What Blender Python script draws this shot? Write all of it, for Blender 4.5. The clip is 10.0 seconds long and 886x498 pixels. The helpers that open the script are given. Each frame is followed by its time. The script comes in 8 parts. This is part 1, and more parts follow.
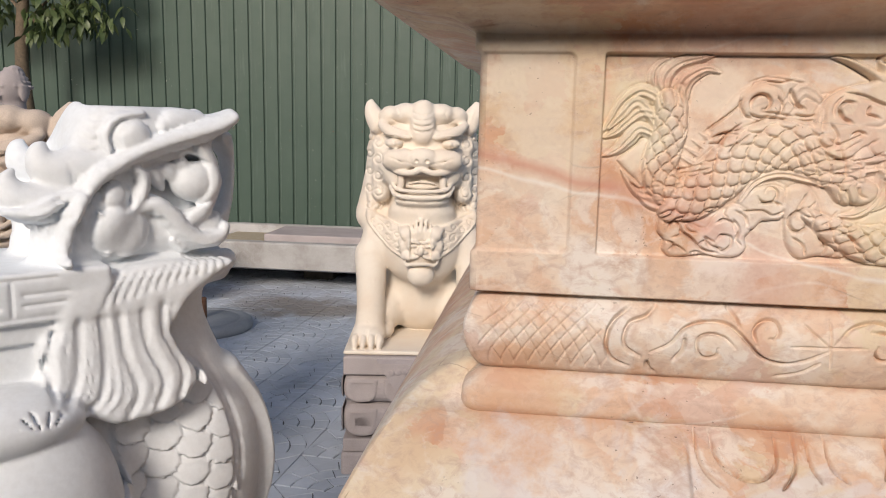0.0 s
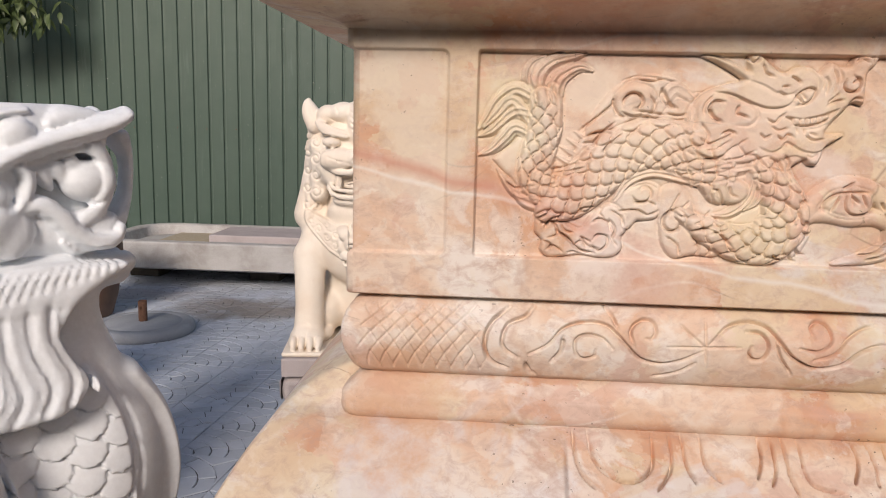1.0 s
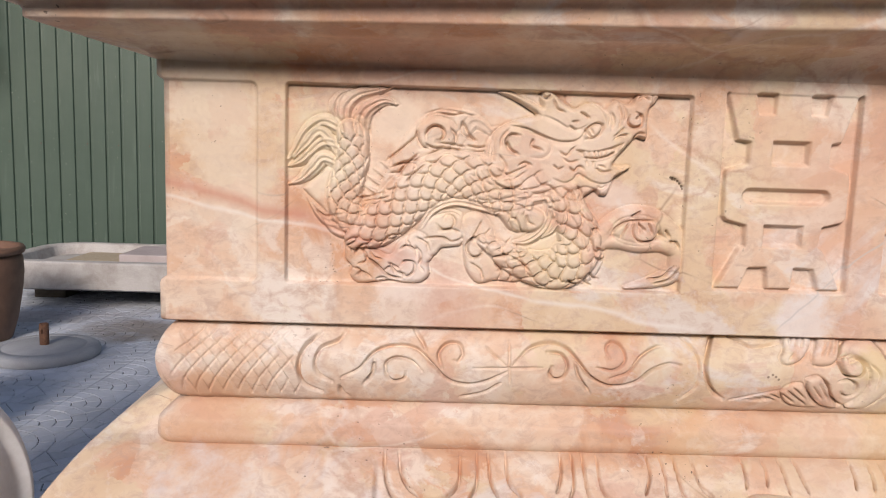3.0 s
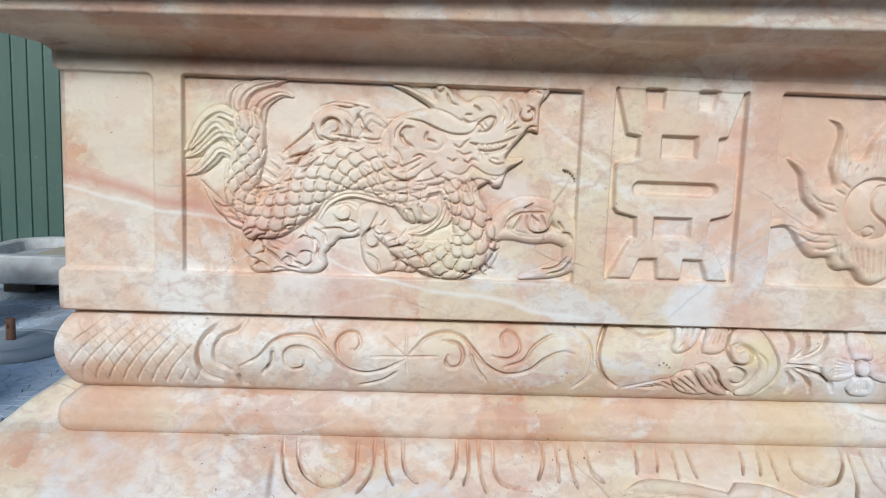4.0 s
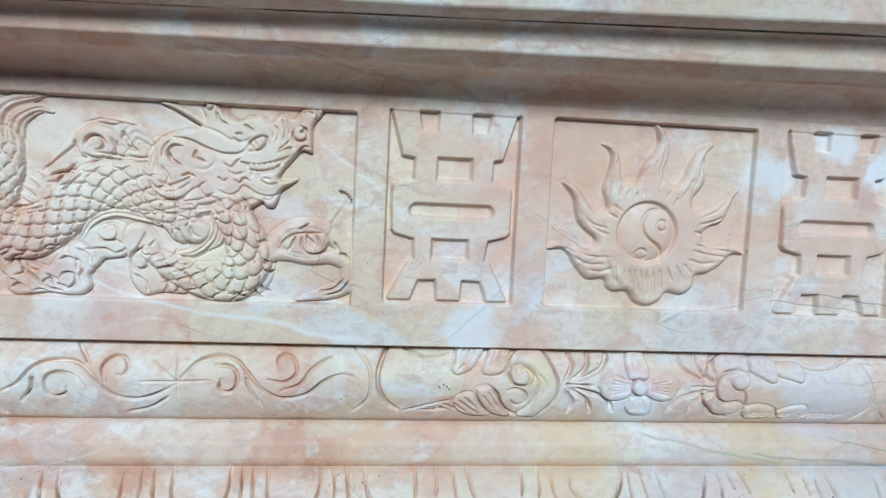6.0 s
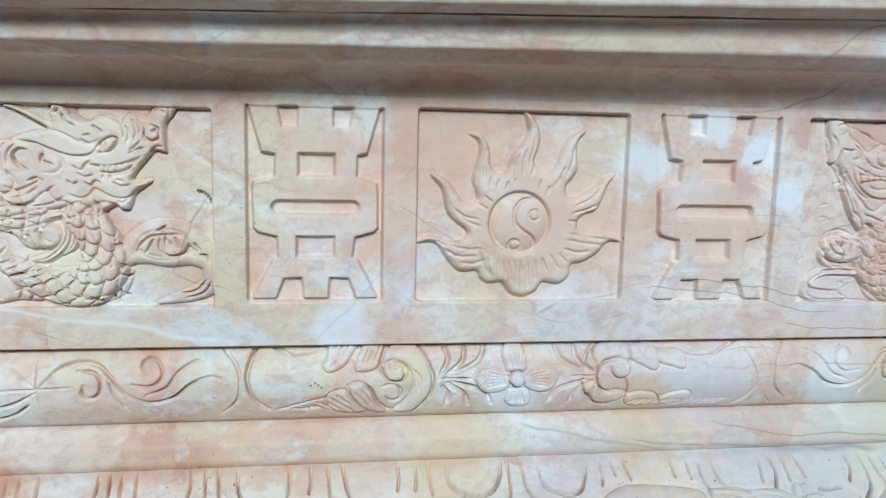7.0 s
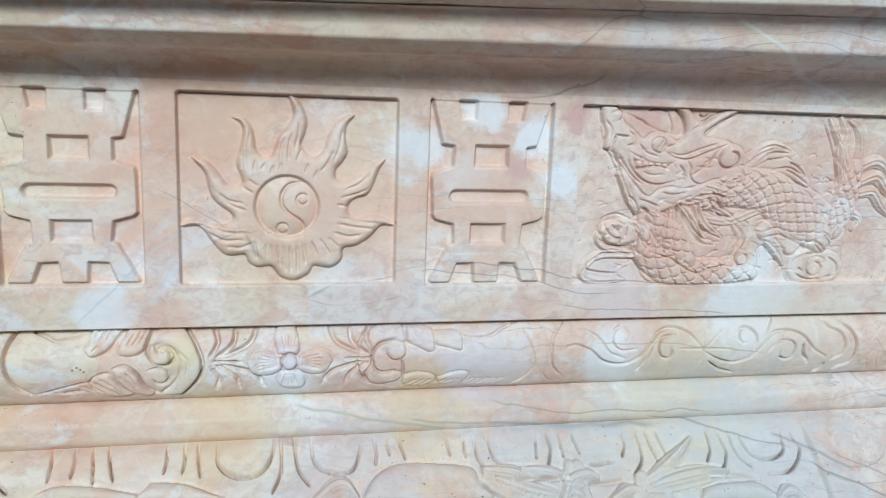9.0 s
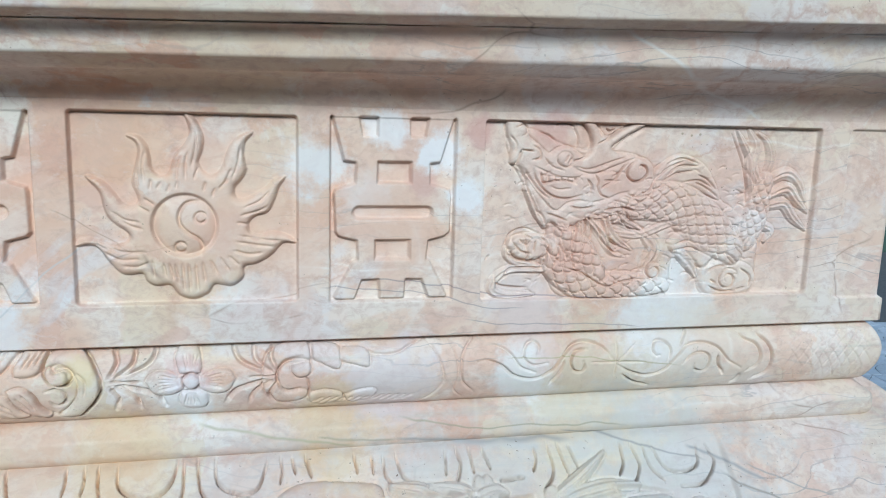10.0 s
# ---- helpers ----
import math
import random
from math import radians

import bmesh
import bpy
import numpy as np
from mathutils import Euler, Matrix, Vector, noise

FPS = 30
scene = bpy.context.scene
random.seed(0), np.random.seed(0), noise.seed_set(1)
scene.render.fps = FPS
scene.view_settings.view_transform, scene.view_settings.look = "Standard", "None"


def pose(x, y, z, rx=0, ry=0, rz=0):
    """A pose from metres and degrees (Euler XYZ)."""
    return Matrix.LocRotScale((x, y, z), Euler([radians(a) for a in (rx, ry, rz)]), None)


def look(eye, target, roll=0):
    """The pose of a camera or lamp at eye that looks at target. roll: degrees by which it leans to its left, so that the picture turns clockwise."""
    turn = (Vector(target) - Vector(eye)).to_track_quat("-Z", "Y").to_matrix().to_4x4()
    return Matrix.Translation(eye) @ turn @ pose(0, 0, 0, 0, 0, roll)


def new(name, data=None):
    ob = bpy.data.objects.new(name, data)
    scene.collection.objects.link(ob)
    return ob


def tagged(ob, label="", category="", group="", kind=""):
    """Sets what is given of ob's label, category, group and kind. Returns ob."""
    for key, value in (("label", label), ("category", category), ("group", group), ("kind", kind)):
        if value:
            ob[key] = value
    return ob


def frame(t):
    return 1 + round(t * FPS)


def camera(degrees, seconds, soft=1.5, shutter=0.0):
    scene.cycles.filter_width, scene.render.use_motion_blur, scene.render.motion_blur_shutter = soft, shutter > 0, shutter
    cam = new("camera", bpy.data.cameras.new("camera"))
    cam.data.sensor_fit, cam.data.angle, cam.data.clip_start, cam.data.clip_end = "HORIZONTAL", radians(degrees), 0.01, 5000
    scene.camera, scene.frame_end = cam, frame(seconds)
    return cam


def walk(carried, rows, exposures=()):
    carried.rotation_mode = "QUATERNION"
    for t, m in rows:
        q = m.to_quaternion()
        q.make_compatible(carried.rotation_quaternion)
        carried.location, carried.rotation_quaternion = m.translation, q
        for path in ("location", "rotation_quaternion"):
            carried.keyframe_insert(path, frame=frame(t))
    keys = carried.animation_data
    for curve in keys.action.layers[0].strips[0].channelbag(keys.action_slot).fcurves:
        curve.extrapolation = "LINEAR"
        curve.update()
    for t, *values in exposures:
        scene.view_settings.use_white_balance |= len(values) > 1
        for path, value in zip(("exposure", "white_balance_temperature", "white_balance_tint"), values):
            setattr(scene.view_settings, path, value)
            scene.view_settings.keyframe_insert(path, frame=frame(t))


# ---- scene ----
cam = camera(60.0, 10.0, soft=1.05)
PATH = [
    (0, (-0.0427, -0.606, 1.341), (-0.2635, 1.0959, 1.0618), 1.2),
    (0.5, (-0.0095, -0.5964, 1.3393), (-0.1739, 1.1124, 1.0618), 1.2),
    (1, (0.0182, -0.5851, 1.341), (-0.1035, 1.1281, 1.0636), 1.4),
    (1.5, (0.0444, -0.5834, 1.341), (-0.04, 1.1316, 1.0662), 1.6),
    (2, (0.0652, -0.5894, 1.3445), (0.0313, 1.1299, 1.0802), 1.7),
    (2.5, (0.0878, -0.5991, 1.3505), (0.0896, 1.1229, 1.1071), 1.9),
    (2.7, (0.0956, -0.5982, 1.3532), (0.1131, 1.1255, 1.121), 1.9),
    (4, (0.18, -0.613, 1.3532), (0.2565, 1.1073, 1.1115), 2.2),
    (4.5, (0.2043, -0.6139, 1.3541), (0.3209, 1.1073, 1.1323), 2.5),
    (5, (0.2366, -0.6173, 1.348), (0.3974, 1.1029, 1.1506), 2.7),
    (5.5, (0.2679, -0.619, 1.3515), (0.4661, 1.0986, 1.1619), 2.7),
    (6, (0.3062, -0.6182, 1.3541), (0.5331, 1.0968, 1.1775), 2.9),
    (6.2, (0.3261, -0.6164, 1.3532), (0.5809, 1.0942, 1.1732), 2.9),
    (7.5, (0.4487, -0.619, 1.3888), (0.6992, 1.0794, 1.1088), 0.8),
    (8, (0.4879, -0.6277, 1.3888), (0.7679, 1.0646, 1.101), 1.1),
    (8.5, (0.5236, -0.6373, 1.3862), (0.8383, 1.0489, 1.101), 2.4),
    (9, (0.5592, -0.6434, 1.3984), (0.9106, 1.029, 1.0775), 2.1),
    (9.5, (0.5923, -0.6503, 1.3976), (0.9645, 1.0212, 1.0923), 1.7),
    (10, (0.6314, -0.6547, 1.4089), (1.0088, 1.0151, 1.1027), 1.7),
]
walk(cam, [(t, look(eye, target, roll)) for t, eye, target, roll in PATH],
     exposures=((0.0, 0.5, 6850, 14), (1.2, 0.5, 6900, 18), (2.7, 0.54, 6950, 20), (3.8, 0.64, 5800, 6), (4.5, 0.6, 4900, -4), (5.5, 0.56, 4750, -5), (8.0, 0.56, 4900, -4), (10.0, 0.58, 5050, -3)))

# ---- world and sun ----
SUN_DIR = Vector((-0.10, -0.86, 0.455)).normalized()
world = bpy.data.worlds.new("sky")
scene.world = world
world.use_nodes = True
wn = world.node_tree.nodes
wn.clear()
sky = wn.new("ShaderNodeTexSky")
sky.sky_type = "NISHITA"
sky.sun_disc = False
sky.sun_elevation = math.asin(SUN_DIR.z)
sky.sun_rotation = math.atan2(SUN_DIR.x, SUN_DIR.y)
sky.air_density, sky.dust_density, sky.ozone_density = 1.0, 2.0, 1.0
bg = wn.new("ShaderNodeBackground")
bg.inputs["Strength"].default_value = 0.085
wo = wn.new("ShaderNodeOutputWorld")
world.node_tree.links.new(sky.outputs[0], bg.inputs[0])
world.node_tree.links.new(bg.outputs[0], wo.inputs[0])
sun = new("sun", bpy.data.lights.new("sun", "SUN"))
sun.data.energy, sun.data.angle, sun.data.color = 1.86, radians(14), (1.0, 0.95, 0.88)
sun.matrix_world = look(SUN_DIR * 20, (0, 0, 0))

# ---- materials ----
class Nodes:
    """Short hand for building a node material."""

    def __init__(self, name):
        self.mat = bpy.data.materials.new(name)
        self.mat.use_nodes = True
        self.nt = self.mat.node_tree
        self.bsdf = self.nt.nodes["Principled BSDF"]
        self.coord = self.nt.nodes.new("ShaderNodeTexCoord").outputs["Object"]

    def add(self, kind, **links):
        n = self.nt.nodes.new(kind)
        for key, v in links.items():
            self.put(n.inputs[key.replace("_", " ")], v)
        return n

    def put(self, socket, v):
        if hasattr(v, "is_output"):
            self.nt.links.new(v, socket)
        else:
            socket.default_value = v

    def mapped(self, scale=(1, 1, 1), rot=(0, 0, 0), loc=(0, 0, 0), coord=None):
        return self.add("ShaderNodeMapping", Vector=coord or self.coord, Scale=scale, Rotation=[radians(a) for a in rot], Location=loc).outputs[0]

    def noise(self, scale, detail=4.0, rough=0.55, distort=0.0, coord=None):
        return self.add("ShaderNodeTexNoise", Vector=coord or self.coord, Scale=scale, Detail=detail, Roughness=rough, Distortion=distort).outputs[0]

    def ramp(self, fac, *stops):
        n = self.add("ShaderNodeValToRGB", Fac=fac)
        e = n.color_ramp.elements
        for i, (p, c) in enumerate(stops):
            el = e[i] if i < 2 else e.new(p)
            el.position = p
            el.color = (*c, 1) if hasattr(c, "__len__") else (c, c, c, 1)
        return n.outputs[0]

    def fade(self, v, p0, p1, v0=0.0, v1=1.0):
        """A straight run from v0 at p0 to v1 at p1, level beyond."""
        n = self.add("ShaderNodeMapRange", Value=v)
        for key, w in zip(("From Min", "From Max", "To Min", "To Max"), (p0, p1, v0, v1)):
            n.inputs[key].default_value = w
        return n.outputs[0]

    def mix(self, fac, a, b, mode="MIX"):
        n = self.nt.nodes.new("ShaderNodeMix")
        n.data_type, n.blend_type = "RGBA", mode
        for sock, v in ((n.inputs[0], fac), (n.inputs[6], a), (n.inputs[7], b)):
            self.put(sock, (*v, 1) if isinstance(v, tuple) and len(v) == 3 else v)
        return n.outputs[2]

    def math(self, op, a, b=0.0):
        n = self.nt.nodes.new("ShaderNodeMath")
        n.operation = op
        self.put(n.inputs[0], a), self.put(n.inputs[1], b)
        return n.outputs[0]

    def finish(self, colour, rough=0.6, bump=None, strength=0.3, distance=0.002, **more):
        self.put(self.bsdf.inputs["Base Color"], (*colour, 1) if isinstance(colour, tuple) else colour)
        self.put(self.bsdf.inputs["Roughness"], rough)
        if bump is not None:
            b = self.add("ShaderNodeBump", Height=bump, Strength=strength, Distance=distance)
            self.nt.links.new(b.outputs[0], self.bsdf.inputs["Normal"])
        for key, v in more.items():
            self.put(self.bsdf.inputs[key.replace("_", " ")], v)
        return self.mat


VEINS = (((-0.12, 1.3115), (0.051, 1.278), 0.0022, (0.78, 0.73, 0.68), 0.6), ((0.045, 1.2795), (0.2, 1.2325), 0.0018, (0.78, 0.73, 0.68), 0.6), ((0.19, 1.2345), (0.335, 1.2095), 0.003, (0.78, 0.74, 0.70), 0.6), ((-0.12, 1.324), (0.02, 1.291), 0.007, (0.56, 0.27, 0.19), 0.7), ((0.0, 1.297), (0.10, 1.262), 0.010, (0.58, 0.31, 0.23), 0.55), ((0.482, 1.297), (0.393, 1.212), 0.0012, (0.55, 0.52, 0.50), 0.7), ((0.90, 1.474), (1.09, 1.405), 0.002, (0.78, 0.74, 0.70), 0.6), ((0.565, 1.138), (0.705, 1.109), 0.0018, (0.44, 0.40, 0.26), 0.7), ((1.05, 1.075), (1.19, 1.0215), 0.0014, (0.28, 0.24, 0.20), 0.75))
VEINS += (((0.70, 1.262), (0.95, 1.238), 0.0009, (0.30, 0.24, 0.24), 0.75), ((0.67, 1.255), (0.86, 1.236), 0.0008, (0.32, 0.26, 0.25), 0.7), ((0.80, 1.2265), (0.98, 1.2085), 0.0009, (0.34, 0.28, 0.26), 0.7), ((0.84, 1.19), (1.02, 1.171), 0.0010, (0.42, 0.36, 0.20), 0.7), ((0.74, 1.128), (0.97, 1.1115), 0.0012, (0.36, 0.32, 0.22), 0.75))
VEINS += (((0.8974, 1.1125), (1.041, 1.0834), 0.0012, (0.3, 0.28, 0.26), 0.7), ((1.022, 1.0958), (1.0946, 1.0711), 0.002, (0.34, 0.32, 0.31), 0.75), ((1.0763, 1.0835), (1.16, 1.0569), 0.0012, (0.34, 0.32, 0.3), 0.7), ((0.668, 1.1208), (0.7394, 1.11), 0.0016, (0.4, 0.34, 0.24), 0.7), ((0.7342, 1.1109), (0.91, 1.1041), 0.0022, (0.36, 0.34, 0.32), 0.7), ((0.7906, 1.109), (0.8786, 1.1006), 0.004, (0.52, 0.52, 0.51), 0.55))


# local mineral patches: x, z, reach, colour, strength
PATCHES = ((0.664, 1.362, 0.034, (0.74, 0.715, 0.70), 0.75), (0.715, 1.335, 0.026, (0.74, 0.715, 0.70), 0.55), (0.024, 1.352, 0.034, (0.70, 0.62, 0.45), 0.6), (0.21, 1.268, 0.034, (0.68, 0.62, 0.43), 0.6), (0.473, 1.187, 0.017, (0.66, 0.53, 0.30), 0.65), (0.561, 1.181, 0.022, (0.60, 0.38, 0.34), 0.6), (0.90, 1.282, 0.03, (0.58, 0.34, 0.26), 0.6), (0.684, 1.128, 0.05, (0.66, 0.50, 0.30), 0.55), (0.93, 1.126, 0.10, (0.66, 0.585, 0.43), 0.6), (0.735, 1.165, 0.045, (0.65, 0.57, 0.56), 0.6), (-0.06, 1.06, 0.05, (0.69, 0.65, 0.645), 0.6), (0.0, 1.03, 0.03, (0.60, 0.36, 0.25), 0.5))
PATCHES += ((-0.05, 1.128, 0.05, (0.62, 0.38, 0.24), 0.55), (0.30, 1.18, 0.02, (0.70, 0.64, 0.48), 0.5), (0.13, 1.225, 0.03, (0.60, 0.36, 0.29), 0.5), (1.0, 1.222, 0.06, (0.73, 0.72, 0.71), 0.6), (0.80, 1.05, 0.10, (0.58, 0.55, 0.51), 0.6), (1.0, 1.05, 0.12, (0.57, 0.555, 0.53), 0.6), (1.05, 1.18, 0.07, (0.69, 0.60, 0.49), 0.55), (0.86, 1.225, 0.05, (0.67, 0.57, 0.54), 0.55))
# peach fields of the middle panels, grey stone of the apron's far end
PATCHES += ((0.505, 1.385, 0.05, (0.70, 0.50, 0.36), 0.5), (0.60, 1.345, 0.05, (0.69, 0.49, 0.37), 0.45), (0.735, 1.33, 0.05, (0.68, 0.46, 0.35), 0.45), (0.76, 1.385, 0.035, (0.64, 0.42, 0.33), 0.5), (0.39, 1.36, 0.05, (0.69, 0.48, 0.36), 0.4), (0.43, 1.12, 0.06, (0.68, 0.50, 0.36), 0.45), (0.62, 1.05, 0.09, (0.60, 0.55, 0.52), 0.5))
# small dark iron stains
PATCHES += ((0.3028, 1.3335, 0.0013, (0.10, 0.06, 0.04), 0.8), (0.3045, 1.3325, 0.0017, (0.07, 0.04, 0.025), 0.9), (0.3066, 1.3322, 0.0014, (0.08, 0.05, 0.03), 0.85), (0.3086, 1.3308, 0.0013, (0.09, 0.05, 0.03), 0.85), (0.3104, 1.3290, 0.0014, (0.08, 0.05, 0.03), 0.85), (0.3120, 1.3270, 0.0015, (0.08, 0.05, 0.03), 0.85), (0.3124, 1.3250, 0.0012, (0.09, 0.05, 0.03), 0.8), (1.008, 1.3950, 0.0015, (0.26, 0.20, 0.10), 0.6), (1.018, 1.3935, 0.0014, (0.26, 0.20, 0.10), 0.6), (1.027, 1.3945, 0.0015, (0.26, 0.20, 0.10), 0.6), (0.3900, 1.1765, 0.0013, (0.16, 0.11, 0.08), 0.7), (0.3935, 1.1782, 0.0013, (0.14, 0.09, 0.06), 0.7), (0.3962, 1.1766, 0.0012, (0.14, 0.09, 0.06), 0.7), (0.3985, 1.1745, 0.0013, (0.16, 0.11, 0.08), 0.7))
# rusty flush over the second dragon
PATCHES += ((0.95, 1.335, 0.05, (0.60, 0.38, 0.30), 0.5), (1.03, 1.325, 0.05, (0.60, 0.39, 0.31), 0.5), (0.885, 1.36, 0.04, (0.63, 0.42, 0.34), 0.45), (0.95, 1.27, 0.035, (0.62, 0.40, 0.33), 0.4))

# pale and cream fields round the first dragon and on the corner panel
PATCHES += ((0.085, 1.372, 0.030, (0.79, 0.70, 0.58), 0.6), (0.028, 1.325, 0.022, (0.79, 0.73, 0.60), 0.55), (0.095, 1.252, 0.030, (0.79, 0.70, 0.66), 0.55), (0.130, 1.318, 0.035, (0.77, 0.67, 0.50), 0.5), (0.262, 1.318, 0.022, (0.77, 0.70, 0.65), 0.5), (0.225, 1.355, 0.035, (0.77, 0.63, 0.53), 0.45), (-0.055, 1.385, 0.050, (0.73, 0.64, 0.52), 0.75), (-0.045, 1.315, 0.045, (0.73, 0.65, 0.54), 0.55))
# peach fields of the disc and the signs
# the last one paints brighter light over the whole first dragon panel
PATCHES += ((0.575, 1.315, 0.070, (0.69, 0.47, 0.345), 0.55), (0.650, 1.300, 0.055, (0.69, 0.47, 0.345), 0.5), (0.430, 1.325, 0.055, (0.70, 0.49, 0.37), 0.45), (0.735, 1.300, 0.045, (0.69, 0.48, 0.36), 0.45), (0.155, 1.325, 0.130, (0.80, 0.68, 0.57), 0.35))
# white and dull red mottles by the far sign, white clouds on band and roll, ochre under the roll
PATCHES += ((0.775, 1.372, 0.024, (0.78, 0.765, 0.765), 0.8), (0.800, 1.335, 0.020, (0.78, 0.765, 0.765), 0.75), (0.728, 1.395, 0.022, (0.78, 0.76, 0.755), 0.7), (0.812, 1.392, 0.018, (0.54, 0.30, 0.265), 0.6), (0.760, 1.345, 0.014, (0.55, 0.32, 0.28), 0.5), (0.880, 1.398, 0.024, (0.56, 0.31, 0.26), 0.5), (0.585, 1.308, 0.026, (0.66, 0.43, 0.32), 0.6), (0.500, 1.112, 0.045, (0.70, 0.52, 0.30), 0.5), (0.330, 1.112, 0.040, (0.69, 0.50, 0.31), 0.45), (0.560, 1.160, 0.028, (0.77, 0.76, 0.755), 0.65), (0.860, 1.165, 0.035, (0.77, 0.76, 0.75), 0.6), (0.420, 1.222, 0.028, (0.77, 0.755, 0.75), 0.6))

def pink_marble(name="pink_marble", shift=0.0, yellow=0.0):
    """Peach and cream marble: broken patches, cloudy fields, pale and red veins, hairline cracks, specks."""
    n = Nodes(name)
    warp = n.add("ShaderNodeTexNoise", Vector=n.coord, Scale=9.0, Detail=6.0, Roughness=0.65).outputs["Color"]
    bent = n.mix(0.12, n.coord, warp, "ADD")
    gentle = n.mix(0.10, n.coord, n.add("ShaderNodeTexNoise", Vector=n.coord, Scale=5.0, Detail=2.5, Roughness=0.5).outputs["Color"], "ADD")
    sep = n.add("ShaderNodeSeparateXYZ", Vector=n.coord)
    x, z = sep.outputs[0], sep.outputs[2]
    field = n.noise(9.0, 6, 0.6, 0.8, n.mapped((1, 1, 1.2), (0, 32, 0)))
    large = n.noise(3.2, 3, 0.5, 0.6, n.mapped((1, 1, 1.3), (0, -20, 0), (4, 1, 8)))

    def shards(scale, turn, loc, amount):
        v = n.add("ShaderNodeTexVoronoi", Vector=n.mapped((1.35, 1, 1), (0, turn, 0), loc, bent), Scale=scale)
        v.feature = "SMOOTH_F1"
        n.put(v.inputs["Smoothness"], amount)
        return n.add("ShaderNodeSeparateColor", Color=v.outputs["Color"])
    patch, splinter = shards(11.0, 25, (0, 0, 0), 0.2), shards(24.0, -30, (5, 2, 3), 0.12)
    tone = n.math("ADD", n.math("MULTIPLY", field, 0.42), n.math("MULTIPLY", large, 0.30))
    tone = n.math("ADD", tone, n.math("ADD", n.math("MULTIPLY", patch.outputs[0], 0.11), n.math("MULTIPLY", splinter.outputs[0], 0.085)))
    tone = n.math("ADD", tone, n.math("ADD", n.math("MULTIPLY", x, 0.028), shift + 0.018))
    tone = n.math("ADD", tone, n.ramp(x, (0.0, 0.035), (0.06, 0.0)))
    col = n.ramp(tone, (0.39, (0.60, 0.34, 0.215)), (0.44, (0.66, 0.43, 0.295)), (0.50, (0.70, 0.51, 0.38)), (0.555, (0.735, 0.605, 0.49)), (0.61, (0.765, 0.69, 0.62)))
    buff = n.ramp(n.math("ADD", n.math("ADD", n.math("MULTIPLY", splinter.outputs[1], 0.12), n.noise(5.5, 4, 0.55, 0.6, n.mapped((1, 1, 1.3), (0, 15, 0), (2, 9, 4)))), n.ramp(x, (0.0, 0.045), (0.45, 0.01), (0.9, 0.05))), (0.625 - yellow, 0.0), (0.655 - yellow, 0.6))
    col = n.mix(buff, col, (0.69, 0.59, 0.415))
    pale = n.ramp(n.math("ADD", n.math("MULTIPLY", patch.outputs[1], 0.14), n.noise(8.0, 6, 0.6, 0.8, n.mapped((1, 1, 1.3), (0, -26, 0)))), (0.645, 0.0), (0.685, 0.6))
    col = n.mix(pale, col, (0.765, 0.71, 0.645))
    rose = n.ramp(n.math("ADD", n.math("MULTIPLY", splinter.outputs[2], 0.12), n.noise(10.0, 5, 0.58, 0.8, n.mapped((0.9, 1, 1.4), (0, 24, 0), (3, 1, 7)))), (0.635, 0.0), (0.67, 0.5))
    col = n.mix(rose, col, (0.61, 0.37, 0.285))
    ash = n.ramp(n.math("ADD", n.math("MULTIPLY", patch.outputs[2], 0.12), n.noise(5.0, 6, 0.62, 0.9, n.mapped((0.9, 1, 1.5), (0, -12, 0), (6, 3, 1)))), (0.655, 0.0), (0.70, 0.6))
    col = n.mix(ash, col, (0.68, 0.655, 0.655))
    col = n.mix(n.ramp(x, (0.35, 0.0), (0.85, 0.42)), col, n.mix(n.ramp(n.noise(6.0, 5, 0.6), (0.4, 0.0), (0.6, 1.0)), (0.71, 0.555, 0.445), (0.71, 0.59, 0.53)))
    strata = n.ramp(n.noise(3.0, 7, 0.68, 0.4, n.mapped((1.3, 1, 26), (0, 6, 0), (1, 8, 2))), (0.55, 0.0), (0.66, 0.5))
    low = n.math("MULTIPLY", n.ramp(x, (0.5, 0.0), (0.75, 1.0)), n.ramp(n.math("SUBTRACT", z, 1.0), (0.2, 1.0), (0.27, 0.0)))
    col = n.mix(n.math("MULTIPLY", strata, low), col, (0.47, 0.42, 0.35))
    thread = n.add("ShaderNodeTexWave", Vector=n.mapped((0.25, 1, 1), (0, 5, 0), (3, 0, 1), gentle), Scale=26.0, Distortion=9.0, Detail=4.0, Detail_Scale=1.3)
    thread.bands_direction = "Z"
    lines = n.math("MULTIPLY", n.ramp(thread.outputs["Fac"], (0.0, 0.6), (0.035, 0.0)), n.ramp(n.noise(7.0, 3, 0.5, 0.0, n.mapped((0.6, 1, 1.6), (0, 0, 0), (4, 4, 4))), (0.5, 0.0), (0.6, 1.0)))
    col = n.mix(n.math("MULTIPLY", lines, n.ramp(x, (0.45, 0.12), (0.75, 1.0))), col, (0.34, 0.29, 0.27))
    edges = n.nt.nodes.new("ShaderNodeTexVoronoi")
    edges.feature = "DISTANCE_TO_EDGE"
    n.put(edges.inputs["Vector"], n.mapped((1, 1, 1.9), (0, 28, 0), (3, 2, 5), bent)), n.put(edges.inputs["Scale"], 5.5)
    line = n.math("MULTIPLY", n.ramp(edges.outputs["Distance"], (0.0, 0.55), (0.035, 0.0)), n.ramp(n.noise(4.0, 3), (0.47, 0.0), (0.58, 1.0)))
    col = n.mix(line, col, (0.50, 0.29, 0.20))
    hairs = n.nt.nodes.new("ShaderNodeTexVoronoi")
    hairs.feature = "DISTANCE_TO_EDGE"
    n.put(hairs.inputs["Vector"], n.mapped((0.7, 1, 1.6), (0, -24, 0), (7, 3, 1), gentle)), n.put(hairs.inputs["Scale"], 5.5)
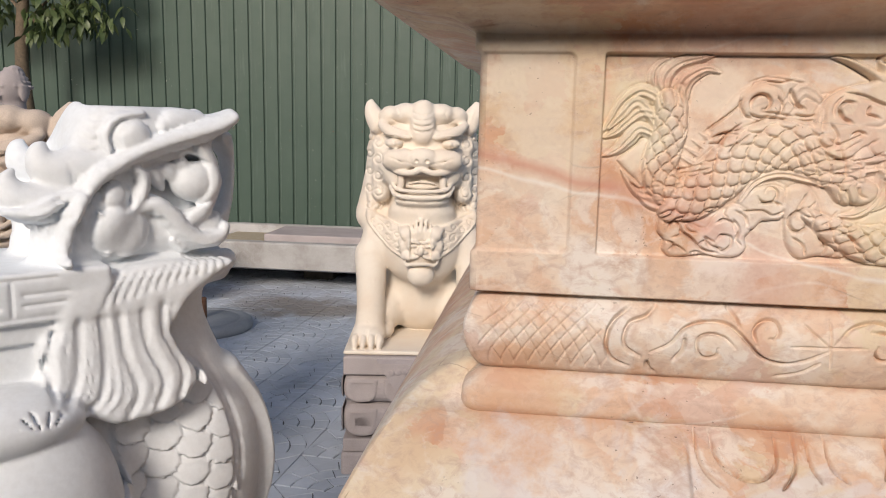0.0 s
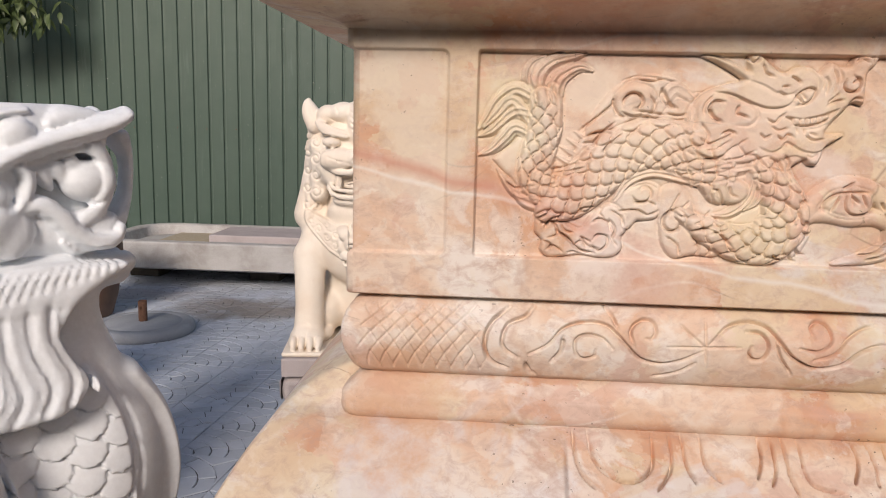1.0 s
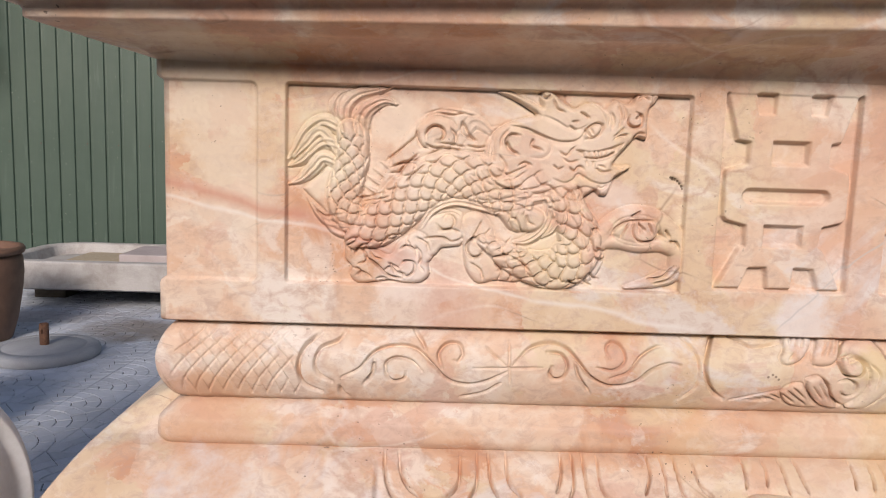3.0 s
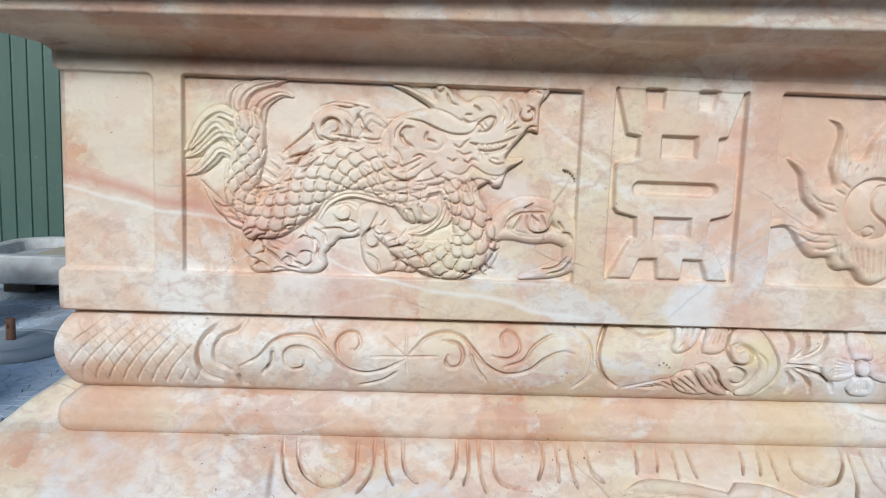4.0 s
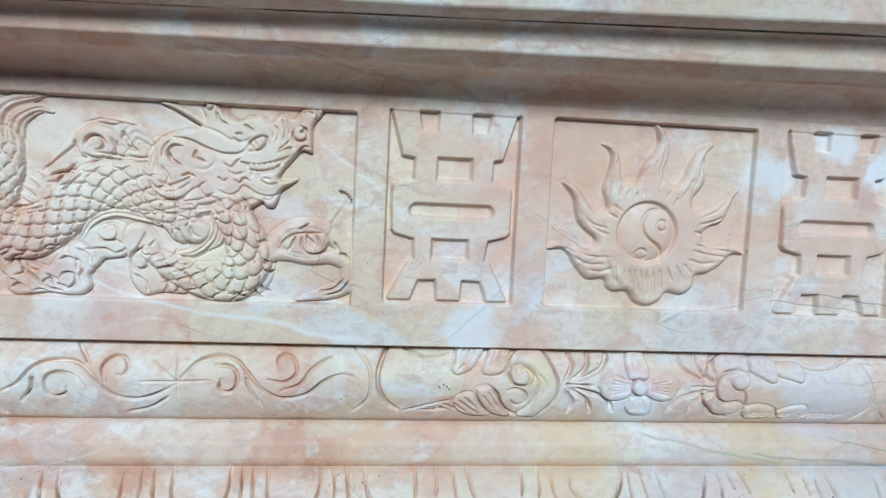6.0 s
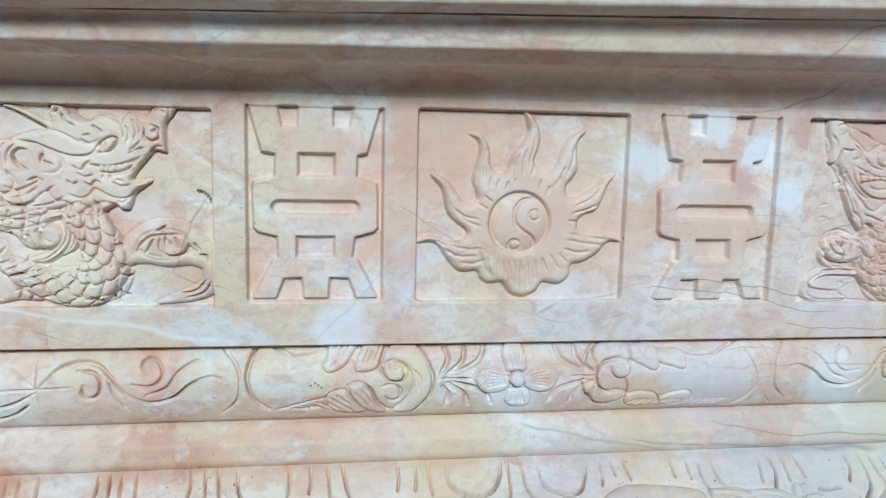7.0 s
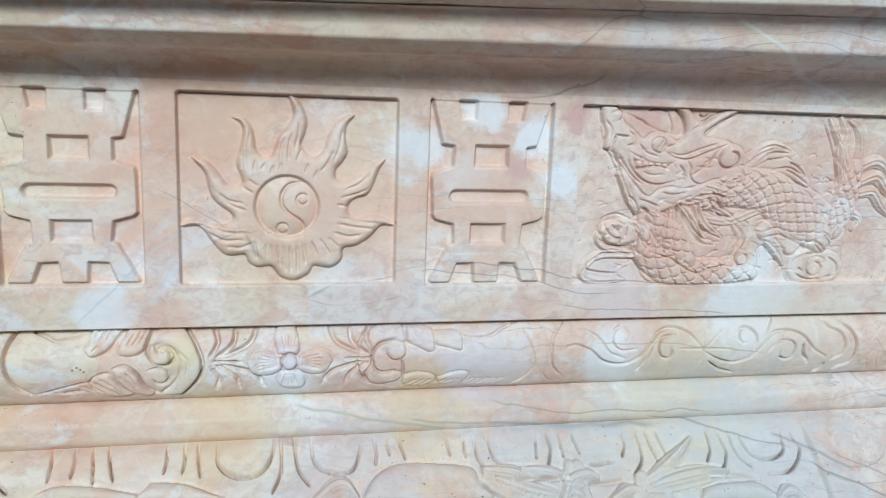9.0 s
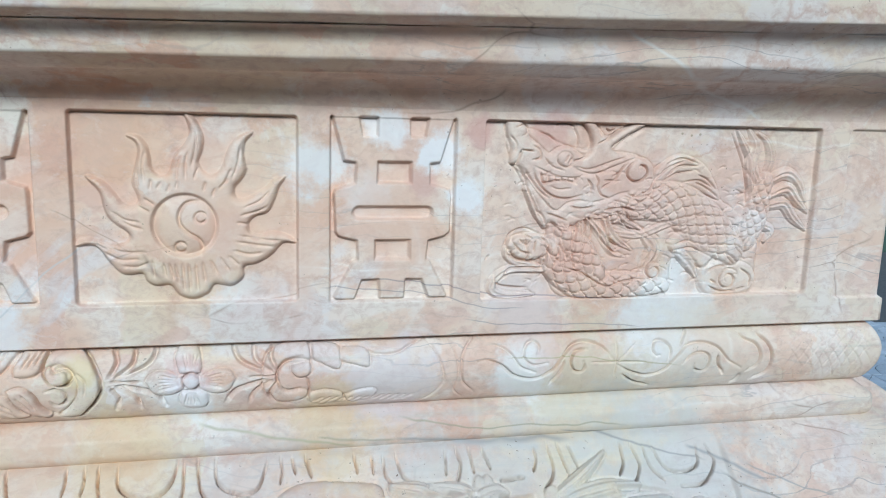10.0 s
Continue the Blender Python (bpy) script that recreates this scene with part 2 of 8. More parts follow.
    hair = n.math("MULTIPLY", n.ramp(hairs.outputs["Distance"], (0.0, 0.55), (0.016, 0.0)), n.ramp(n.noise(5.0, 3, 0.5, 0.0, n.mapped((1, 1, 1), (0, 0, 0), (9, 4, 2))), (0.5, 0.0), (0.6, 1.0)))
    col = n.mix(hair, col, (0.80, 0.74, 0.68))
    cracks = n.nt.nodes.new("ShaderNodeTexVoronoi")
    cracks.feature = "DISTANCE_TO_EDGE"
    n.put(cracks.inputs["Vector"], n.mapped((0.6, 1, 1.5), (0, 40, 0), (2, 6, 4), gentle)), n.put(cracks.inputs["Scale"], 9.0)
    crack = n.math("MULTIPLY", n.ramp(cracks.outputs["Distance"], (0.0, 0.7), (0.010, 0.0)), n.ramp(n.noise(9.0, 3, 0.5, 0.0, n.mapped((1, 1, 1), (0, 0, 0), (1, 7, 5))), (0.56, 0.0), (0.62, 1.0)))
    col = n.mix(crack, col, (0.33, 0.22, 0.16))
    grain = n.ramp(n.noise(75, 7, 0.72, 0.6, n.mapped((1, 1, 1.5), (0, -22, 0))), (0.34, 0.58), (0.53, 0.0))
    col = n.mix(grain, col, (0.50, 0.34, 0.27))
    light = n.ramp(n.noise(38, 7, 0.7, 0.5, n.mapped((1, 1, 1.4), (0, 30, 0), (1, 2, 3))), (0.55, 0.0), (0.68, 0.42))
    col = n.mix(light, col, (0.78, 0.71, 0.635))
    stray = n.add("ShaderNodeSeparateColor", Color=n.add("ShaderNodeTexNoise", Vector=n.coord, Scale=26.0, Detail=6.0, Roughness=0.68).outputs["Color"])
    for px, pz, reach, tint, amount in PATCHES:
        dx = n.math("ADD", n.math("SUBTRACT", x, px), n.math("MULTIPLY", n.math("SUBTRACT", stray.outputs[0], 0.5), 2.6 * reach))
        dz = n.math("ADD", n.math("SUBTRACT", z, pz), n.math("MULTIPLY", n.math("SUBTRACT", stray.outputs[1], 0.5), 2.6 * reach))
        far = n.math("SQRT", n.math("ADD", n.math("MULTIPLY", dx, dx), n.math("MULTIPLY", dz, dz)))
        col = n.mix(n.fade(far, 0.55 * reach, reach, amount, 0.0), col, tint)
    wob = n.math("MULTIPLY", n.math("SUBTRACT", n.noise(10.0, 3.5, 0.5), 0.5), 0.026)
    for (x0, z0), (x1, z1), width, tint, amount in VEINS:
        ln = math.hypot(x1 - x0, z1 - z0)
        tx, tz = (x1 - x0) / ln, (z1 - z0) / ln
        across = n.math("ADD", n.math("MULTIPLY", x, -tz), n.math("ADD", n.math("MULTIPLY", z, tx), x0 * tz - z0 * tx))
        way = n.math("DIVIDE", n.math("ADD", n.math("MULTIPLY", x, tx), n.math("ADD", n.math("MULTIPLY", z, tz), -x0 * tx - z0 * tz)), ln)
        near = n.fade(n.math("ABSOLUTE", n.math("ADD", across, wob)), 0.12 * width, 1.08 * width, amount, 0.0)
        within = n.math("MINIMUM", n.fade(way, 0.0, 0.08), n.fade(way, 0.92, 1.0, 1.0, 0.0))
        col = n.mix(n.math("MULTIPLY", near, within), col, tint)
    spots = n.ramp(n.noise(230, 2, 0.5), (0.70, 0.0), (0.73, 0.85))
    col = n.mix(n.math("MULTIPLY", spots, n.ramp(n.noise(8, 3), (0.50, 0.0), (0.64, 1.0))), col, (0.16, 0.11, 0.08))
    rough = n.ramp(n.noise(16, 5), (0.3, 0.44), (0.7, 0.64))
    bump = n.mix(0.5, n.noise(190, 5, 0.65), n.noise(30, 4, 0.6))
    return n.finish(col, rough, bump, 0.24, 0.0015, Specular_IOR_Level=0.24)


def pale_stone(name, tint=(0.74, 0.68, 0.58), dirty=(0.52, 0.46, 0.38), grain=120, rough=0.62, relief=0.14, fleck=0.25):
    n = Nodes(name)
    col = n.mix(n.ramp(n.noise(6, 6, 0.6, 0.4), (0.42, 0.0), (0.72, 0.8)), tint, dirty)
    col = n.mix(n.ramp(n.noise(grain * 2, 3, 0.6), (0.35, fleck), (0.62, 0.0)), col, tuple(0.6 * c for c in dirty))
    return n.finish(col, rough, n.noise(grain, 5, 0.65), relief, 0.002)


M_MARBLE = pink_marble()
M_MARBLE_PALE = pink_marble("pale_pink_marble", 0.045, 0.05)
M_WHITE = pale_stone("white_marble", (0.82, 0.86, 0.89), (0.74, 0.75, 0.75), 60, 0.62, 0.05, 0.12)
M_CREAM = pale_stone("cream_sandstone", (0.79, 0.715, 0.615), (0.73, 0.61, 0.49), 150, 0.75, 0.08, 0.10)
M_ROSE = pale_stone("rose_sandstone", (0.60, 0.50, 0.41), (0.50, 0.40, 0.33), 150, 0.75)
M_GREYPINK = pale_stone("grey_sandstone", (0.43, 0.38, 0.375), (0.34, 0.30, 0.29), 160, 0.85)
M_GREYSTONE = pale_stone("grey_granite", (0.44, 0.44, 0.43), (0.32, 0.31, 0.29), 200, 0.8)
M_TROUGH = pale_stone("stained_granite", (0.46, 0.45, 0.435), (0.25, 0.225, 0.20), 90, 0.85, 0.2, 0.35)
M_CEMENT = pale_stone("grey_cement", (0.34, 0.36, 0.38), (0.26, 0.27, 0.285), 130, 0.85)


def painted_steel():
    n = Nodes("green_painted_steel")
    col = n.mix(n.ramp(n.noise(1.3, 5, 0.6), (0.4, 0.0), (0.75, 0.6)), (0.040, 0.073, 0.054), (0.062, 0.098, 0.077))
    stain = n.ramp(n.noise(3.0, 6, 0.65, 0.3, n.mapped((6, 6, 0.5))), (0.58, 0.0), (0.8, 0.5))
    col = n.mix(stain, col, (0.13, 0.18, 0.15))
    specks = n.ramp(n.noise(48, 2, 0.5), (0.735, 0.0), (0.75, 0.8))
    col = n.mix(specks, col, (0.30, 0.32, 0.28))
    return n.finish(col, n.ramp(n.noise(9, 4), (0.3, 0.42), (0.7, 0.6)), n.noise(30, 3), 0.05, 0.002)


M_STEEL = painted_steel()


def plain(name, a, b, scale=20, rough=0.7, metal=0.0, bump=0.2):
    n = Nodes(name)
    col = n.mix(n.ramp(n.noise(scale, 6, 0.65, 0.5), (0.35, 0.0), (0.68, 1.0)), a, b)
    return n.finish(col, rough, n.noise(scale * 6, 4), bump, 0.002, Metallic=metal)


M_RUST = plain("rusty_iron", (0.085, 0.04, 0.025), (0.16, 0.078, 0.042), 60, 0.85)
M_CLAY = plain("brown_clay", (0.115, 0.062, 0.04), (0.17, 0.095, 0.06), 7, 0.6)
M_LEAF = plain("leaf", (0.045, 0.075, 0.022), (0.09, 0.12, 0.04), 12, 0.5)
M_TWIG = plain("bark", (0.10, 0.075, 0.05), (0.16, 0.12, 0.08), 30, 0.9)


def paving():
    n = Nodes("paving_concrete")
    pos = n.nt.nodes.new("ShaderNodeNewGeometry")
    n.coord = pos.outputs["Position"]
    col = n.mix(n.ramp(n.noise(2.2, 6, 0.62, 0.4), (0.36, 0.0), (0.66, 1.0)), (0.41, 0.45, 0.51), (0.53, 0.575, 0.64))
    col = n.mix(n.ramp(n.noise(1.1, 5, 0.6, 0.8, n.mapped((1, 1, 1), (0, 0, 0), (5, 2, 0))), (0.58, 0.0), (0.72, 0.6)), col, (0.19, 0.155, 0.12))
    # brown stains near the trough, part of its shade painted in with them
    sep = n.add("ShaderNodeSeparateXYZ", Vector=n.mix(0.9, n.coord, n.add("ShaderNodeTexNoise", Vector=n.coord, Scale=2.6, Detail=6.0, Roughness=0.65).outputs["Color"], "ADD"))
    for px, py, rx, ry, amount in ((-1.25, 5.1, 0.62, 0.36, 0.75), (-0.35, 5.0, 0.5, 0.4, 0.6), (-2.3, 5.4, 0.5, 0.3, 0.55)):
        dx, dy = (n.math("DIVIDE", n.math("SUBTRACT", v, p), r) for v, p, r in ((sep.outputs[0], px, rx), (sep.outputs[1], py, ry)))
        far = n.math("SQRT", n.math("ADD", n.math("MULTIPLY", dx, dx), n.math("MULTIPLY", dy, dy)))
        col = n.mix(n.fade(far, 0.5, 1.1, amount, 0.0), col, (0.20, 0.16, 0.12))
    vary = n.math("ADD", pos.outputs["Random Per Island"], n.nt.nodes.new("ShaderNodeObjectInfo").outputs["Random"])
    col = n.mix(n.math("MULTIPLY", n.math("FRACT", vary), 0.22), col, (0.16, 0.165, 0.175))
    return n.finish(col, 0.85, n.noise(140, 5, 0.65), 0.35, 0.003)


M_PAVER = paving()
M_JOINT = plain("paving_joint", (0.075, 0.078, 0.082), (0.115, 0.115, 0.115), 30, 0.95)
M_SAND = plain("yellow_sand", (0.34, 0.28, 0.19), (0.42, 0.36, 0.27), 40, 0.95)
# the pot's soil, and painted shade for the blocks under the trough
M_SOIL_SHADE = plain("dark_soil_and_shade", (0.06, 0.05, 0.04), (0.10, 0.085, 0.065), 20, 0.95)

# ---- building tools ----
def thing(name, label, category, group="", loc=(0, 0, 0), turn=0.0):
    ob = new(name)
    ob.matrix_basis = pose(*loc, 0, 0, turn)
    return tagged(ob, label, category, group)


def part(name, bm, material, parent=None, label="", smooth=False):
    me = bpy.data.meshes.new(name)
    bmesh.ops.recalc_face_normals(bm, faces=bm.faces)
    bm.to_mesh(me)
    bm.free()
    return mesh_part(name, me, material, parent, label, smooth)


def mesh_part(name, me, material, parent=None, label="", smooth=False):
    me.materials.append(material)
    if smooth:
        me.polygons.foreach_set("use_smooth", [True] * len(me.polygons))
    ob = new(name, me)
    ob.parent = parent
    return tagged(ob, label) if label else ob


def array_mesh(name, verts, quads):
    """A mesh from numpy arrays of corners and four-sided faces."""
    me = bpy.data.meshes.new(name)
    me.vertices.add(len(verts))
    me.vertices.foreach_set("co", np.asarray(verts, dtype=np.float32).ravel())
    me.loops.add(quads.size)
    me.loops.foreach_set("vertex_index", np.asarray(quads, dtype=np.int32).ravel())
    me.polygons.add(len(quads))
    me.polygons.foreach_set("loop_start", np.arange(0, quads.size, 4, dtype=np.int32))
    me.update(calc_edges=True)
    return me


def grid_quads(rows, cols, flip=False):
    i = np.arange(rows * cols).reshape(rows, cols)
    q = np.stack((i[:-1, :-1], i[:-1, 1:], i[1:, 1:], i[1:, :-1]), -1).reshape(-1, 4)
    return q[:, ::-1] if flip else q


def box(x0, x1, y0, y1, z0, z1, bevel=0.0, segments=2):
    bm = bmesh.new()
    bmesh.ops.create_cube(bm, size=1.0)
    for v in bm.verts:
        v.co = Vector(((x0 + x1) / 2 + v.co.x * (x1 - x0), (y0 + y1) / 2 + v.co.y * (y1 - y0), (z0 + z1) / 2 + v.co.z * (z1 - z0)))
    if bevel:
        bmesh.ops.bevel(bm, geom=bm.edges[:], offset=bevel, segments=segments, affect="EDGES", profile=0.5)
    return bm


def lathe(profile, steps=48, centre=(0, 0)):
    """A turned solid from (radius, height) pairs."""
    bm = bmesh.new()
    rings = []
    for r, z in profile:
        rings.append([bm.verts.new((centre[0] + r * math.cos(2 * math.pi * k / steps), centre[1] + r * math.sin(2 * math.pi * k / steps), z)) for k in range(steps)])
    for a, b in zip(rings, rings[1:]):
        for k in range(steps):
            bm.faces.new((a[k], a[(k + 1) % steps], b[(k + 1) % steps], b[k]))
    bm.faces.new(rings[0][::-1])
    bm.faces.new(rings[-1])
    return bm


def spline(pts, steps=8):
    """Points along a smooth curve through pts (rows of any width)."""
    p = np.asarray(pts, dtype=float)
    if len(p) < 3:
        w = np.linspace(0, 1, steps + 1)[:, None]
        return p[0] * (1 - w) + p[-1] * w
    q = np.vstack((2 * p[0] - p[1], p, 2 * p[-1] - p[-2]))
    out = []
    for i in range(1, len(q) - 2):
        for s in np.linspace(0, 1, steps, endpoint=False):
            a, b, c, d = q[i - 1], q[i], q[i + 1], q[i + 2]
            out.append(0.5 * (2 * b + (c - a) * s + (2 * a - 5 * b + 4 * c - d) * s * s + (3 * b - a - 3 * c + d) * s ** 3))
    out.append(q[-2])
    return np.array(out)


def swept(profile, x0, x1, y0, y1, sides=("front", "right", "back", "left"), corner=0.006):
    """A moulding round a rectangle: profile rows are (outward, z)."""
    prof = np.asarray(profile, dtype=float)
    cs = [(x0, y0, 180), (x1, y0, 270), (x1, y1, 0), (x0, y1, 90)]
    ring = []
    for cx, cy, a0 in cs:
        for a in (0, 30, 60, 90):
            ang = radians(a0 + a)
            ring.append((cx, cy, math.cos(ang), math.sin(ang)))
    n = len(ring)
    verts = np.zeros((len(prof), n, 3))
    for j, (cx, cy, dx, dy) in enumerate(ring):
        sx, sy = (1 if cx == x0 else -1), (1 if cy == y0 else -1)
        inner_x, inner_y = cx + sx * corner, cy + sy * corner
        verts[:, j, 0] = inner_x - sx * prof[:, 0] + dx * corner
        verts[:, j, 1] = inner_y - sy * prof[:, 0] + dy * corner
        verts[:, j, 2] = prof[:, 1]
    skip = {"front": 3, "right": 7, "back": 11, "left": 15}
    cut = [skip[s] for s in skip if s not in sides]
    faces = []
    for i in range(len(prof) - 1):
        for j in range(n):
            if j not in cut:
                faces.append((i * n + j, i * n + (j + 1) % n, (i + 1) * n + (j + 1) % n, (i + 1) * n + j))
    return array_mesh("moulding", verts.reshape(-1, 3), np.array(faces))

# ---- ground, yard fence and an added fence that blocks light ----
gm = bmesh.new()
bmesh.ops.create_grid(gm, x_segments=2, y_segments=2, size=400)
ground = tagged(part("ground", gm, M_JOINT), "dark sandy ground between grey pavers", "ground", kind="structure")

FENCE_Y = 6.55
PITCH = 0.141


def ribbed_sheet(width, height):
    """One steel sheet with narrow pressed grooves, standing in the xz plane, front towards -y."""
    xs, ys = [0.0], [0.0]
    n = round(width / PITCH)
    for k in range(n):
        c = (k + 0.5) * PITCH
        for dx, dy in ((-0.017, 0.0), (-0.010, 0.016), (0.004, 0.018), (0.012, 0.0)):
            xs.append(c + dx), ys.append(dy)
    xs.append(n * PITCH + 0.004), ys.append(-0.001)
    bm = bmesh.new()
    rows = []
    for back in (0.0, 0.0012):
        for z in (0.0, height):
            rows.append([bm.verts.new((x, y + back, z)) for x, y in zip(xs, ys)])
    for a, b in ((0, 1), (2, 3)):
        for i in range(len(xs) - 1):
            f = (rows[a][i], rows[a][i + 1], rows[b][i + 1], rows[b][i])
            bm.faces.new(f if a == 0 else f[::-1])
    return bm


def screw():
    bm = bmesh.new()
    bmesh.ops.create_cone(bm, cap_ends=True, segments=6, radius1=0.006, radius2=0.005, depth=0.006, matrix=Matrix.Rotation(radians(90), 4, "X"))
    return bm


def yard_fence(name, m, sheets, height, label):
    fence = thing(name, label, "fence")
    fence.matrix_basis = m
    tagged(fence, kind="structure")
    first = part("sheet", ribbed_sheet(0.99, height), M_STEEL, fence)
    bolt = part("screw", screw(), M_RUST, fence)
    bolt.location = (0.035, -0.003, 1.25)
    for k in range(1, sheets):
        o = new("sheet", first.data)
        o.parent, o.location = fence, (k * 7 * PITCH, 0.0, 0.0)
        for j in range(3):
            b = new("screw", bolt.data)
            b.parent, b.location = fence, (k * 7 * PITCH + 0.035 + 2 * PITCH * j, -0.003, 1.25 + 0.004 * ((k + j) % 3))
    part("rail", box(0, sheets * 7 * PITCH, 0.02, 0.06, 1.23, 1.27, 0.004), M_STEEL, fence)
    for k in range(0, sheets, 3):
        part("post", box(k * 7 * PITCH, k * 7 * PITCH + 0.06, 0.061, 0.12, 0, height, 0.004), M_STEEL, fence)
    return fence


yard_fence("fence_back", pose(-8.0, FENCE_Y, 0), 16, 3.1, "green ribbed steel sheet fence with rust specks")
# added unseen, to close the yard and keep low light off the coves
yard_fence("added_shade_fence", pose(8.0, -4.6, 0, 0, 0, 180), 16, 3.05, "added unseen green ribbed sheet fence that cuts low light on the altar")


# ---- carving: low relief as a height over a flat field, in millimetres ----
class Relief:
    def __init__(self, x0, x1, z0, z1, step=0.8):
        self.o = (x0, z0)
        self.w, self.h = (x1 - x0) * 1000, (z1 - z0) * 1000
        self.xs = np.linspace(0, self.w, int(self.w / step) + 2)
        self.zs = np.linspace(0, self.h, int(self.h / step) + 2)
        self.X, self.Z = np.meshgrid(self.xs, self.zs)
        self.H = np.zeros_like(self.X)

    def window(self, p, pad):
        x0, x1 = np.searchsorted(self.xs, (p[:, 0].min() - pad, p[:, 0].max() + pad))
        z0, z1 = np.searchsorted(self.zs, (p[:, 1].min() - pad, p[:, 1].max() + pad))
        return slice(max(z0 - 1, 0), z1 + 1), slice(max(x0 - 1, 0), x1 + 1)

    def near(self, pts, pad, steps=8, curve=True):
        """Window, distance, way along (mm), side offset, share of the length and third value at the nearest place of a line."""
        p = spline(pts, steps) if curve else np.asarray(pts, dtype=float)
        win = self.window(p, pad)
        X, Z = self.X[win], self.Z[win]
        best = np.full(X.shape, 1e9)
        along, side, third = np.zeros_like(X), np.zeros_like(X), np.zeros_like(X)
        run, total = 0.0, np.hypot(*np.diff(p[:, :2], axis=0).T).sum()
        for a, b in zip(p, p[1:]):
            dx, dz = b[0] - a[0], b[1] - a[1]
            ln = math.hypot(dx, dz) or 1e-6
            t = np.clip(((X - a[0]) * dx + (Z - a[1]) * dz) / ln ** 2, 0, 1)
            d = np.hypot(X - a[0] - t * dx, Z - a[1] - t * dz)
            m = d < best
            best[m], along[m] = d[m], (run + t * ln)[m]
            side[m] = (((X - a[0]) * dz - (Z - a[1]) * dx) / ln)[m]
            if p.shape[1] > 2:
                third[m] = (a[2] + t * (b[2] - a[2]))[m]
            run += ln
        return win, best, along, side, along / max(total, 1e-6), third

    def put(self, win, new_h, inside):
        self.H[win] = np.where(inside, np.maximum(self.H[win], new_h), self.H[win])

    def ridge(self, pts, h, r=None, strands=0, base=0.0, rim=0.0, depth=0.42):
        """A rounded strand through pts (x, z, radius). strands: hair lines along it. rim: a cut round it."""
        p = [q if len(q) > 2 else (*q, r) for q in pts]
        rmax = max(q[2] for q in p)
        win, d, u, v, s, rad = self.near(p, rmax + 3)
        rad = np.maximum(rad, 0.3)
        k = np.clip(1 - (d / rad) ** 2, 0, 1) ** 0.5
        top = base + h * k * np.clip(0.45 + 0.55 * rad / rmax, 0, 1)
        if strands:
            top = top - depth * h * (0.5 + 0.5 * np.cos(math.pi * strands * v / rad)) * k
        if rim:
            self.H[win] -= rim * 1.5 * np.exp(-((d - rad) / 1.0) ** 2) * (d > rad * 0.8)
        self.put(win, top, d < rad)

    def groove(self, pts, w=0.9, depth=1.0, curve=True, fade=0.15, spread=1.5):
        win, d, u, v, s, _ = self.near(pts, 3.2 * w, curve=curve)
        ends = np.clip(np.minimum(s, 1 - s) / max(fade, 1e-3), 0.25, 1)
        self.H[win] -= depth * ends * np.clip(1.12 - d / max(spread * w, 1.1), 0, 1)

    def tuck(self, pts, depth, reach):
        """One form passing under another: the surface drops on the right of the line and rises again over its reach."""
        win, d, u, v, s, _ = self.near(pts, reach + 2)
        ends = np.clip(np.minimum(s, 1 - s) / 0.18, 0.0, 1) ** 0.7
        under = np.clip(1 - d / reach, 0, 1) ** 1.4 * np.clip(v / 0.7 + 0.4, 0, 1)
        self.H[win] -= depth * ends * under

    def curl(self, cx, cz, r0, r1, turns, start=0, w=0.9, depth=1.0, hand=1, spread=1.5):
        n = max(8, int(abs(turns) * 14))
        p = [(cx + (r0 + (r1 - r0) * i / n) * math.cos(radians(start) + hand * 2 * math.pi * turns * i / n),
              cz + (r0 + (r1 - r0) * i / n) * math.sin(radians(start) + hand * 2 * math.pi * turns * i / n)) for i in range(n + 1)]
        self.groove(p, w, depth, curve=False, spread=spread)

    def inside(self, pts, pad=2.0, curve=True):
        p = spline([*pts, pts[0]], 6) if curve else np.array([*pts, pts[0]], dtype=float)
        win = self.window(p, pad)
        X, Z = self.X[win], self.Z[win]
        odd = np.zeros(X.shape, bool)
        d = np.full(X.shape, 1e9)
        for a, b in zip(p, p[1:]):
            cross = (a[1] > Z) != (b[1] > Z)
            odd ^= cross & (X < (b[0] - a[0]) * (Z - a[1]) / ((b[1] - a[1]) or 1e-9) + a[0])
            dx, dz = b[0] - a[0], b[1] - a[1]
            t = np.clip(((X - a[0]) * dx + (Z - a[1]) * dz) / (dx * dx + dz * dz + 1e-9), 0, 1)
            d = np.minimum(d, np.hypot(X - a[0] - t * dx, Z - a[1] - t * dz))
        return win, odd, d

    def lobe(self, pts, h, edge=4.0, base=0.0, rim=0.0, curve=True):
        """A cushion inside a closed line, rounded over its edge."""
        win, odd, d = self.inside(pts, 4.0, curve)
        k = np.clip(d / edge, 0, 1)
        if rim:
            self.H[win] -= 1.5 * rim * np.exp(-(d / 1.0) ** 2) * ~odd
        self.put(win, base + h * np.sqrt(1 - (1 - k) ** 2), odd)

    def disc(self, cx, cz, r, h, base=0.0, flat=0.0):
        q = np.array([(cx - r, cz - r), (cx + r, cz + r)])
        win = self.window(q, 2)
        d = np.hypot(self.X[win] - cx, self.Z[win] - cz) / r
        self.put(win, base + h * np.sqrt(np.clip(1 - (np.clip(d - flat, 0, 1) / (1 - flat)) ** 2, 0, 1)), d < 1)

    def sink(self, pts, depth, curve=False, edge=0.8):
        win, odd, d = self.inside(pts, 3.0, curve)
        self.H[win] -= depth * np.clip(np.where(odd, 0.5 + 0.5 * d / edge, 0.5 - 0.5 * d / edge), 0, 1)

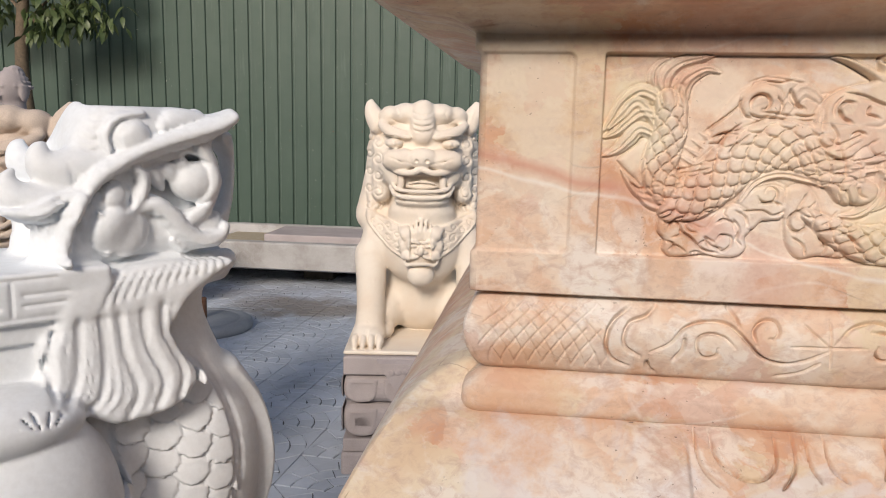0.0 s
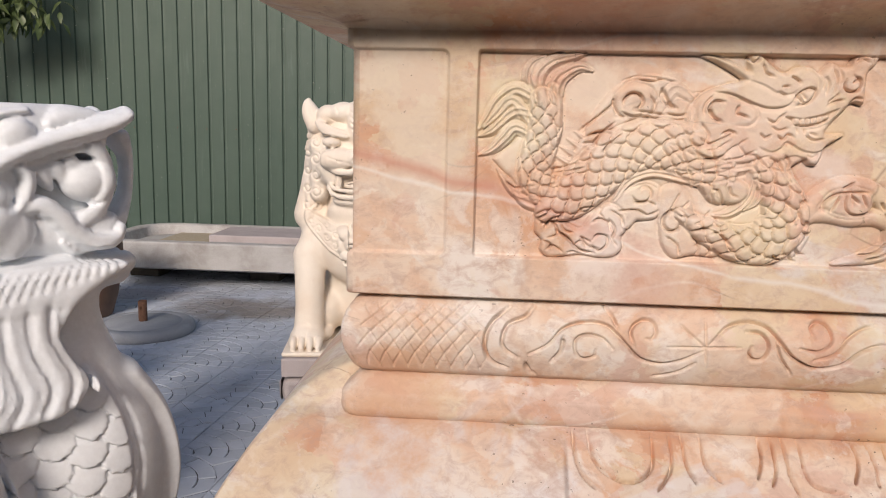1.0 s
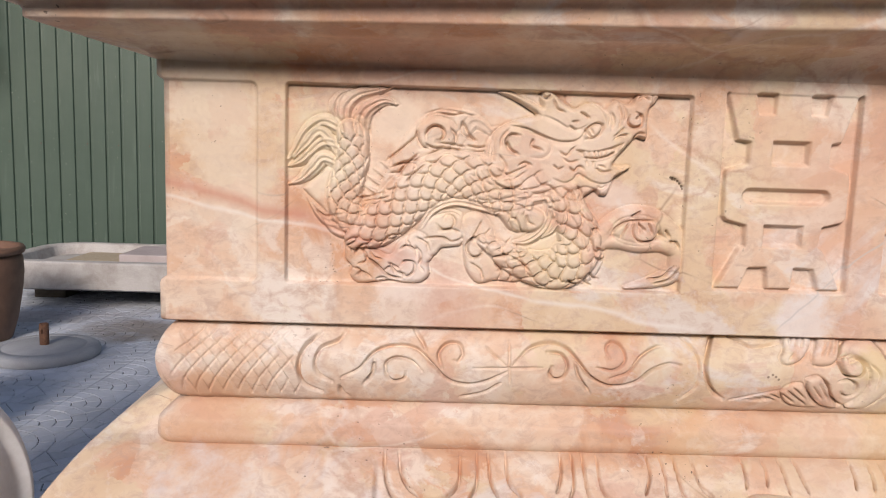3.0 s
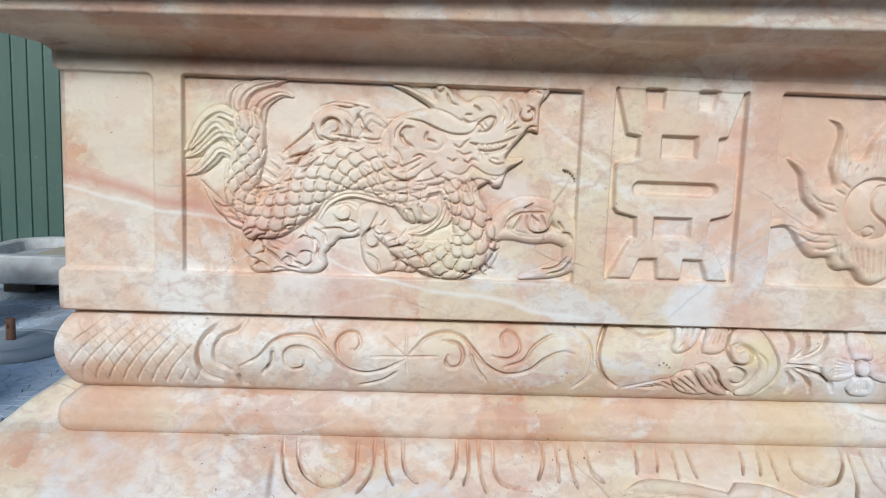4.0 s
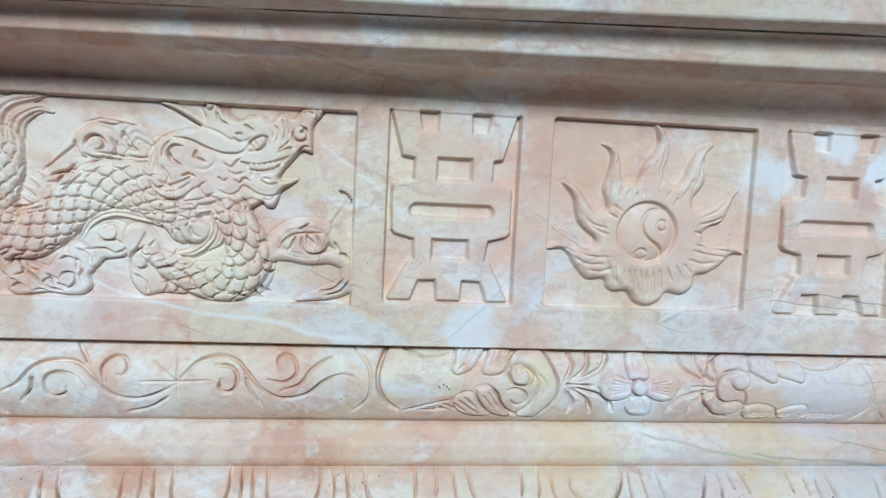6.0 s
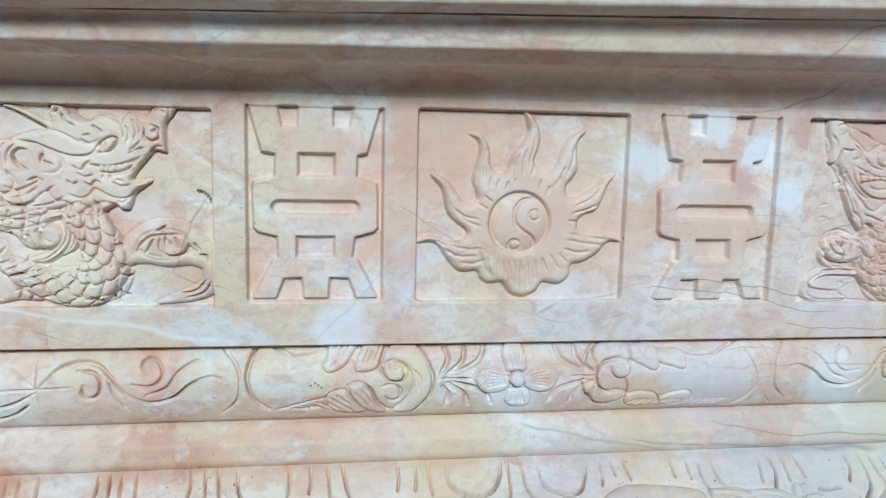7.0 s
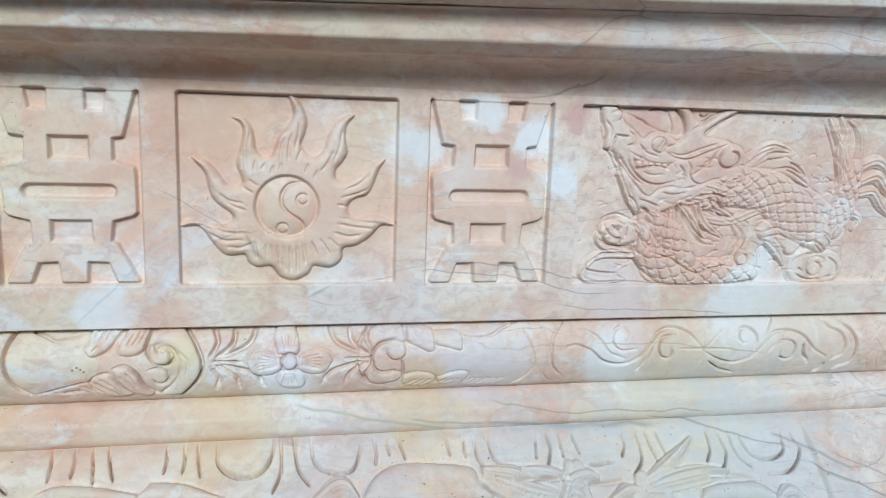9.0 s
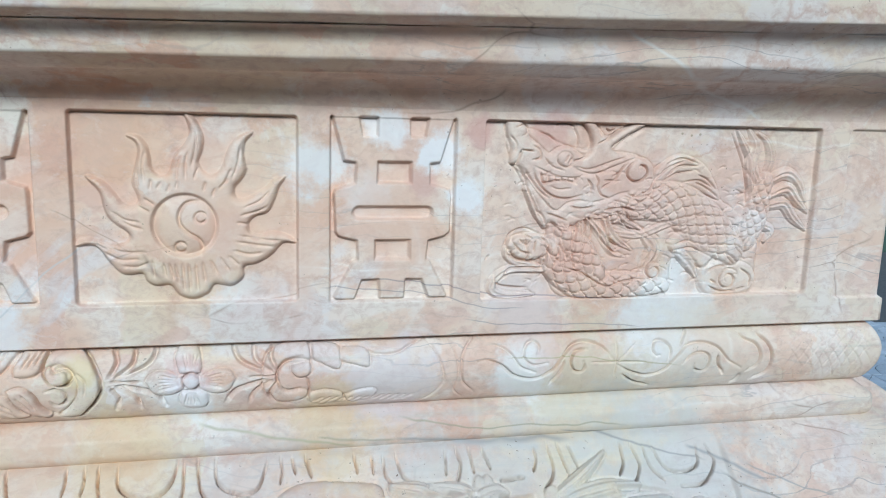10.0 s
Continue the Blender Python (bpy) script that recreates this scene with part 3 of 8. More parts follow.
    def scaly(self, pts, h, cell=7.5, lift=0.9, base=0.0):
        """A round body through pts (x, z, radius), clad in overlapping scales that point back along it."""
        rmax = max(q[2] for q in pts)
        win, d, u, v, s, rad = self.near(pts, rmax + 3)
        rad = np.maximum(rad, 0.5)
        k = np.clip(1 - (d / rad) ** 2, 0, 1) ** 0.5
        w = np.arcsin(np.clip(v / rad, -1, 1)) * rad * 0.9
        tile, rim = np.zeros_like(u), np.zeros_like(u)
        done = np.zeros(u.shape, bool)
        a = u / (cell * 0.66)
        for step in (-1, 0, 1, 2):
            row = np.floor(a) + step
            shift = 0.5 * (row % 2)
            col = np.round(w / cell - shift) + shift
            du, dv = (u - row * cell * 0.66), (w - col * cell)
            e = np.hypot(du / (0.80 * cell), dv / (0.54 * cell))
            e = np.where(du < 0, np.abs(dv) / (0.54 * cell), e)
            hit = (e < 1) & (du > -1.4 * cell) & ~done
            tile = np.where(hit, 0.55 + 0.45 * np.clip(du / cell, -0.7, 1) + 0.35 * np.clip((1 - e) * 2.2, 0, 1), tile)
            rim = np.where(hit, np.exp(-((1 - e) * cell * 0.5 / 0.8) ** 2), rim)
            done |= hit
        self.H[win] -= 1.0 * np.exp(-((d - rad) / 1.0) ** 2) * (d > rad * 0.9)
        self.put(win, base + h * k + lift * (2.0 * tile - 1.7 * rim) * np.clip(k * 1.6, 0, 1), d < rad)

    def roughen(self, amount=0.18, scale=11.0, seed=3):
        rng = np.random.RandomState(seed)
        n, m = self.H.shape
        for sc, am in ((scale, amount), (scale / 3, amount * 0.5)):
            g = rng.standard_normal((int(self.h / sc) + 3, int(self.w / sc) + 3))
            i, j = np.maximum(self.Z, 0) / sc, self.X / sc
            i0, j0 = i.astype(int), j.astype(int)
            fi, fj = i - i0, j - j0
            fi, fj = fi * fi * (3 - 2 * fi), fj * fj * (3 - 2 * fj)
            self.H += am * ((g[i0, j0] * (1 - fj) + g[i0, j0 + 1] * fj) * (1 - fi) + (g[i0 + 1, j0] * (1 - fj) + g[i0 + 1, j0 + 1] * fj) * fi)

    def soften(self, times=1):
        for _ in range(times):
            p = np.pad(self.H, 1, mode="edge")
            self.H = (p[1:-1, 1:-1] * 4 + p[:-2, 1:-1] * 2 + p[2:, 1:-1] * 2 + p[1:-1, :-2] * 2 + p[1:-1, 2:] * 2
                      + p[:-2, :-2] + p[2:, 2:] + p[:-2, 2:] + p[2:, :-2]) / 16

    def mesh(self, name, base=None, pull=None):
        """base(z in metres) gives (outward, height) of the field, all in metres, and the way the height grows."""
        x = self.o[0] + self.X / 1000
        z = self.o[1] + self.Z / 1000
        if base is None:
            if pull:
                x = x + (pull[1] - pull[0]) * np.clip(-self.H / CORNER, 0, 1) * np.clip(1 - np.abs(x - pull[0]) / 0.03, 0, 1)
            v = np.stack((x, -self.H / 1000, z), -1)
        else:
            out, up, nx, nz = base(z)
            v = np.stack((x, -(out + nx * self.H / 1000), up + nz * self.H / 1000), -1)
        return array_mesh(name, v.reshape(-1, 3), grid_quads(*self.X.shape))


CORNER = 3.6


def sunk_field(x0, x1, z0, z1, corner=3.0, margin=6.0, step=0.8, open_side=0, depth=6.2):
    """A recessed panel with soft upper edges: its field lies depth below the frame round it."""
    f = Relief(x0 - margin / 1000 * (open_side >= 0), x1 + margin / 1000 * (open_side <= 0), z0 - margin / 1000, z1 + margin / 1000, step)
    ox = margin if open_side >= 0 else -30
    f.ox, f.oz = (margin if open_side >= 0 else 0.0), margin
    a, b = (x1 - x0) * 1000, (z1 - z0) * 1000
    cx, cz = f.ox + a / 2, f.oz + b / 2
    half = a / 2
    qx = np.abs(f.X - cx) - half + corner
    if open_side < 0:
        qx = np.where(f.X < cx, -50, qx)
    if open_side > 0:
        qx = np.where(f.X > cx, -50, qx)
    qz = np.abs(f.Z - cz) - b / 2 + corner
    dist = np.hypot(np.maximum(qx, 0), np.maximum(qz, 0)) + np.minimum(np.maximum(qx, qz), 0) - corner
    f.edge = dist
    f.floor = -depth * np.clip(0.5 - dist / 1.5, 0, 1)
    return f


def close_field(f, relief_h, seed, rough=0.12):
    """Lay the relief into the recess."""
    f.H = np.where(f.edge < 0.5, f.floor + relief_h, f.floor)
    keep = f.H.copy()
    f.roughen(rough, 9.0, seed)
    fade = np.clip((f.edge * -1 + 2.5) / 2.5, 0, 1)
    f.H = keep * (1 - fade) + f.H * fade
    return f


def cut(g, pts, w=0.9, depth=1.0, curve=True, fade=0.15):
    """A narrow chisel cut."""
    g.groove(pts, w, 2.7 * depth, curve, fade, 1.05)


def cut_curl(g, cx, cz, r0, r1, turns, start=0, w=0.9, depth=1.0, hand=1):
    g.curl(cx, cz, r0, r1, turns, start, w, 2.6 * depth, hand, 1.05)


def dragon(f):
    """A striding dragon in low relief, in millimetres from the panel's lower left corner."""
    g = Relief(f.o[0] + f.ox / 1000, f.o[0] + f.ox / 1000 + 0.315, f.o[1] + f.oz / 1000, f.o[1] + f.oz / 1000 + 0.156, 0.66)
    # the ground that all of it stands on
    g.lobe([(12, 75.1), (28.6, 89), (41.6, 106.3), (50.4, 76.6), (65.7, 70.5), (80.9, 95.6), (102.5, 125.2), (128.6, 139.5), (150.9, 127.4), (168.6, 128.2), (195.5, 122.7), (223.6, 92.6), (233.4, 74.9), (248.4, 43.4), (253.8, 25.1), (240.8, 5.9), (208.6, 4.9), (181, 8.7), (162.8, 8.1), (150.9, 30.7), (126, 39), (104, 10.7), (72.8, 5.1), (59.4, 13.8), (50.5, 31.7), (37.3, 49.3)], 2.0, 5, rim=0.6)
    # flame fringe along the back
    g.lobe([(89.3, 79.4), (82, 100.2), (98.6, 127.7), (121.3, 140.4), (148.5, 137), (162.5, 118.1), (176.3, 106.8), (155.1, 89.5), (115.8, 79.4)], 2.6, 5)
    for i in range(9):
        t = i / 8
        g.ridge([(*q, r) for q, r in zip(((62 + 42 * t, 63 + 42 * t), (55 + 42 * t, 66 + 43 * t), (46 + 44 * t, 70 + 44 * t)), (2.6, 2.2, 0.5))], 2.4, strands=2)
    g.lobe([(103.6, 109.6), (101.8, 124.7), (113.7, 133.8), (129.1, 130), (131.9, 117.1), (123.5, 107.7)], 3.8, 4, rim=0.8)
    cut_curl(g, 116.9, 119.6, 9, 4, 0.8, 200, 1.3, 2.0, -1)
    g.ridge([(130.1, 108.3, 2.8), (138.2, 121.6, 4.8), (146.6, 130.5, 5.7), (160.1, 122.3, 2.8)], 3.6, strands=2, rim=0.6)
    cut(g, [(136.5, 130.2), (141.4, 120.4), (147.3, 116.3)], 1.4, 2.0)
    cut(g, [(107, 135.7), (122.2, 139.2), (148.6, 134.5)], 0.9, 0.8)
    cut(g, [(138.9, 106.4), (158.6, 108), (174.2, 104.1)], 0.9, 0.9)
    # clouds and hind leg
    g.lobe([(46.4, 26.8), (48, 34.1), (59.7, 30.8), (69.5, 28.5), (82.2, 23.9), (90.7, 35.5), (101.5, 44.3), (111, 41.5), (117.1, 32.3), (116.1, 22.8), (112.8, 18.2), (114, 9.2), (107.9, 3), (96.3, 1.7), (82.8, 3.6), (69.4, 1.8), (57.8, 0.5), (50.9, 6.1), (52.1, 13.4), (47, 19.6)], 4.4, 4, rim=0.9)
    for q, a, b in (([(51.7, 27), (55.6, 30.7), (62, 26.4), (64, 19.3), (57.8, 16.4)], 1, 1.5), ([(63, 22), (71.2, 16.8), (80.9, 8.1), (92.6, 5.3)], 1.2, 1.9), ([(68.4, 5.4), (61.1, 10.1), (56.2, 7.2)], 1, 1.3), ([(90, 28.7), (95.3, 32), (102.5, 28.7), (104.1, 22)], 1, 1.5), ([(90.6, 11.1), (95.7, 7.2), (101.8, 11.9), (101.6, 18.3), (94.8, 19.8), (90.9, 15.6)], 1, 1.6), ([(103.5, 38.6), (110.8, 34.3), (113.7, 27.2)], 0.9, 1.2), ([(81.9, 17.6), (89.6, 13.8)], 0.9, 1.2), ([(53.4, 13.5), (58.4, 11.8), (60.3, 6.5)], 0.9, 1.2), ([(66.4, 27.5), (69.7, 22.2), (76, 20.6)], 0.8, 1.1), ([(76.8, 10.6), (82.5, 14.5), (87.6, 8.3)], 0.8, 1.1), ([(97.2, 41.1), (95.1, 36.5), (97.9, 33)], 0.8, 1), ([(108.1, 22.6), (105.6, 17), (109.4, 11.7)], 0.9, 1.2), ([(72, 5), (77.3, 6.1), (81, 4.4)], 0.7, 0.9)):
        cut(g, q, a, b)
    g.lobe([(101.6, 45.5), (121.9, 61), (140.3, 57.1), (139.9, 35.6), (130.2, 31.7), (123.1, 30.5), (118, 24.5), (112.5, 26.6), (112.1, 36.9)], 3.8, 4, rim=0.7)
    cut_curl(g, 127.1, 53.1, 9, 3, 0.9, 200, 0.8, 1.2)
    cut(g, [(108.5, 38.1), (122.8, 39.5), (130.9, 36.2), (139.7, 39.2)], 0.9, 1.4)
    cut(g, [(116.7, 56.3), (129.9, 59.4), (139, 55.3)], 0.7, 0.8)
    g.lobe([(138.5, 48.1), (141.1, 58), (153, 60.2), (162.4, 49.8), (167.6, 36.5), (186.7, 14.5), (185.4, 5.4), (167.4, 5.7), (152.6, 3.3), (143.6, 13.1), (140.1, 31.1)], 4.2, 5, rim=0.7)
    cut_curl(g, 150.9, 30.5, 10, 5, 0.8, 60, 1.5, 2.2, 1)
    cut(g, [(154.7, 54), (150.6, 44.9), (145.3, 35.8)], 0.8, 1.1)
    cut(g, [(161.7, 47.5), (155.3, 40.6), (150.7, 42.7)], 0.8, 1.0)
    cut(g, [(146, 20), (154.3, 14.3), (157, 5.3)], 0.8, 1.2)
    cut(g, [(165.2, 20.6), (171.4, 14), (169.1, 5.7)], 0.9, 1.5)
    cut(g, [(174.4, 17.7), (179.2, 10.6), (176.4, 5.1)], 0.9, 1.4)
    cut(g, [(167.8, 13.9), (174.5, 15), (181.3, 13.4)], 0.7, 0.9)
    # tail with its plumes
    for p, s in (([(44.1, 119.8, 5.7), (37.6, 137.7, 5.7), (40.9, 147.2, 3.8), (49.9, 152.6, 0.9)], 3), ([(47.2, 119.9, 6.6), (45.5, 137.1, 7.6), (54.3, 147.7, 5.7), (69.4, 152.4, 3.8), (82.4, 156.3, 0.9)], 3), ([(55.5, 118.9, 7.6), (58.6, 134.1, 7.6), (66.3, 141.2, 5.7), (75.8, 145, 3.8), (85, 142.3, 0.9)], 3), ([(60.3, 103, 3.8), (58.1, 119, 5.7), (56.1, 129.7, 3.8)], 2), ([(43.2, 120.7, 5.7), (28.6, 127.1, 6.6), (15.6, 118.9, 5.7), (7.5, 105.6, 3.8), (0.6, 96.7, 0.9)], 3), ([(44.4, 108.6, 5.7), (28.9, 111.5, 6.6), (18.1, 103.3, 5.7), (10.3, 96.1, 3.8), (0.7, 91.8, 0.9)], 3)):
        g.ridge(p, 4.4, strands=s, rim=0.7)
    for p, s in (([(44.7, 92.4, 4.8), (29.2, 99.3, 5.7), (20.9, 91.6, 5.7), (11.8, 82.5, 3.8), (1.7, 77.8, 0.9)], 3), ([(41.9, 101.1, 3.8), (26.6, 119.3, 4.8), (14.5, 108.9, 3.8), (5, 98.5, 0.9)], 2)):
        g.ridge(p, 4.4, strands=s, rim=0.7)
    g.scaly([(66, 41.2, 9.5), (53.7, 50.7, 13.3), (45.4, 66, 14.2), (48.4, 86, 13.3), (51.5, 102.7, 13.3), (48.5, 120, 10.4)], 4.2, 10.5, 1.6)
    for p in ([(45.7, 50.4, 5.7), (33.3, 49.1, 4.8), (24.2, 57.7, 3.8), (16, 68.1, 0.6)], [(57.1, 41.8, 6.6), (44.1, 41.4, 5.7), (34.2, 46.4, 3.8), (30, 55.2, 0.8)], [(49.9, 61.7, 5.7), (63.2, 63.5, 4.8), (76.3, 69.2, 2.8), (84.2, 73, 0.6)]):
        g.ridge(p, 3.6, strands=2, rim=0.6)
    for i in range(7):
        g.ridge([(*q, r) for q, r in zip(((52 + 4.2 * i, 44 + 5.4 * i), (60 + 4.5 * i, 50 + 5.2 * i), (69 + 4.6 * i, 51 + 5.6 * i)), (0.6, 2.4, 2.6))], 3.0, strands=2)
    # body
    g.scaly([(183.3, 58.5, 13.3), (176, 71.6, 19), (155.4, 84.2, 19.9), (133.1, 88.7, 19.9), (111.3, 82.7, 19.9), (89.8, 64.3, 19.9), (70.3, 45.9, 17.1), (54.1, 36.3, 8.5)], 5.6, 12.2, 1.9)
    cut(g, [(110.2, 53.4), (118.7, 62.6), (131.9, 65.7), (149.7, 63.7), (161, 60.5)], 1.2, 2.0)
    g.ridge([(106.4, 47.1, 2.8), (115.7, 60.8, 3.8), (131.8, 67.5, 3.8), (151.9, 64.6, 3.8), (172.2, 58.2, 0.9)], 6.2, strands=2)
    g.scaly([(212.8, 71.5, 9.5), (228.1, 54.2, 16.1), (233, 34.2, 19), (219.2, 17.9, 18.1), (199.1, 16.8, 14.2), (176.2, 25.1, 10.4), (155.4, 37.9, 4.8)], 5.8, 13.0, 2.0)
    for q in ([(240.9, 48.8), (245.3, 50.3), (249.1, 47.3)], [(245.4, 35.5), (250.1, 32.9), (252.6, 34.8)], [(245.1, 27.4), (249.7, 24.8), (253.3, 25.8)], [(242.4, 14.6), (245.4, 10.1), (249.9, 9.3)], [(238.1, 10.8), (240.3, 5.4), (244, 3.7)], [(223.8, 9.4), (227.7, 5.9), (232.2, 6)]):
        cut(g, q, 1.1, 2.0)
    cut(g, [(163.7, 25.1), (173.8, 27.7), (185.3, 22.6), (194.8, 13)], 1.0, 1.2)
    for q in ([(164.7, 31), (173.5, 34.5), (177.6, 40.4)], [(169.4, 26.6), (180.4, 31.5), (184.5, 37.1)], [(176.3, 23.3), (189.5, 27.3), (193.7, 33.8)]):
        cut(g, q, 0.8, 0.9)
    # fore leg and claw
    g.ridge([(249.2, 39.2, 7.6), (255.9, 52, 7.6), (272.1, 61.5, 7.6), (292.2, 59.5, 7.6), (308, 46.6, 7.6), (313.7, 32.4, 8.5), (311.4, 16.9, 7.6), (296.3, 9.1, 5.7), (272, 2.8, 1.4)], 5.0, rim=0.7)
    g.ridge([(251.4, 39.3, 5.7), (264.7, 40.6, 6.6), (280.5, 38, 6.6), (298.3, 39.1, 6.6), (311.3, 34.1, 6.6)], 4.8)
    g.lobe([(255.4, 46.2), (263.5, 57.6), (278.7, 61.7), (292.4, 57.7), (295.5, 46.2), (287.2, 38.7), (269.3, 39)], 5.6, 5, rim=0.5)
    for q in ([(258.3, 43.1), (260.4, 50.8), (271.5, 57), (290.2, 57.6)], [(275.1, 57.1), (274.5, 46.8), (280.3, 41.2), (291.4, 42.4), (296.1, 49.8)], [(264.5, 43.3), (270.3, 55.6)], [(278.6, 57.2), (279.3, 48.3)],
              [(278.8, 54.6), (284.6, 49.4)], [(285.8, 56.6), (290.1, 47.3)], [(272.2, 60.2), (279.8, 64.9)], [(300.5, 50.8), (304.6, 44.7)], [(304, 41.1), (309.3, 41.2), (312.5, 35.9)], [(287.2, 10.1), (300.5, 12.9), (309.2, 21.3)], [(294.2, 7.2), (306.5, 11.2), (312.9, 19.6)]):
        cut(g, q, 0.9, 1.5)
    # mane sweeping back and beard hanging down
    for p, n in (([(201.3, 82.7, 4.3), (179, 75, 5.6), (161, 77.5, 5), (149.7, 84.2, 2.5), (142.9, 89.3, 0.6)], 3), ([(215.1, 76.5, 5), (192.6, 72.4, 5.6), (172.5, 67.1, 5), (156.8, 67.4, 2.5), (147.7, 70.6, 0.6)], 3), ([(187.4, 95.6, 5), (178.7, 85.4, 5), (163.1, 84.7, 4.3), (152.5, 94.2, 1.2)], 3), ([(178.2, 102, 5.6), (166, 92.5, 5), (158.6, 101.1, 4.3), (159.2, 114.5, 3.7), (165.1, 125.8, 1.2)], 3), ([(205.9, 80.6, 4.3), (207.4, 64.8, 5), (204.3, 50.1, 5), (191.5, 39, 4.3), (180.2, 37.3, 1.2)], 3)):
        g.ridge(p, 6.0, strands=n, rim=0.8, depth=0.4)
    for p, n in (([(214.1, 79.6, 4.3), (214.7, 62.8, 4.3), (210.7, 48.9, 3.7), (202.7, 41.7, 1.2)], 3), ([(220.4, 79.8, 4.3), (226.9, 64.6, 5), (235.2, 51.2, 5), (238.7, 33.8, 1.2)], 3), ([(227.7, 79.2, 4.3), (234.7, 64.9, 4.3), (242.5, 52.4, 3.1), (244.6, 47.9, 0.6)], 2)):
        g.ridge(p, 6.0, strands=n, rim=0.8, depth=0.4)
    g.lobe([(179.7, 52.3), (183.9, 63), (193.7, 66.5), (203.9, 61), (204.2, 51.9), (196.2, 46.1), (186.7, 46.7)], 7.0, 5, rim=0.6)
    cut(g, [(188.5, 60.4), (190.5, 54.1), (196, 51.6)], 0.8, 1.0)
    # head: a low mass, then forms tucked one under another and fine cuts
    g.lobe([(160.7, 105.8), (159.3, 115.3), (162.7, 124.9), (172.4, 131.2), (184, 135), (193.8, 137.9), (182.5, 145.2), (171.4, 150.8), (163, 154.4), (173.4, 154.3), (188.9, 148.8), (197.4, 144), (195.2, 151.6), (199.3, 156), (205.4, 155.3), (210.4, 151.7), (217.2, 146.8), (223.9, 143.6), (231.9, 147.7), (241.4, 147.6), (247.8, 143.5), (251, 147.5), (255.9, 151), (262.7, 148.3), (267.4, 149.3), (270.9, 154.1), (275.3, 158), (281.3, 159.5), (288.7, 158.5), (287.1, 151.6), (281.6, 144.2), (281.1, 134.8), (280.8, 121.8), (273.7, 122.9), (268.8, 118.9), (264, 113.1), (258.4, 106.4), (256.2, 99.8), (269.8, 100.2), (262.8, 93.9), (257.4, 89.8), (254.8, 82.7), (251.7, 76.8), (245.5, 77.1), (242.7, 80.1), (235.9, 76.3), (228.3, 70.8), (226, 79.1), (219.6, 75.8), (211.4, 71.5), (208.4, 77.6), (199.7, 76), (186.4, 76.9), (175.2, 80), (164.8, 84.1), (159.3, 89.2)], 5.6, 4, rim=1.0)
    for q, a, b in (([(172.1, 129.5), (185.7, 127.8), (199.1, 122.6), (211.1, 118.7), (223.3, 119.1), (230.1, 123.2)], 3.4, 5), ([(198.2, 138.1), (208.4, 134.5), (218.3, 129.3), (227.9, 128.7), (234.6, 133.2)], 1.6, 4), ([(166.9, 154.5), (178, 148.9), (189.2, 142), (199.6, 136.8)], 2.2, 3.5), ([(217.4, 156.6), (216.6, 148.9), (223, 144), (231.9, 146.8)], 1.8, 4), ([(233.6, 147.8), (241.6, 145), (247.4, 137.5), (247.1, 129.4), (243, 125.8)], 2.2, 4), ([(223.8, 112.6), (237, 110.9), (250, 113.5), (263.5, 119.1)], 2.6, 3.5), ([(207.7, 89.9), (217.6, 86.3), (224, 89.1), (227.6, 93.6), (233.1, 91.6), (239.5, 87.9), (247.5, 86.4), (254, 88.3), (257.2, 92.4), (268.5, 99.7)], 2.2, 4.5), ([(233.1, 104.7), (241.9, 103.7), (252.6, 106.6), (258.9, 111.6), (265.4, 117.5)], 1.4, 3),):
        g.tuck(q, a, b)
    for q, a, b in (([(160.3, 87.4), (170.7, 80.8), (181.6, 82.9), (190.1, 89.7), (196.5, 92.1)], 2.4, 5), ([(175.5, 74.3), (186.6, 73.4), (199.6, 77.3), (214.7, 83.1), (222.3, 81.6)], 2, 5), ([(225.9, 80.4), (233.6, 83.7), (241.2, 82.2), (245.8, 79.3)], 1.6, 4), ([(162.1, 103.2), (160.2, 115.3), (164.5, 125.4), (173.8, 130.8)], 1.6, 4), ([(182.8, 125.1), (194.7, 123.3), (204.2, 118.5), (206.8, 110.8), (200.6, 104), (189.2, 104.1)], 1.8, 4),):
        g.tuck(q, a, b)
    g.lobe([(230.1, 122.3), (234.5, 128.5), (240.4, 131.7), (244.4, 130.6), (243.4, 126.2), (239.3, 122.6), (233.3, 120.7)], 2.2, 3, base=4.6)
    g.sink([(225.6, 111.4), (237.9, 110.1), (250.1, 112.2), (261.9, 117.3), (258, 111.6), (252.1, 108.3), (241.7, 105.8), (232.1, 106.4)], 2.4)
    for k in range(6):
        g.lobe([(233.7 + 4.3 * k + u, 108.2 + 0.10 * k * k + v) for u, v in ((-1.8, -2.6), (1.8, -2.6), (1.8, 2.4), (-1.8, 2.4))], 1.8, 1.0, base=3.9, curve=False)
    for q, a, b in (([(173.5, 111.4), (170.6, 116.9), (174.3, 121.8), (181.3, 121.6)], 1.2, 1.5), ([(170.6, 116.5), (173.6, 110.5), (180.3, 106.4)], 1.6, 1.8), ([(192.3, 119.8), (190.4, 113.7), (194.9, 112.1), (199.4, 110.1)], 1.2, 1.5), ([(165.5, 105.9), (171.2, 97.4), (168.9, 91.2)], 0.8, 1), ([(167, 111.2), (167.4, 119), (172.3, 126)], 0.8, 1), ([(163.4, 95.8), (171.5, 90.9), (182.7, 95.2), (189.5, 99.3)], 0.8, 1.1), ([(180.8, 97.7), (185.9, 100.5), (191.3, 98.5)], 0.8, 1.2), ([(168.3, 85.9), (177.9, 87.1), (187.6, 93.6)], 0.7, 0.9),):
        cut(g, q, a, b)
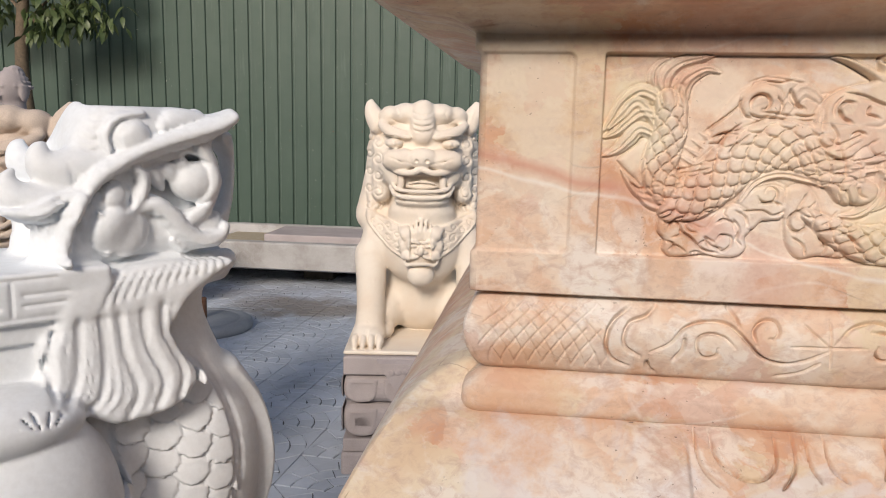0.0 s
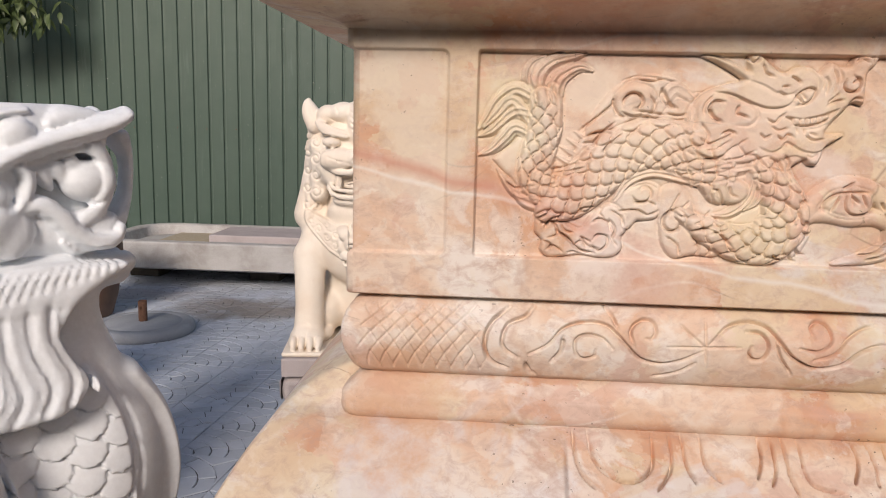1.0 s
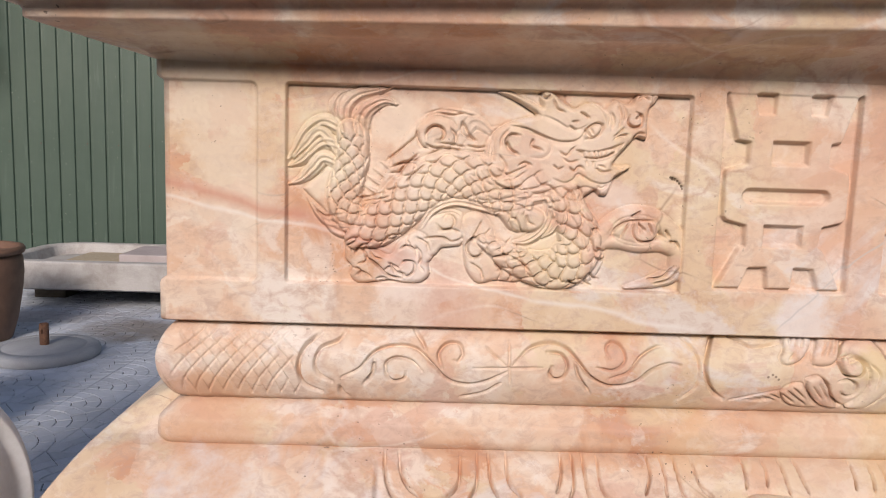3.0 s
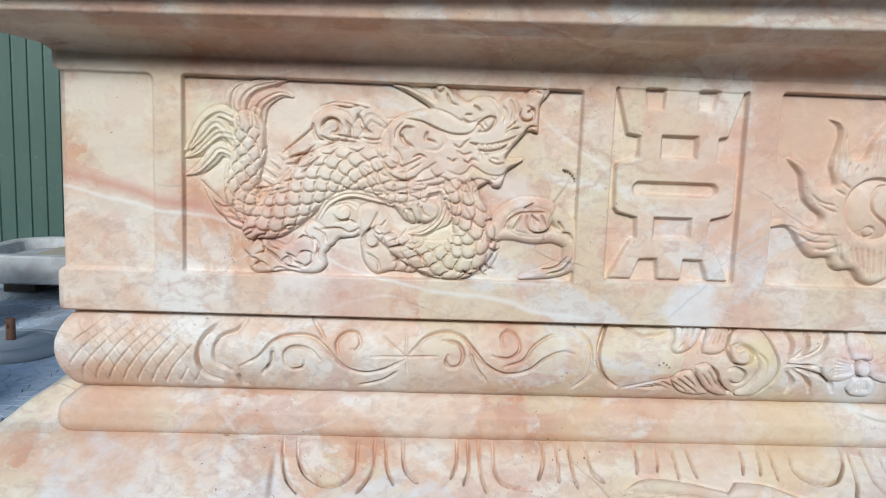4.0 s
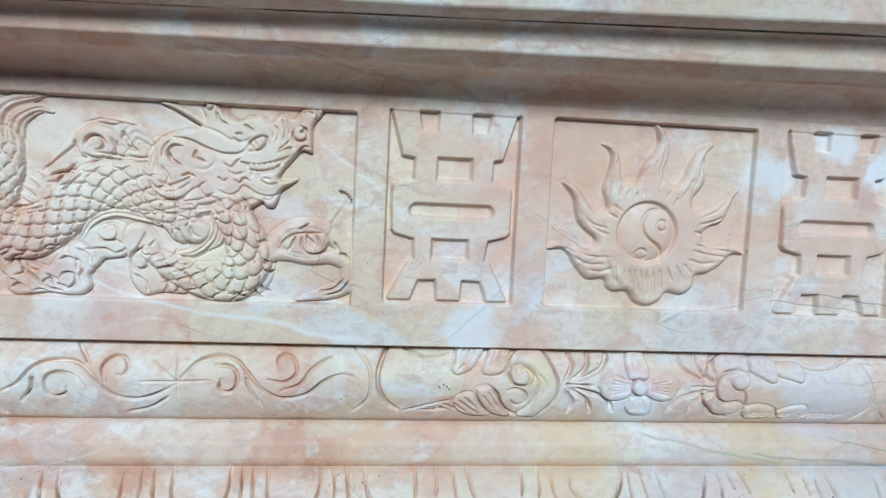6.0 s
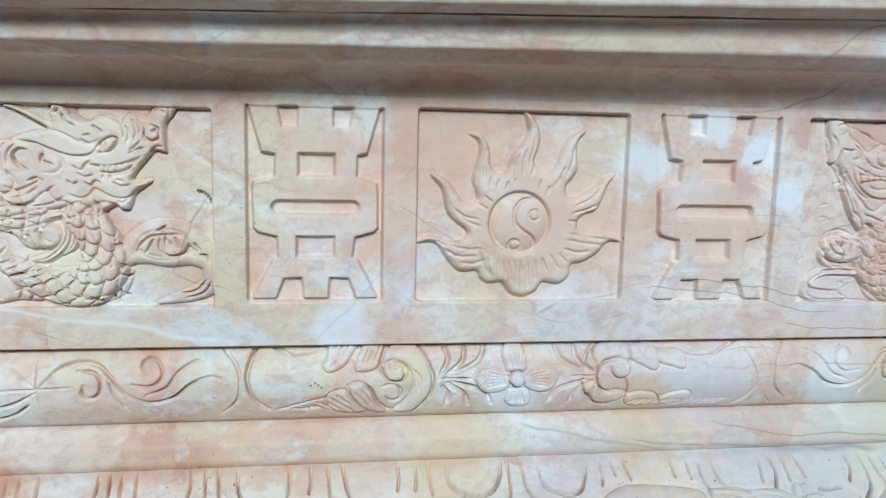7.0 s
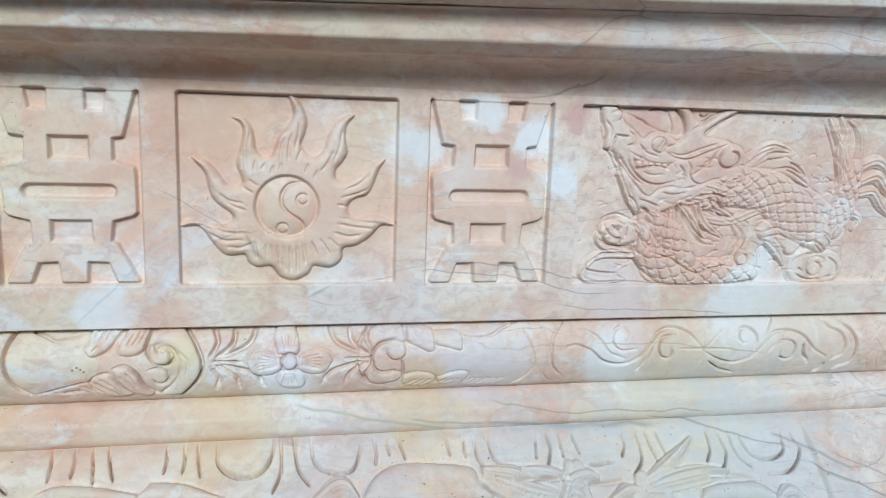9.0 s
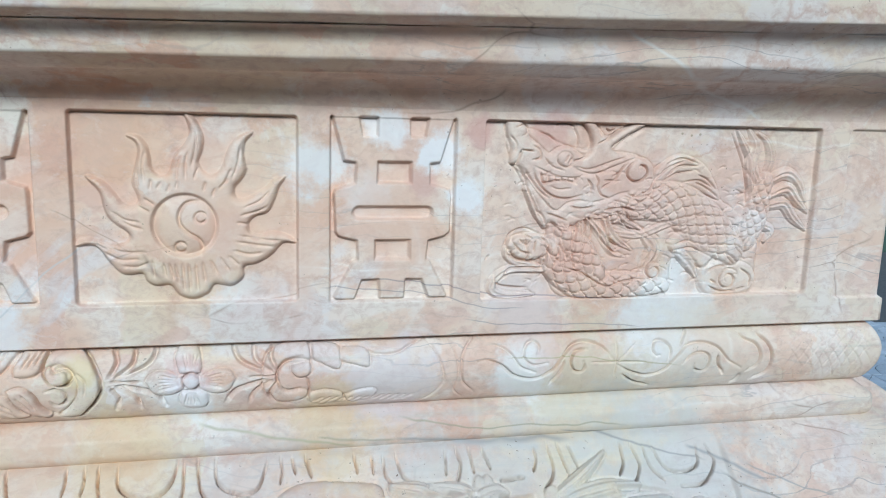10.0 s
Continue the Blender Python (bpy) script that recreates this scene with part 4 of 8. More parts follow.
    for q, a, b in (([(199.4, 94.9), (194.4, 90.3), (199.2, 83.9), (208.1, 82.9)], 0.7, 0.9), ([(196.7, 155.5), (198.2, 151.7), (201.7, 151), (204.2, 154)], 1.4, 1.9), ([(206.6, 149.9), (208.7, 143.5), (215, 140.3)], 1.1, 1.4), ([(210.8, 151.3), (213.7, 147.1), (219.9, 144.7)], 0.7, 0.8), ([(227.1, 141.1), (230.7, 139.1), (234.4, 136.2)], 1.2, 1.5), ([(221.5, 133.2), (225.9, 133.8)], 0.8, 1.1), ([(219.1, 130.2), (224.6, 126.9)], 0.8, 1), ([(229.7, 122.3), (234, 128.9), (240.3, 132.6), (245.2, 131.4), (244.2, 126.3), (239.8, 121.8), (232.5, 119.8)], 0.9, 1.4),):
        cut(g, q, a, b)
    for q, a, b in (([(231.5, 127.6), (236.3, 121.7)], 0.9, 1.4), ([(234.9, 129.4), (238.3, 123.9)], 0.8, 1.1), ([(251, 141.9), (254, 135.6), (252.4, 127.8)], 0.7, 1), ([(256.2, 147.6), (259.4, 139.2), (258, 129.7)], 0.7, 1), ([(247.7, 144.8), (250.8, 137.6), (250, 131.2)], 0.7, 0.8), ([(260.5, 147.8), (262.8, 140.2), (261.6, 133.7)], 0.7, 0.8), ([(265.5, 139.4), (265.1, 133.4), (270.1, 130.5), (275.6, 132.9), (275.5, 139.3), (270.9, 142.1)], 1.1, 1.8), ([(270.9, 137), (274.2, 139.3)], 1.2, 1.4),):
        cut(g, q, a, b)
    for q, a, b in (([(253.9, 120.1), (259.7, 123.7), (265.3, 124.8)], 0.8, 1.2), ([(254.5, 122.7), (259.1, 126.3), (261.9, 129.8)], 0.7, 1), ([(269.1, 120.6), (273.5, 125.9), (278.8, 125.7)], 0.8, 1.2), ([(271.6, 151.1), (275.6, 154.2), (281.1, 151.4)], 0.9, 1.1), ([(279.3, 157.7), (283.9, 154.5), (282.7, 146.8)], 0.8, 1), ([(230.8, 105.9), (241.8, 105.4), (252.1, 108.3), (257.5, 112.4)], 0.9, 1.6), ([(240.9, 98.4), (246.9, 95.1), (254.7, 96.2)], 0.9, 1.1), ([(243.4, 100.2), (248.8, 98.7)], 0.7, 0.8),):
        cut(g, q, a, b)
    for q, a, b in (([(234, 103.8), (235.1, 100.4)], 0.7, 0.9), ([(239.3, 103.1), (240, 99.7)], 0.7, 0.9), ([(212.5, 110.1), (218, 107.2), (222.1, 111.3), (225.4, 114.4)], 0.9, 1.2), ([(208.4, 99.1), (212.1, 96.1), (215.9, 98)], 0.9, 1.2), ([(221.2, 97.8), (224.9, 95.3), (228.6, 98.9), (232.7, 96.8)], 0.9, 1.3), ([(215.5, 105), (221, 101.7), (227.9, 103.6)], 0.7, 0.9), ([(257.6, 98.9), (262.9, 97.8), (266.8, 99.3)], 0.7, 0.9), ([(243.3, 84), (247.8, 82.4), (252, 85.2)], 0.7, 0.9),):
        cut(g, q, a, b)
    for q, a, b in (([(227.9, 83.5), (231.3, 78.4), (229.9, 73)], 0.8, 1.2), ([(217, 81.4), (221.6, 78.9), (220, 76.2)], 0.8, 1.1), ([(205.9, 82.8), (210.9, 79.4), (212.1, 74.2)], 0.8, 1.1), ([(181.9, 78.9), (195, 80.7), (205.7, 86.3)], 0.7, 0.9),):
        cut(g, q, a, b)
    # hair lines of the fringe, clouds and haunch
    for q in ([(54.4, 23.7), (57.8, 30.6), (66.2, 34)], [(78.2, 35.8), (82.5, 40.4), (90.6, 41.1)], [(102, 32.1), (106.8, 25.5), (105.8, 16.4)], [(82.4, 17.8), (87.1, 11.2), (96.1, 8.8)], [(120.8, 44.8), (130.5, 46.1), (137.3, 43.6)], [(23.3, 57.7), (30.1, 53.5), (35.8, 53.7)], [(86.8, 87.2), (93.1, 96.2), (102.5, 104.4)], [(93.6, 82.2), (100, 89.4), (108.5, 96.7)], [(110.4, 104.6), (123.4, 109.4), (136.7, 108.1)], [(127.1, 125.6), (131.8, 118.4), (130.4, 110.5)], [(77.4, 98.1), (89.6, 108.4), (102.6, 119.5)], [(80.9, 93), (91.9, 97.8), (103.7, 100.1)], [(80.1, 88.9), (87.6, 89.7), (89.8, 88)], [(85.3, 95.8), (95, 97.1), (102.9, 95.7)]):
        cut(g, q, 0.8, 1.3)
    for q in ([(102.5, 123.9), (100.8, 118.5), (105.3, 110.8), (111.5, 108.9)], [(107.1, 112.6), (115.9, 109.5), (124.7, 111.7)], [(115.8, 113.9), (129.1, 112.7), (140.2, 110.6)], [(135.8, 129.8), (136.8, 121.9), (142.2, 117.7), (147.6, 116.2)], [(107.6, 132.9), (115.5, 136.7), (128.6, 135.6), (138.3, 137.8)], [(140.1, 112.3), (149, 110.9), (155.7, 112.1)], [(54.8, 68.8), (65.7, 70.1), (78.9, 74.2)], [(58.3, 65.3), (70.2, 67.6), (81.1, 70.7)]):
        cut(g, q, 0.8, 1.3)
    # the chip in the field by the frame
    for q in ([(303.5, 92.3), (307.7, 90.6)], [(306.8, 91.5), (311.6, 87.1), (313.7, 83.6)]):
        cut(g, q, 1.2, 0.7)
    return g.H


def laid(h, i, j):
    """A relief read between its rows and columns."""
    i0, j0 = i.astype(int), j.astype(int)
    fi, fj = i - i0, j - j0
    return (h[i0, j0] * (1 - fj) + h[i0, j0 + 1] * fj) * (1 - fi) + (h[i0 + 1, j0] * (1 - fj) + h[i0 + 1, j0 + 1] * fj) * fi


def laid_dragon(x0, x1, z0, z1, art, strength, seed):
    f = sunk_field(x0, x1, z0, z1, step=0.66, depth=7.4)
    f.H[:] = 0
    h = art(f)
    n, m = h.shape
    px, pz = (f.X - f.ox) / ((x1 - x0) * 1000), (f.Z - f.oz) / ((z1 - z0) * 1000)
    i, j = np.clip(pz, 0, 1) * (n - 1.01), np.clip(px, 0, 1) * (m - 1.01)
    lay = laid(h, i, j) * strength * np.clip(-f.edge / 1.2, 0, 1)
    return close_field(f, np.maximum(lay, -4.5), seed)


def second_dragon(f):
    """The other dragon strides the opposite way, with a round curl behind its cheek."""
    g = Relief(f.o[0] + f.ox / 1000, f.o[0] + f.ox / 1000 + 0.338, f.o[1] + f.oz / 1000, f.o[1] + f.oz / 1000 + 0.163, 0.66)
    # the ground that all of it stands on
    g.lobe([(18.6, 157.5), (23.9, 131.9), (46.7, 92.9), (59.7, 70.3), (67, 39.8), (65.1, 22.8), (78.4, 2.2), (124.9, 0), (184.6, -0.1), (189.7, 17.7), (192.2, 36.5), (214, 27.6), (224.9, 1.7), (252.8, -1.5), (278.9, 2.2), (281.7, 34.1), (280.5, 58.8), (254.4, 82.9), (239.6, 92), (211.9, 116.7), (169.9, 120.1), (144.9, 135.1), (82.1, 140.5), (47.8, 155)], 2.6, 5, rim=0.8)
    rng = random.Random(8)
    for k in range(60):
        x, z, a = rng.uniform(45, 275), rng.uniform(12, 110), rng.uniform(-0.6, 0.9)
        cut(g, [(x, z), (x + 5 * math.cos(a), z + 5 * math.sin(a) + 1), (x + 10 * math.cos(a), z + 10 * math.sin(a))], 0.8, rng.uniform(0.5, 0.9))
    # spiny back
    g.lobe([(156.8, 107.2), (172, 126.4), (190.2, 136.3), (211.2, 130.5), (224.9, 118.6), (236.9, 93.6), (214, 100.8), (183.3, 106.6)], 3.0, 4, rim=0.6)
    for q in ([(164.1, 109.4), (178.4, 122.3), (195.7, 130.1)], [(170.3, 107.4), (186.7, 117.3), (205.3, 120.8)], [(206.7, 110.2), (219.5, 105.1), (233.5, 95.7)], [(203.7, 105.9), (217.2, 99.7), (236, 91.4)], [(197.2, 110.1), (212.6, 111.4), (225.5, 105.2)], [(177.9, 126.5), (193.1, 132.1), (211.6, 127.3)], [(176.5, 113.9), (190.5, 124.7), (210.7, 125.2)], [(210.7, 116.7), (220.8, 112.6), (230.6, 103.2)]):
        cut(g, q, 0.9, 1.2)
    # tail with its plumes
    for p in ([(272.8, 96.6, 3.8), (268.5, 115, 4.4), (266, 132, 4.2), (256.8, 148, 3.4), (250, 158.7, 1.4)], [(276.7, 109.6, 4.8), (267.8, 128.5, 6.6), (270.7, 145.8, 5.4), (261.8, 160.6, 1.8)], [(284.1, 115.1, 3.6), (288, 134.2, 4.8), (282.6, 149.2, 3.6), (271.8, 157.6, 1.2)], [(287, 111.3, 4.8), (306.6, 119.2, 6.6), (321, 110, 5.4), (331, 91.6, 1.8)],
              [(292.3, 98.7, 4.8), (309.1, 104.3, 6.6), (320.6, 93.3, 5.4), (334.9, 81, 1.8)], [(292.3, 87.6, 4.8), (307.2, 89.3, 6), (319, 75.9, 5.4), (334.6, 63.4, 1.8)], [(281.4, 69.3, 4.8), (295.2, 63.6, 4.8), (290.2, 52.4, 2.4)]):
        g.ridge(p, 4.4, strands=3, rim=0.9)
    g.scaly([(284.3, 113.5, 7.8), (280.2, 95.9, 11.4), (276.4, 74.8, 13.2), (267.5, 54.2, 12)], 4.4, 9.5, 1.2)
    cut(g, [(266, 86), (265, 104), (260, 124), (252, 142), (244, 156)], 1.1, 1.3)
    # hind leg and clouds
    g.lobe([(220.7, 28.6), (245.1, 35.3), (273.6, 29.6), (283.4, 14.8), (272.7, 1.2), (240.2, -1.3), (222.9, 7.3)], 4.2, 4, rim=0.8)
    cut_curl(g, 251.7, 15, 12, 3, 1.5, 40, 0.9, 1.4)
    for q in ([(227.7, 21.9), (236.3, 27.5), (248.6, 28.5)], [(231.4, 9), (242.7, 3.8), (258.4, 3.6)], [(264.7, 25.7), (275.2, 18.3), (275.5, 8)], [(233, 15.1), (238.4, 11.7)], [(261.4, 4.7), (270.6, 6.9)]):
        cut(g, q, 0.9, 1.3)
    g.lobe([(182.9, 53.4), (199.4, 64.9), (218.2, 60.7), (236.3, 45.3), (225.1, 27.5), (205.8, 34.2), (188.3, 43.1)], 4.8, 5, rim=0.8)
    for q in ([(191.6, 50.7), (205.1, 54.1), (215.9, 50.8)], [(195.9, 45.3), (207.8, 47.5), (219.3, 43.1)], [(201.6, 57.3), (212.8, 55.2), (223.5, 48.6)]):
        cut(g, q, 0.8, 1.2)
    g.ridge([(198.9, 40.9, 5.4), (210.1, 29.8, 5.4), (217.7, 18.6, 2.4)], 4.4, strands=2, rim=0.8)
    # body
    g.scaly([(126.5, 82.5, 13.2), (155.8, 90.8, 18), (192.9, 87.6, 21.6), (226.1, 65.1, 22.8), (252.7, 43.1, 14.4)], 5.4, 11.5, 1.4)
    g.ridge([(119.4, 63.4, 2.4), (152.5, 59.3, 3.6), (180.9, 69.1, 3.6), (209.8, 78.1, 1.8)], 6.0, strands=1, rim=0.6)
    g.scaly([(68.2, 50.4, 10.8), (75.9, 29.1, 15.6), (109.2, 10.6, 16.8), (147.3, 11.4, 13.2), (182.2, 9.9, 7.2)], 5.4, 12.5, 1.5)
    g.scaly([(78.3, 63.6, 9.6), (94.3, 45.2, 14.4), (113.4, 26.3, 9.6)], 6.0, 12.0, 1.5)
    cut(g, [(75.7, 31.3), (96.3, 24.8), (120.8, 11.6), (141.9, 16.9), (164.4, 17.8)], 1.0, 1.4)
    g.ridge([(161.7, 31, 5.4), (168.2, 46.3, 7.2), (161.1, 56.1, 4.8)], 5.4, strands=2, rim=0.7)
    g.disc(170.8, 24.4, 9.5, 5.8, flat=0.4)
    cut_curl(g, 170.8, 24.4, 9, 4, 1.2, 60, 1.0, 1.6)
    # claw
    g.ridge([(70.3, 39.8, 4.4), (63.4, 52.6, 4.2), (46.9, 57.9, 4), (31.6, 54.5, 4), (24.8, 44, 4), (32.4, 35.6, 4), (54.5, 29.2, 4)], 4.4, strands=2, rim=0.9)
    g.ridge([(58.5, 28.2, 4.2), (30.7, 28.2, 4), (17.1, 21.8, 4.4), (11.5, 10.3, 4.6), (23.1, 3.8, 4), (52.8, 3.5, 1.0)], 4.2, strands=2, rim=0.9)
    g.lobe([(22.7, 51.3), (33, 59.7), (51.9, 58.8), (62.8, 48.3), (54.8, 37.7), (35.9, 37.7)], 5.6, 5, rim=0.5)
    for q in ([(29, 54.5), (36.3, 46.1), (46.5, 43)], [(41, 56.6), (42.8, 47.2)], [(51, 55.6), (49.1, 45.1)], [(35.4, 56.6), (40.4, 50.3)], [(24.4, 43), (36, 36.7), (51.5, 36.7)]):
        cut(g, q, 0.9, 1.4)
    # mane and beard
    for p, n in (([(104.9, 92.7, 4.8), (127.2, 86.7, 5.4), (146.4, 81.7, 4.8), (158.9, 85, 1.2)], 3), ([(111.4, 84.4, 4.8), (132.1, 74.1, 5.4), (150.5, 65.7, 4.2), (162, 58.2, 1.2)], 3), ([(119.7, 103.4, 4.8), (143.4, 97.5, 5.4), (161.9, 98.8, 4.2), (174, 105.4, 1.2)], 3), ([(100.8, 77, 4.8), (116.3, 60.1, 6), (127.2, 44.1, 4.2), (140.7, 38.7, 1.2)], 3),
                 ([(94.2, 74.3, 4.8), (93.8, 55.8, 6), (89.1, 33.4, 1.8)], 3), ([(82, 71.5, 4.2), (79.1, 54.7, 4.8), (74.3, 33.4, 1.8)], 3), ([(118, 76.1, 4.2), (128, 58.1, 4.8), (147, 45.2, 1.2)], 2), ([(130.9, 116.1, 3.6), (137.9, 104.8, 4.8), (154.4, 102.9, 4.8), (163.4, 115.7, 1.8)], 2)):
        g.ridge(p, 6.0, strands=n, rim=0.8)
    for p in ([(53.6, 89.4, 4.2), (61.2, 78.6, 4.8), (61.1, 67.2, 1.8)], [(41.5, 102, 3.6), (51, 81.6, 4.2), (60, 67.2, 1.2)], [(70.7, 84.5, 4.2), (80.7, 73.6, 4.8), (93.6, 69.5, 1.8)], [(93.2, 84.7, 4.2), (106.2, 79.1, 4.8), (121.4, 77.2, 1.2)], [(64.3, 81.8, 4.2), (74.3, 70.4, 4.8), (81.5, 65.2, 1.2)]):
        g.ridge(p, 6.0, strands=2, rim=0.9)
    # head: a low mass, then forms tucked one under another and fine cuts
    g.lobe([(19.2, 162.7), (19.7, 152.4), (24, 139.1), (23.5, 125.7), (31, 123.3), (37.8, 114.3), (42.8, 100.1), (49.9, 87.3), (54, 71.8), (59.8, 65.5), (63.3, 71.8), (78.3, 67.5), (94.6, 71.7), (110.9, 78.5), (133.1, 83.8), (160.6, 97.6), (166, 115.6), (160.2, 129.2), (145.1, 133.6), (129.2, 135.9), (121, 140.9), (133.6, 150.9), (153.5, 162.1), (149.2, 166.6), (131.9, 158.5), (116.9, 151.1), (108.7, 158), (101.6, 165.4), (90.7, 165.1), (98.6, 153.7), (101, 141.6), (93.9, 133.3), (80.9, 141.2), (68.5, 140), (60.2, 134.8), (50.2, 142.6), (41.3, 149.4), (37.7, 159.3), (27.5, 163.9)], 5.4, 5, rim=1.2)
    for q, a, b in (([(81.3, 125), (91.5, 120), (105.4, 118.1), (124.4, 125), (143.5, 132), (153, 133.2)], 2.8, 5), ([(24, 126.2), (37.8, 114.8), (46.9, 104.2), (54.9, 95), (64.1, 86.3), (70.7, 84.2), (79.6, 91), (90.5, 93.1), (102.2, 91.6)], 2.4, 4), ([(45.3, 124.5), (56.8, 119.5), (70, 114.6), (80.9, 113.7), (90.2, 113.8), (94.4, 109.2)], 2.2, 3.5), ([(104.6, 73.2), (119.7, 73.7), (102.5, 79.6), (94.4, 74.8), (77.5, 80.1)], 1.4, 4), ([(90.7, 166.1), (97.4, 154.2), (100.9, 144.1), (98.2, 135.4)], 1.6, 4), ([(122.3, 137.9), (134.8, 149.4), (153.7, 160.1)], 1.8, 4), ([(132.5, 92.2), (144.5, 84.3), (161.6, 85.4), (173.9, 90.2)], 1.8, 4), ([(104.4, 91.6), (118.2, 94.8), (131.9, 100.1), (145.9, 101.8)], 1.6, 4),):
        g.tuck(q, a, b)
    for q, a, b in (([(66.3, 131.3), (72.5, 137), (80.1, 136.1), (83.8, 129.1)], 1.6, 3),):
        g.tuck(q, a, b)
    g.sink([(52.1, 116.4), (67.4, 113.6), (82.1, 112.7), (88.7, 111.7), (86.8, 108.1), (75.7, 110.6), (62.7, 109.4), (55.8, 107.3)], 2.6)
    for k in range(5):
        g.lobe([(57.2 + 6.3 * k + u, 111.9 - 0.5 * k + v) for u, v in ((-2.5, -2.2), (2.5, -2.6), (2.5, 2.6), (-2.5, 2.6))], 2.2, 1.2, base=3.6, curve=False)
    g.disc(148.3, 121.2, 10.5, 2.4, 4.4, flat=0.1)
    g.disc(74.5, 130.5, 5.5, 2.0, 4.6)
    for q, a, b in (([(34, 137.3), (30.8, 128.3), (29.4, 123.7)], 1.6, 1.8), ([(34.6, 137.3), (45.2, 136.5)], 1, 1.6), ([(44.9, 141.5), (51, 137.6), (51.4, 130.6), (44.5, 128.5)], 1, 1.4), ([(27.8, 157), (36.6, 159.7), (39, 153.4), (33.4, 149.8)], 0.9, 1.1), ([(22.9, 150), (28.5, 142.7), (27.3, 135.2)], 0.8, 1), ([(45.5, 120.4), (48.6, 111.3), (57.3, 101.2), (68.4, 95.1), (81.1, 94.1), (93, 97.3)], 1, 1.5), ([(52.6, 117.5), (55.3, 107.8), (62.7, 109.4), (75.7, 110.6), (87.4, 107.6)], 1, 1.5), ([(37.5, 120.3), (43.3, 111.3), (51.9, 101.2), (61.4, 94)], 0.8, 1.2),):
        cut(g, q, a, b)
    for q, a, b in (([(67.9, 131.4), (69.3, 125.8), (77.1, 122.4), (82.4, 126)], 0.9, 1.3), ([(74.7, 126.9), (78.6, 133.6)], 0.9, 1.2), ([(79.2, 124.9), (82, 131.1)], 0.8, 1), ([(82.8, 128), (90.8, 130.2), (96.7, 132.8)], 0.8, 1.1), ([(55.6, 130.7), (64.1, 122.7), (75.2, 119.3)], 0.8, 1), ([(85.8, 123), (99.7, 121.1), (118.6, 127.5), (137.8, 133.5)], 0.7, 0.9), ([(99.4, 165.8), (106.4, 159.4), (109.7, 150.9)], 0.9, 1.2), ([(115.3, 158.1), (119.3, 155.7), (123.6, 157.8)], 1.1, 1.5),):
        cut(g, q, a, b)
    for q, a, b in (([(106.3, 144.2), (117, 149.5), (129.7, 158.5)], 0.8, 1.1), ([(49.1, 153.1), (59.8, 150.8), (68.3, 143.5)], 0.7, 0.9), ([(83.5, 158.9), (88.5, 148.9), (87.4, 140.3)], 0.7, 0.9), ([(64.7, 159.9), (75.2, 162.2), (84.6, 158.9)], 0.7, 0.8), ([(148.4, 120.7), (148.6, 124.8), (154.4, 123.9), (156.6, 118.2), (152, 111.8), (144.1, 110.2), (137.5, 114.8), (137.5, 122.1), (144.3, 129.5)], 1.3, 1.9), ([(149.1, 98.1), (159.1, 101.9), (164.1, 110.4), (164.5, 119.3)], 1, 1.4), ([(114.2, 110.9), (124.3, 111.5), (130.8, 121.5), (136.6, 126.8)], 0.9, 1.2), ([(110.4, 102.6), (120, 108.4), (129.9, 111.1)], 0.8, 1.1),):
        cut(g, q, a, b)
    for q, a, b in (([(122.3, 115.2), (128.3, 117.3), (132.4, 123.1)], 0.7, 1), ([(116.2, 83.2), (132.9, 85.9), (145.7, 83.3)], 0.8, 1.2), ([(127.4, 84.3), (133.8, 74.2), (143.6, 66.2), (158.8, 63.4)], 0.9, 1.4), ([(132.9, 87), (141.1, 76.4), (152.6, 68.3)], 0.8, 1.2), ([(107.9, 105.7), (111.8, 97.9), (119.9, 94.3)], 0.9, 1.3), ([(97.7, 76.4), (99.9, 68), (96.9, 54.8)], 1, 1.4), ([(103.4, 74.3), (105.8, 63.7), (104.7, 54.2)], 0.9, 1.1), ([(111.4, 72.2), (115.9, 55.7), (128.1, 44.3), (137.5, 41.5)], 1, 1.5),):
        cut(g, q, a, b)
    for q, a, b in (([(119.8, 72.1), (124.4, 56.1), (133.6, 47.5)], 0.8, 1.2), ([(91.2, 73.3), (89.7, 62.7), (84.7, 53.3)], 0.8, 1.1), ([(60, 80.6), (69.5, 77.5), (80.2, 73.3)], 0.9, 1.3), ([(50.1, 83.7), (57, 77), (59.6, 69.2)], 0.8, 1.1), ([(82.6, 86.8), (93.8, 84.8), (105.9, 86.9)], 0.8, 1.1), ([(137.7, 98), (148.1, 95.5), (158.3, 97.6)], 0.8, 1), ([(62.4, 105.3), (70.7, 102.3), (81.6, 103.4)], 0.7, 0.9), ([(97.5, 111.8), (102.4, 105.6), (100.7, 97.8)], 0.9, 1.2),):
        cut(g, q, a, b)
    for q, a, b in (([(105.5, 116), (108.7, 109.8), (107, 103.1)], 0.8, 1),):
        cut(g, q, a, b)
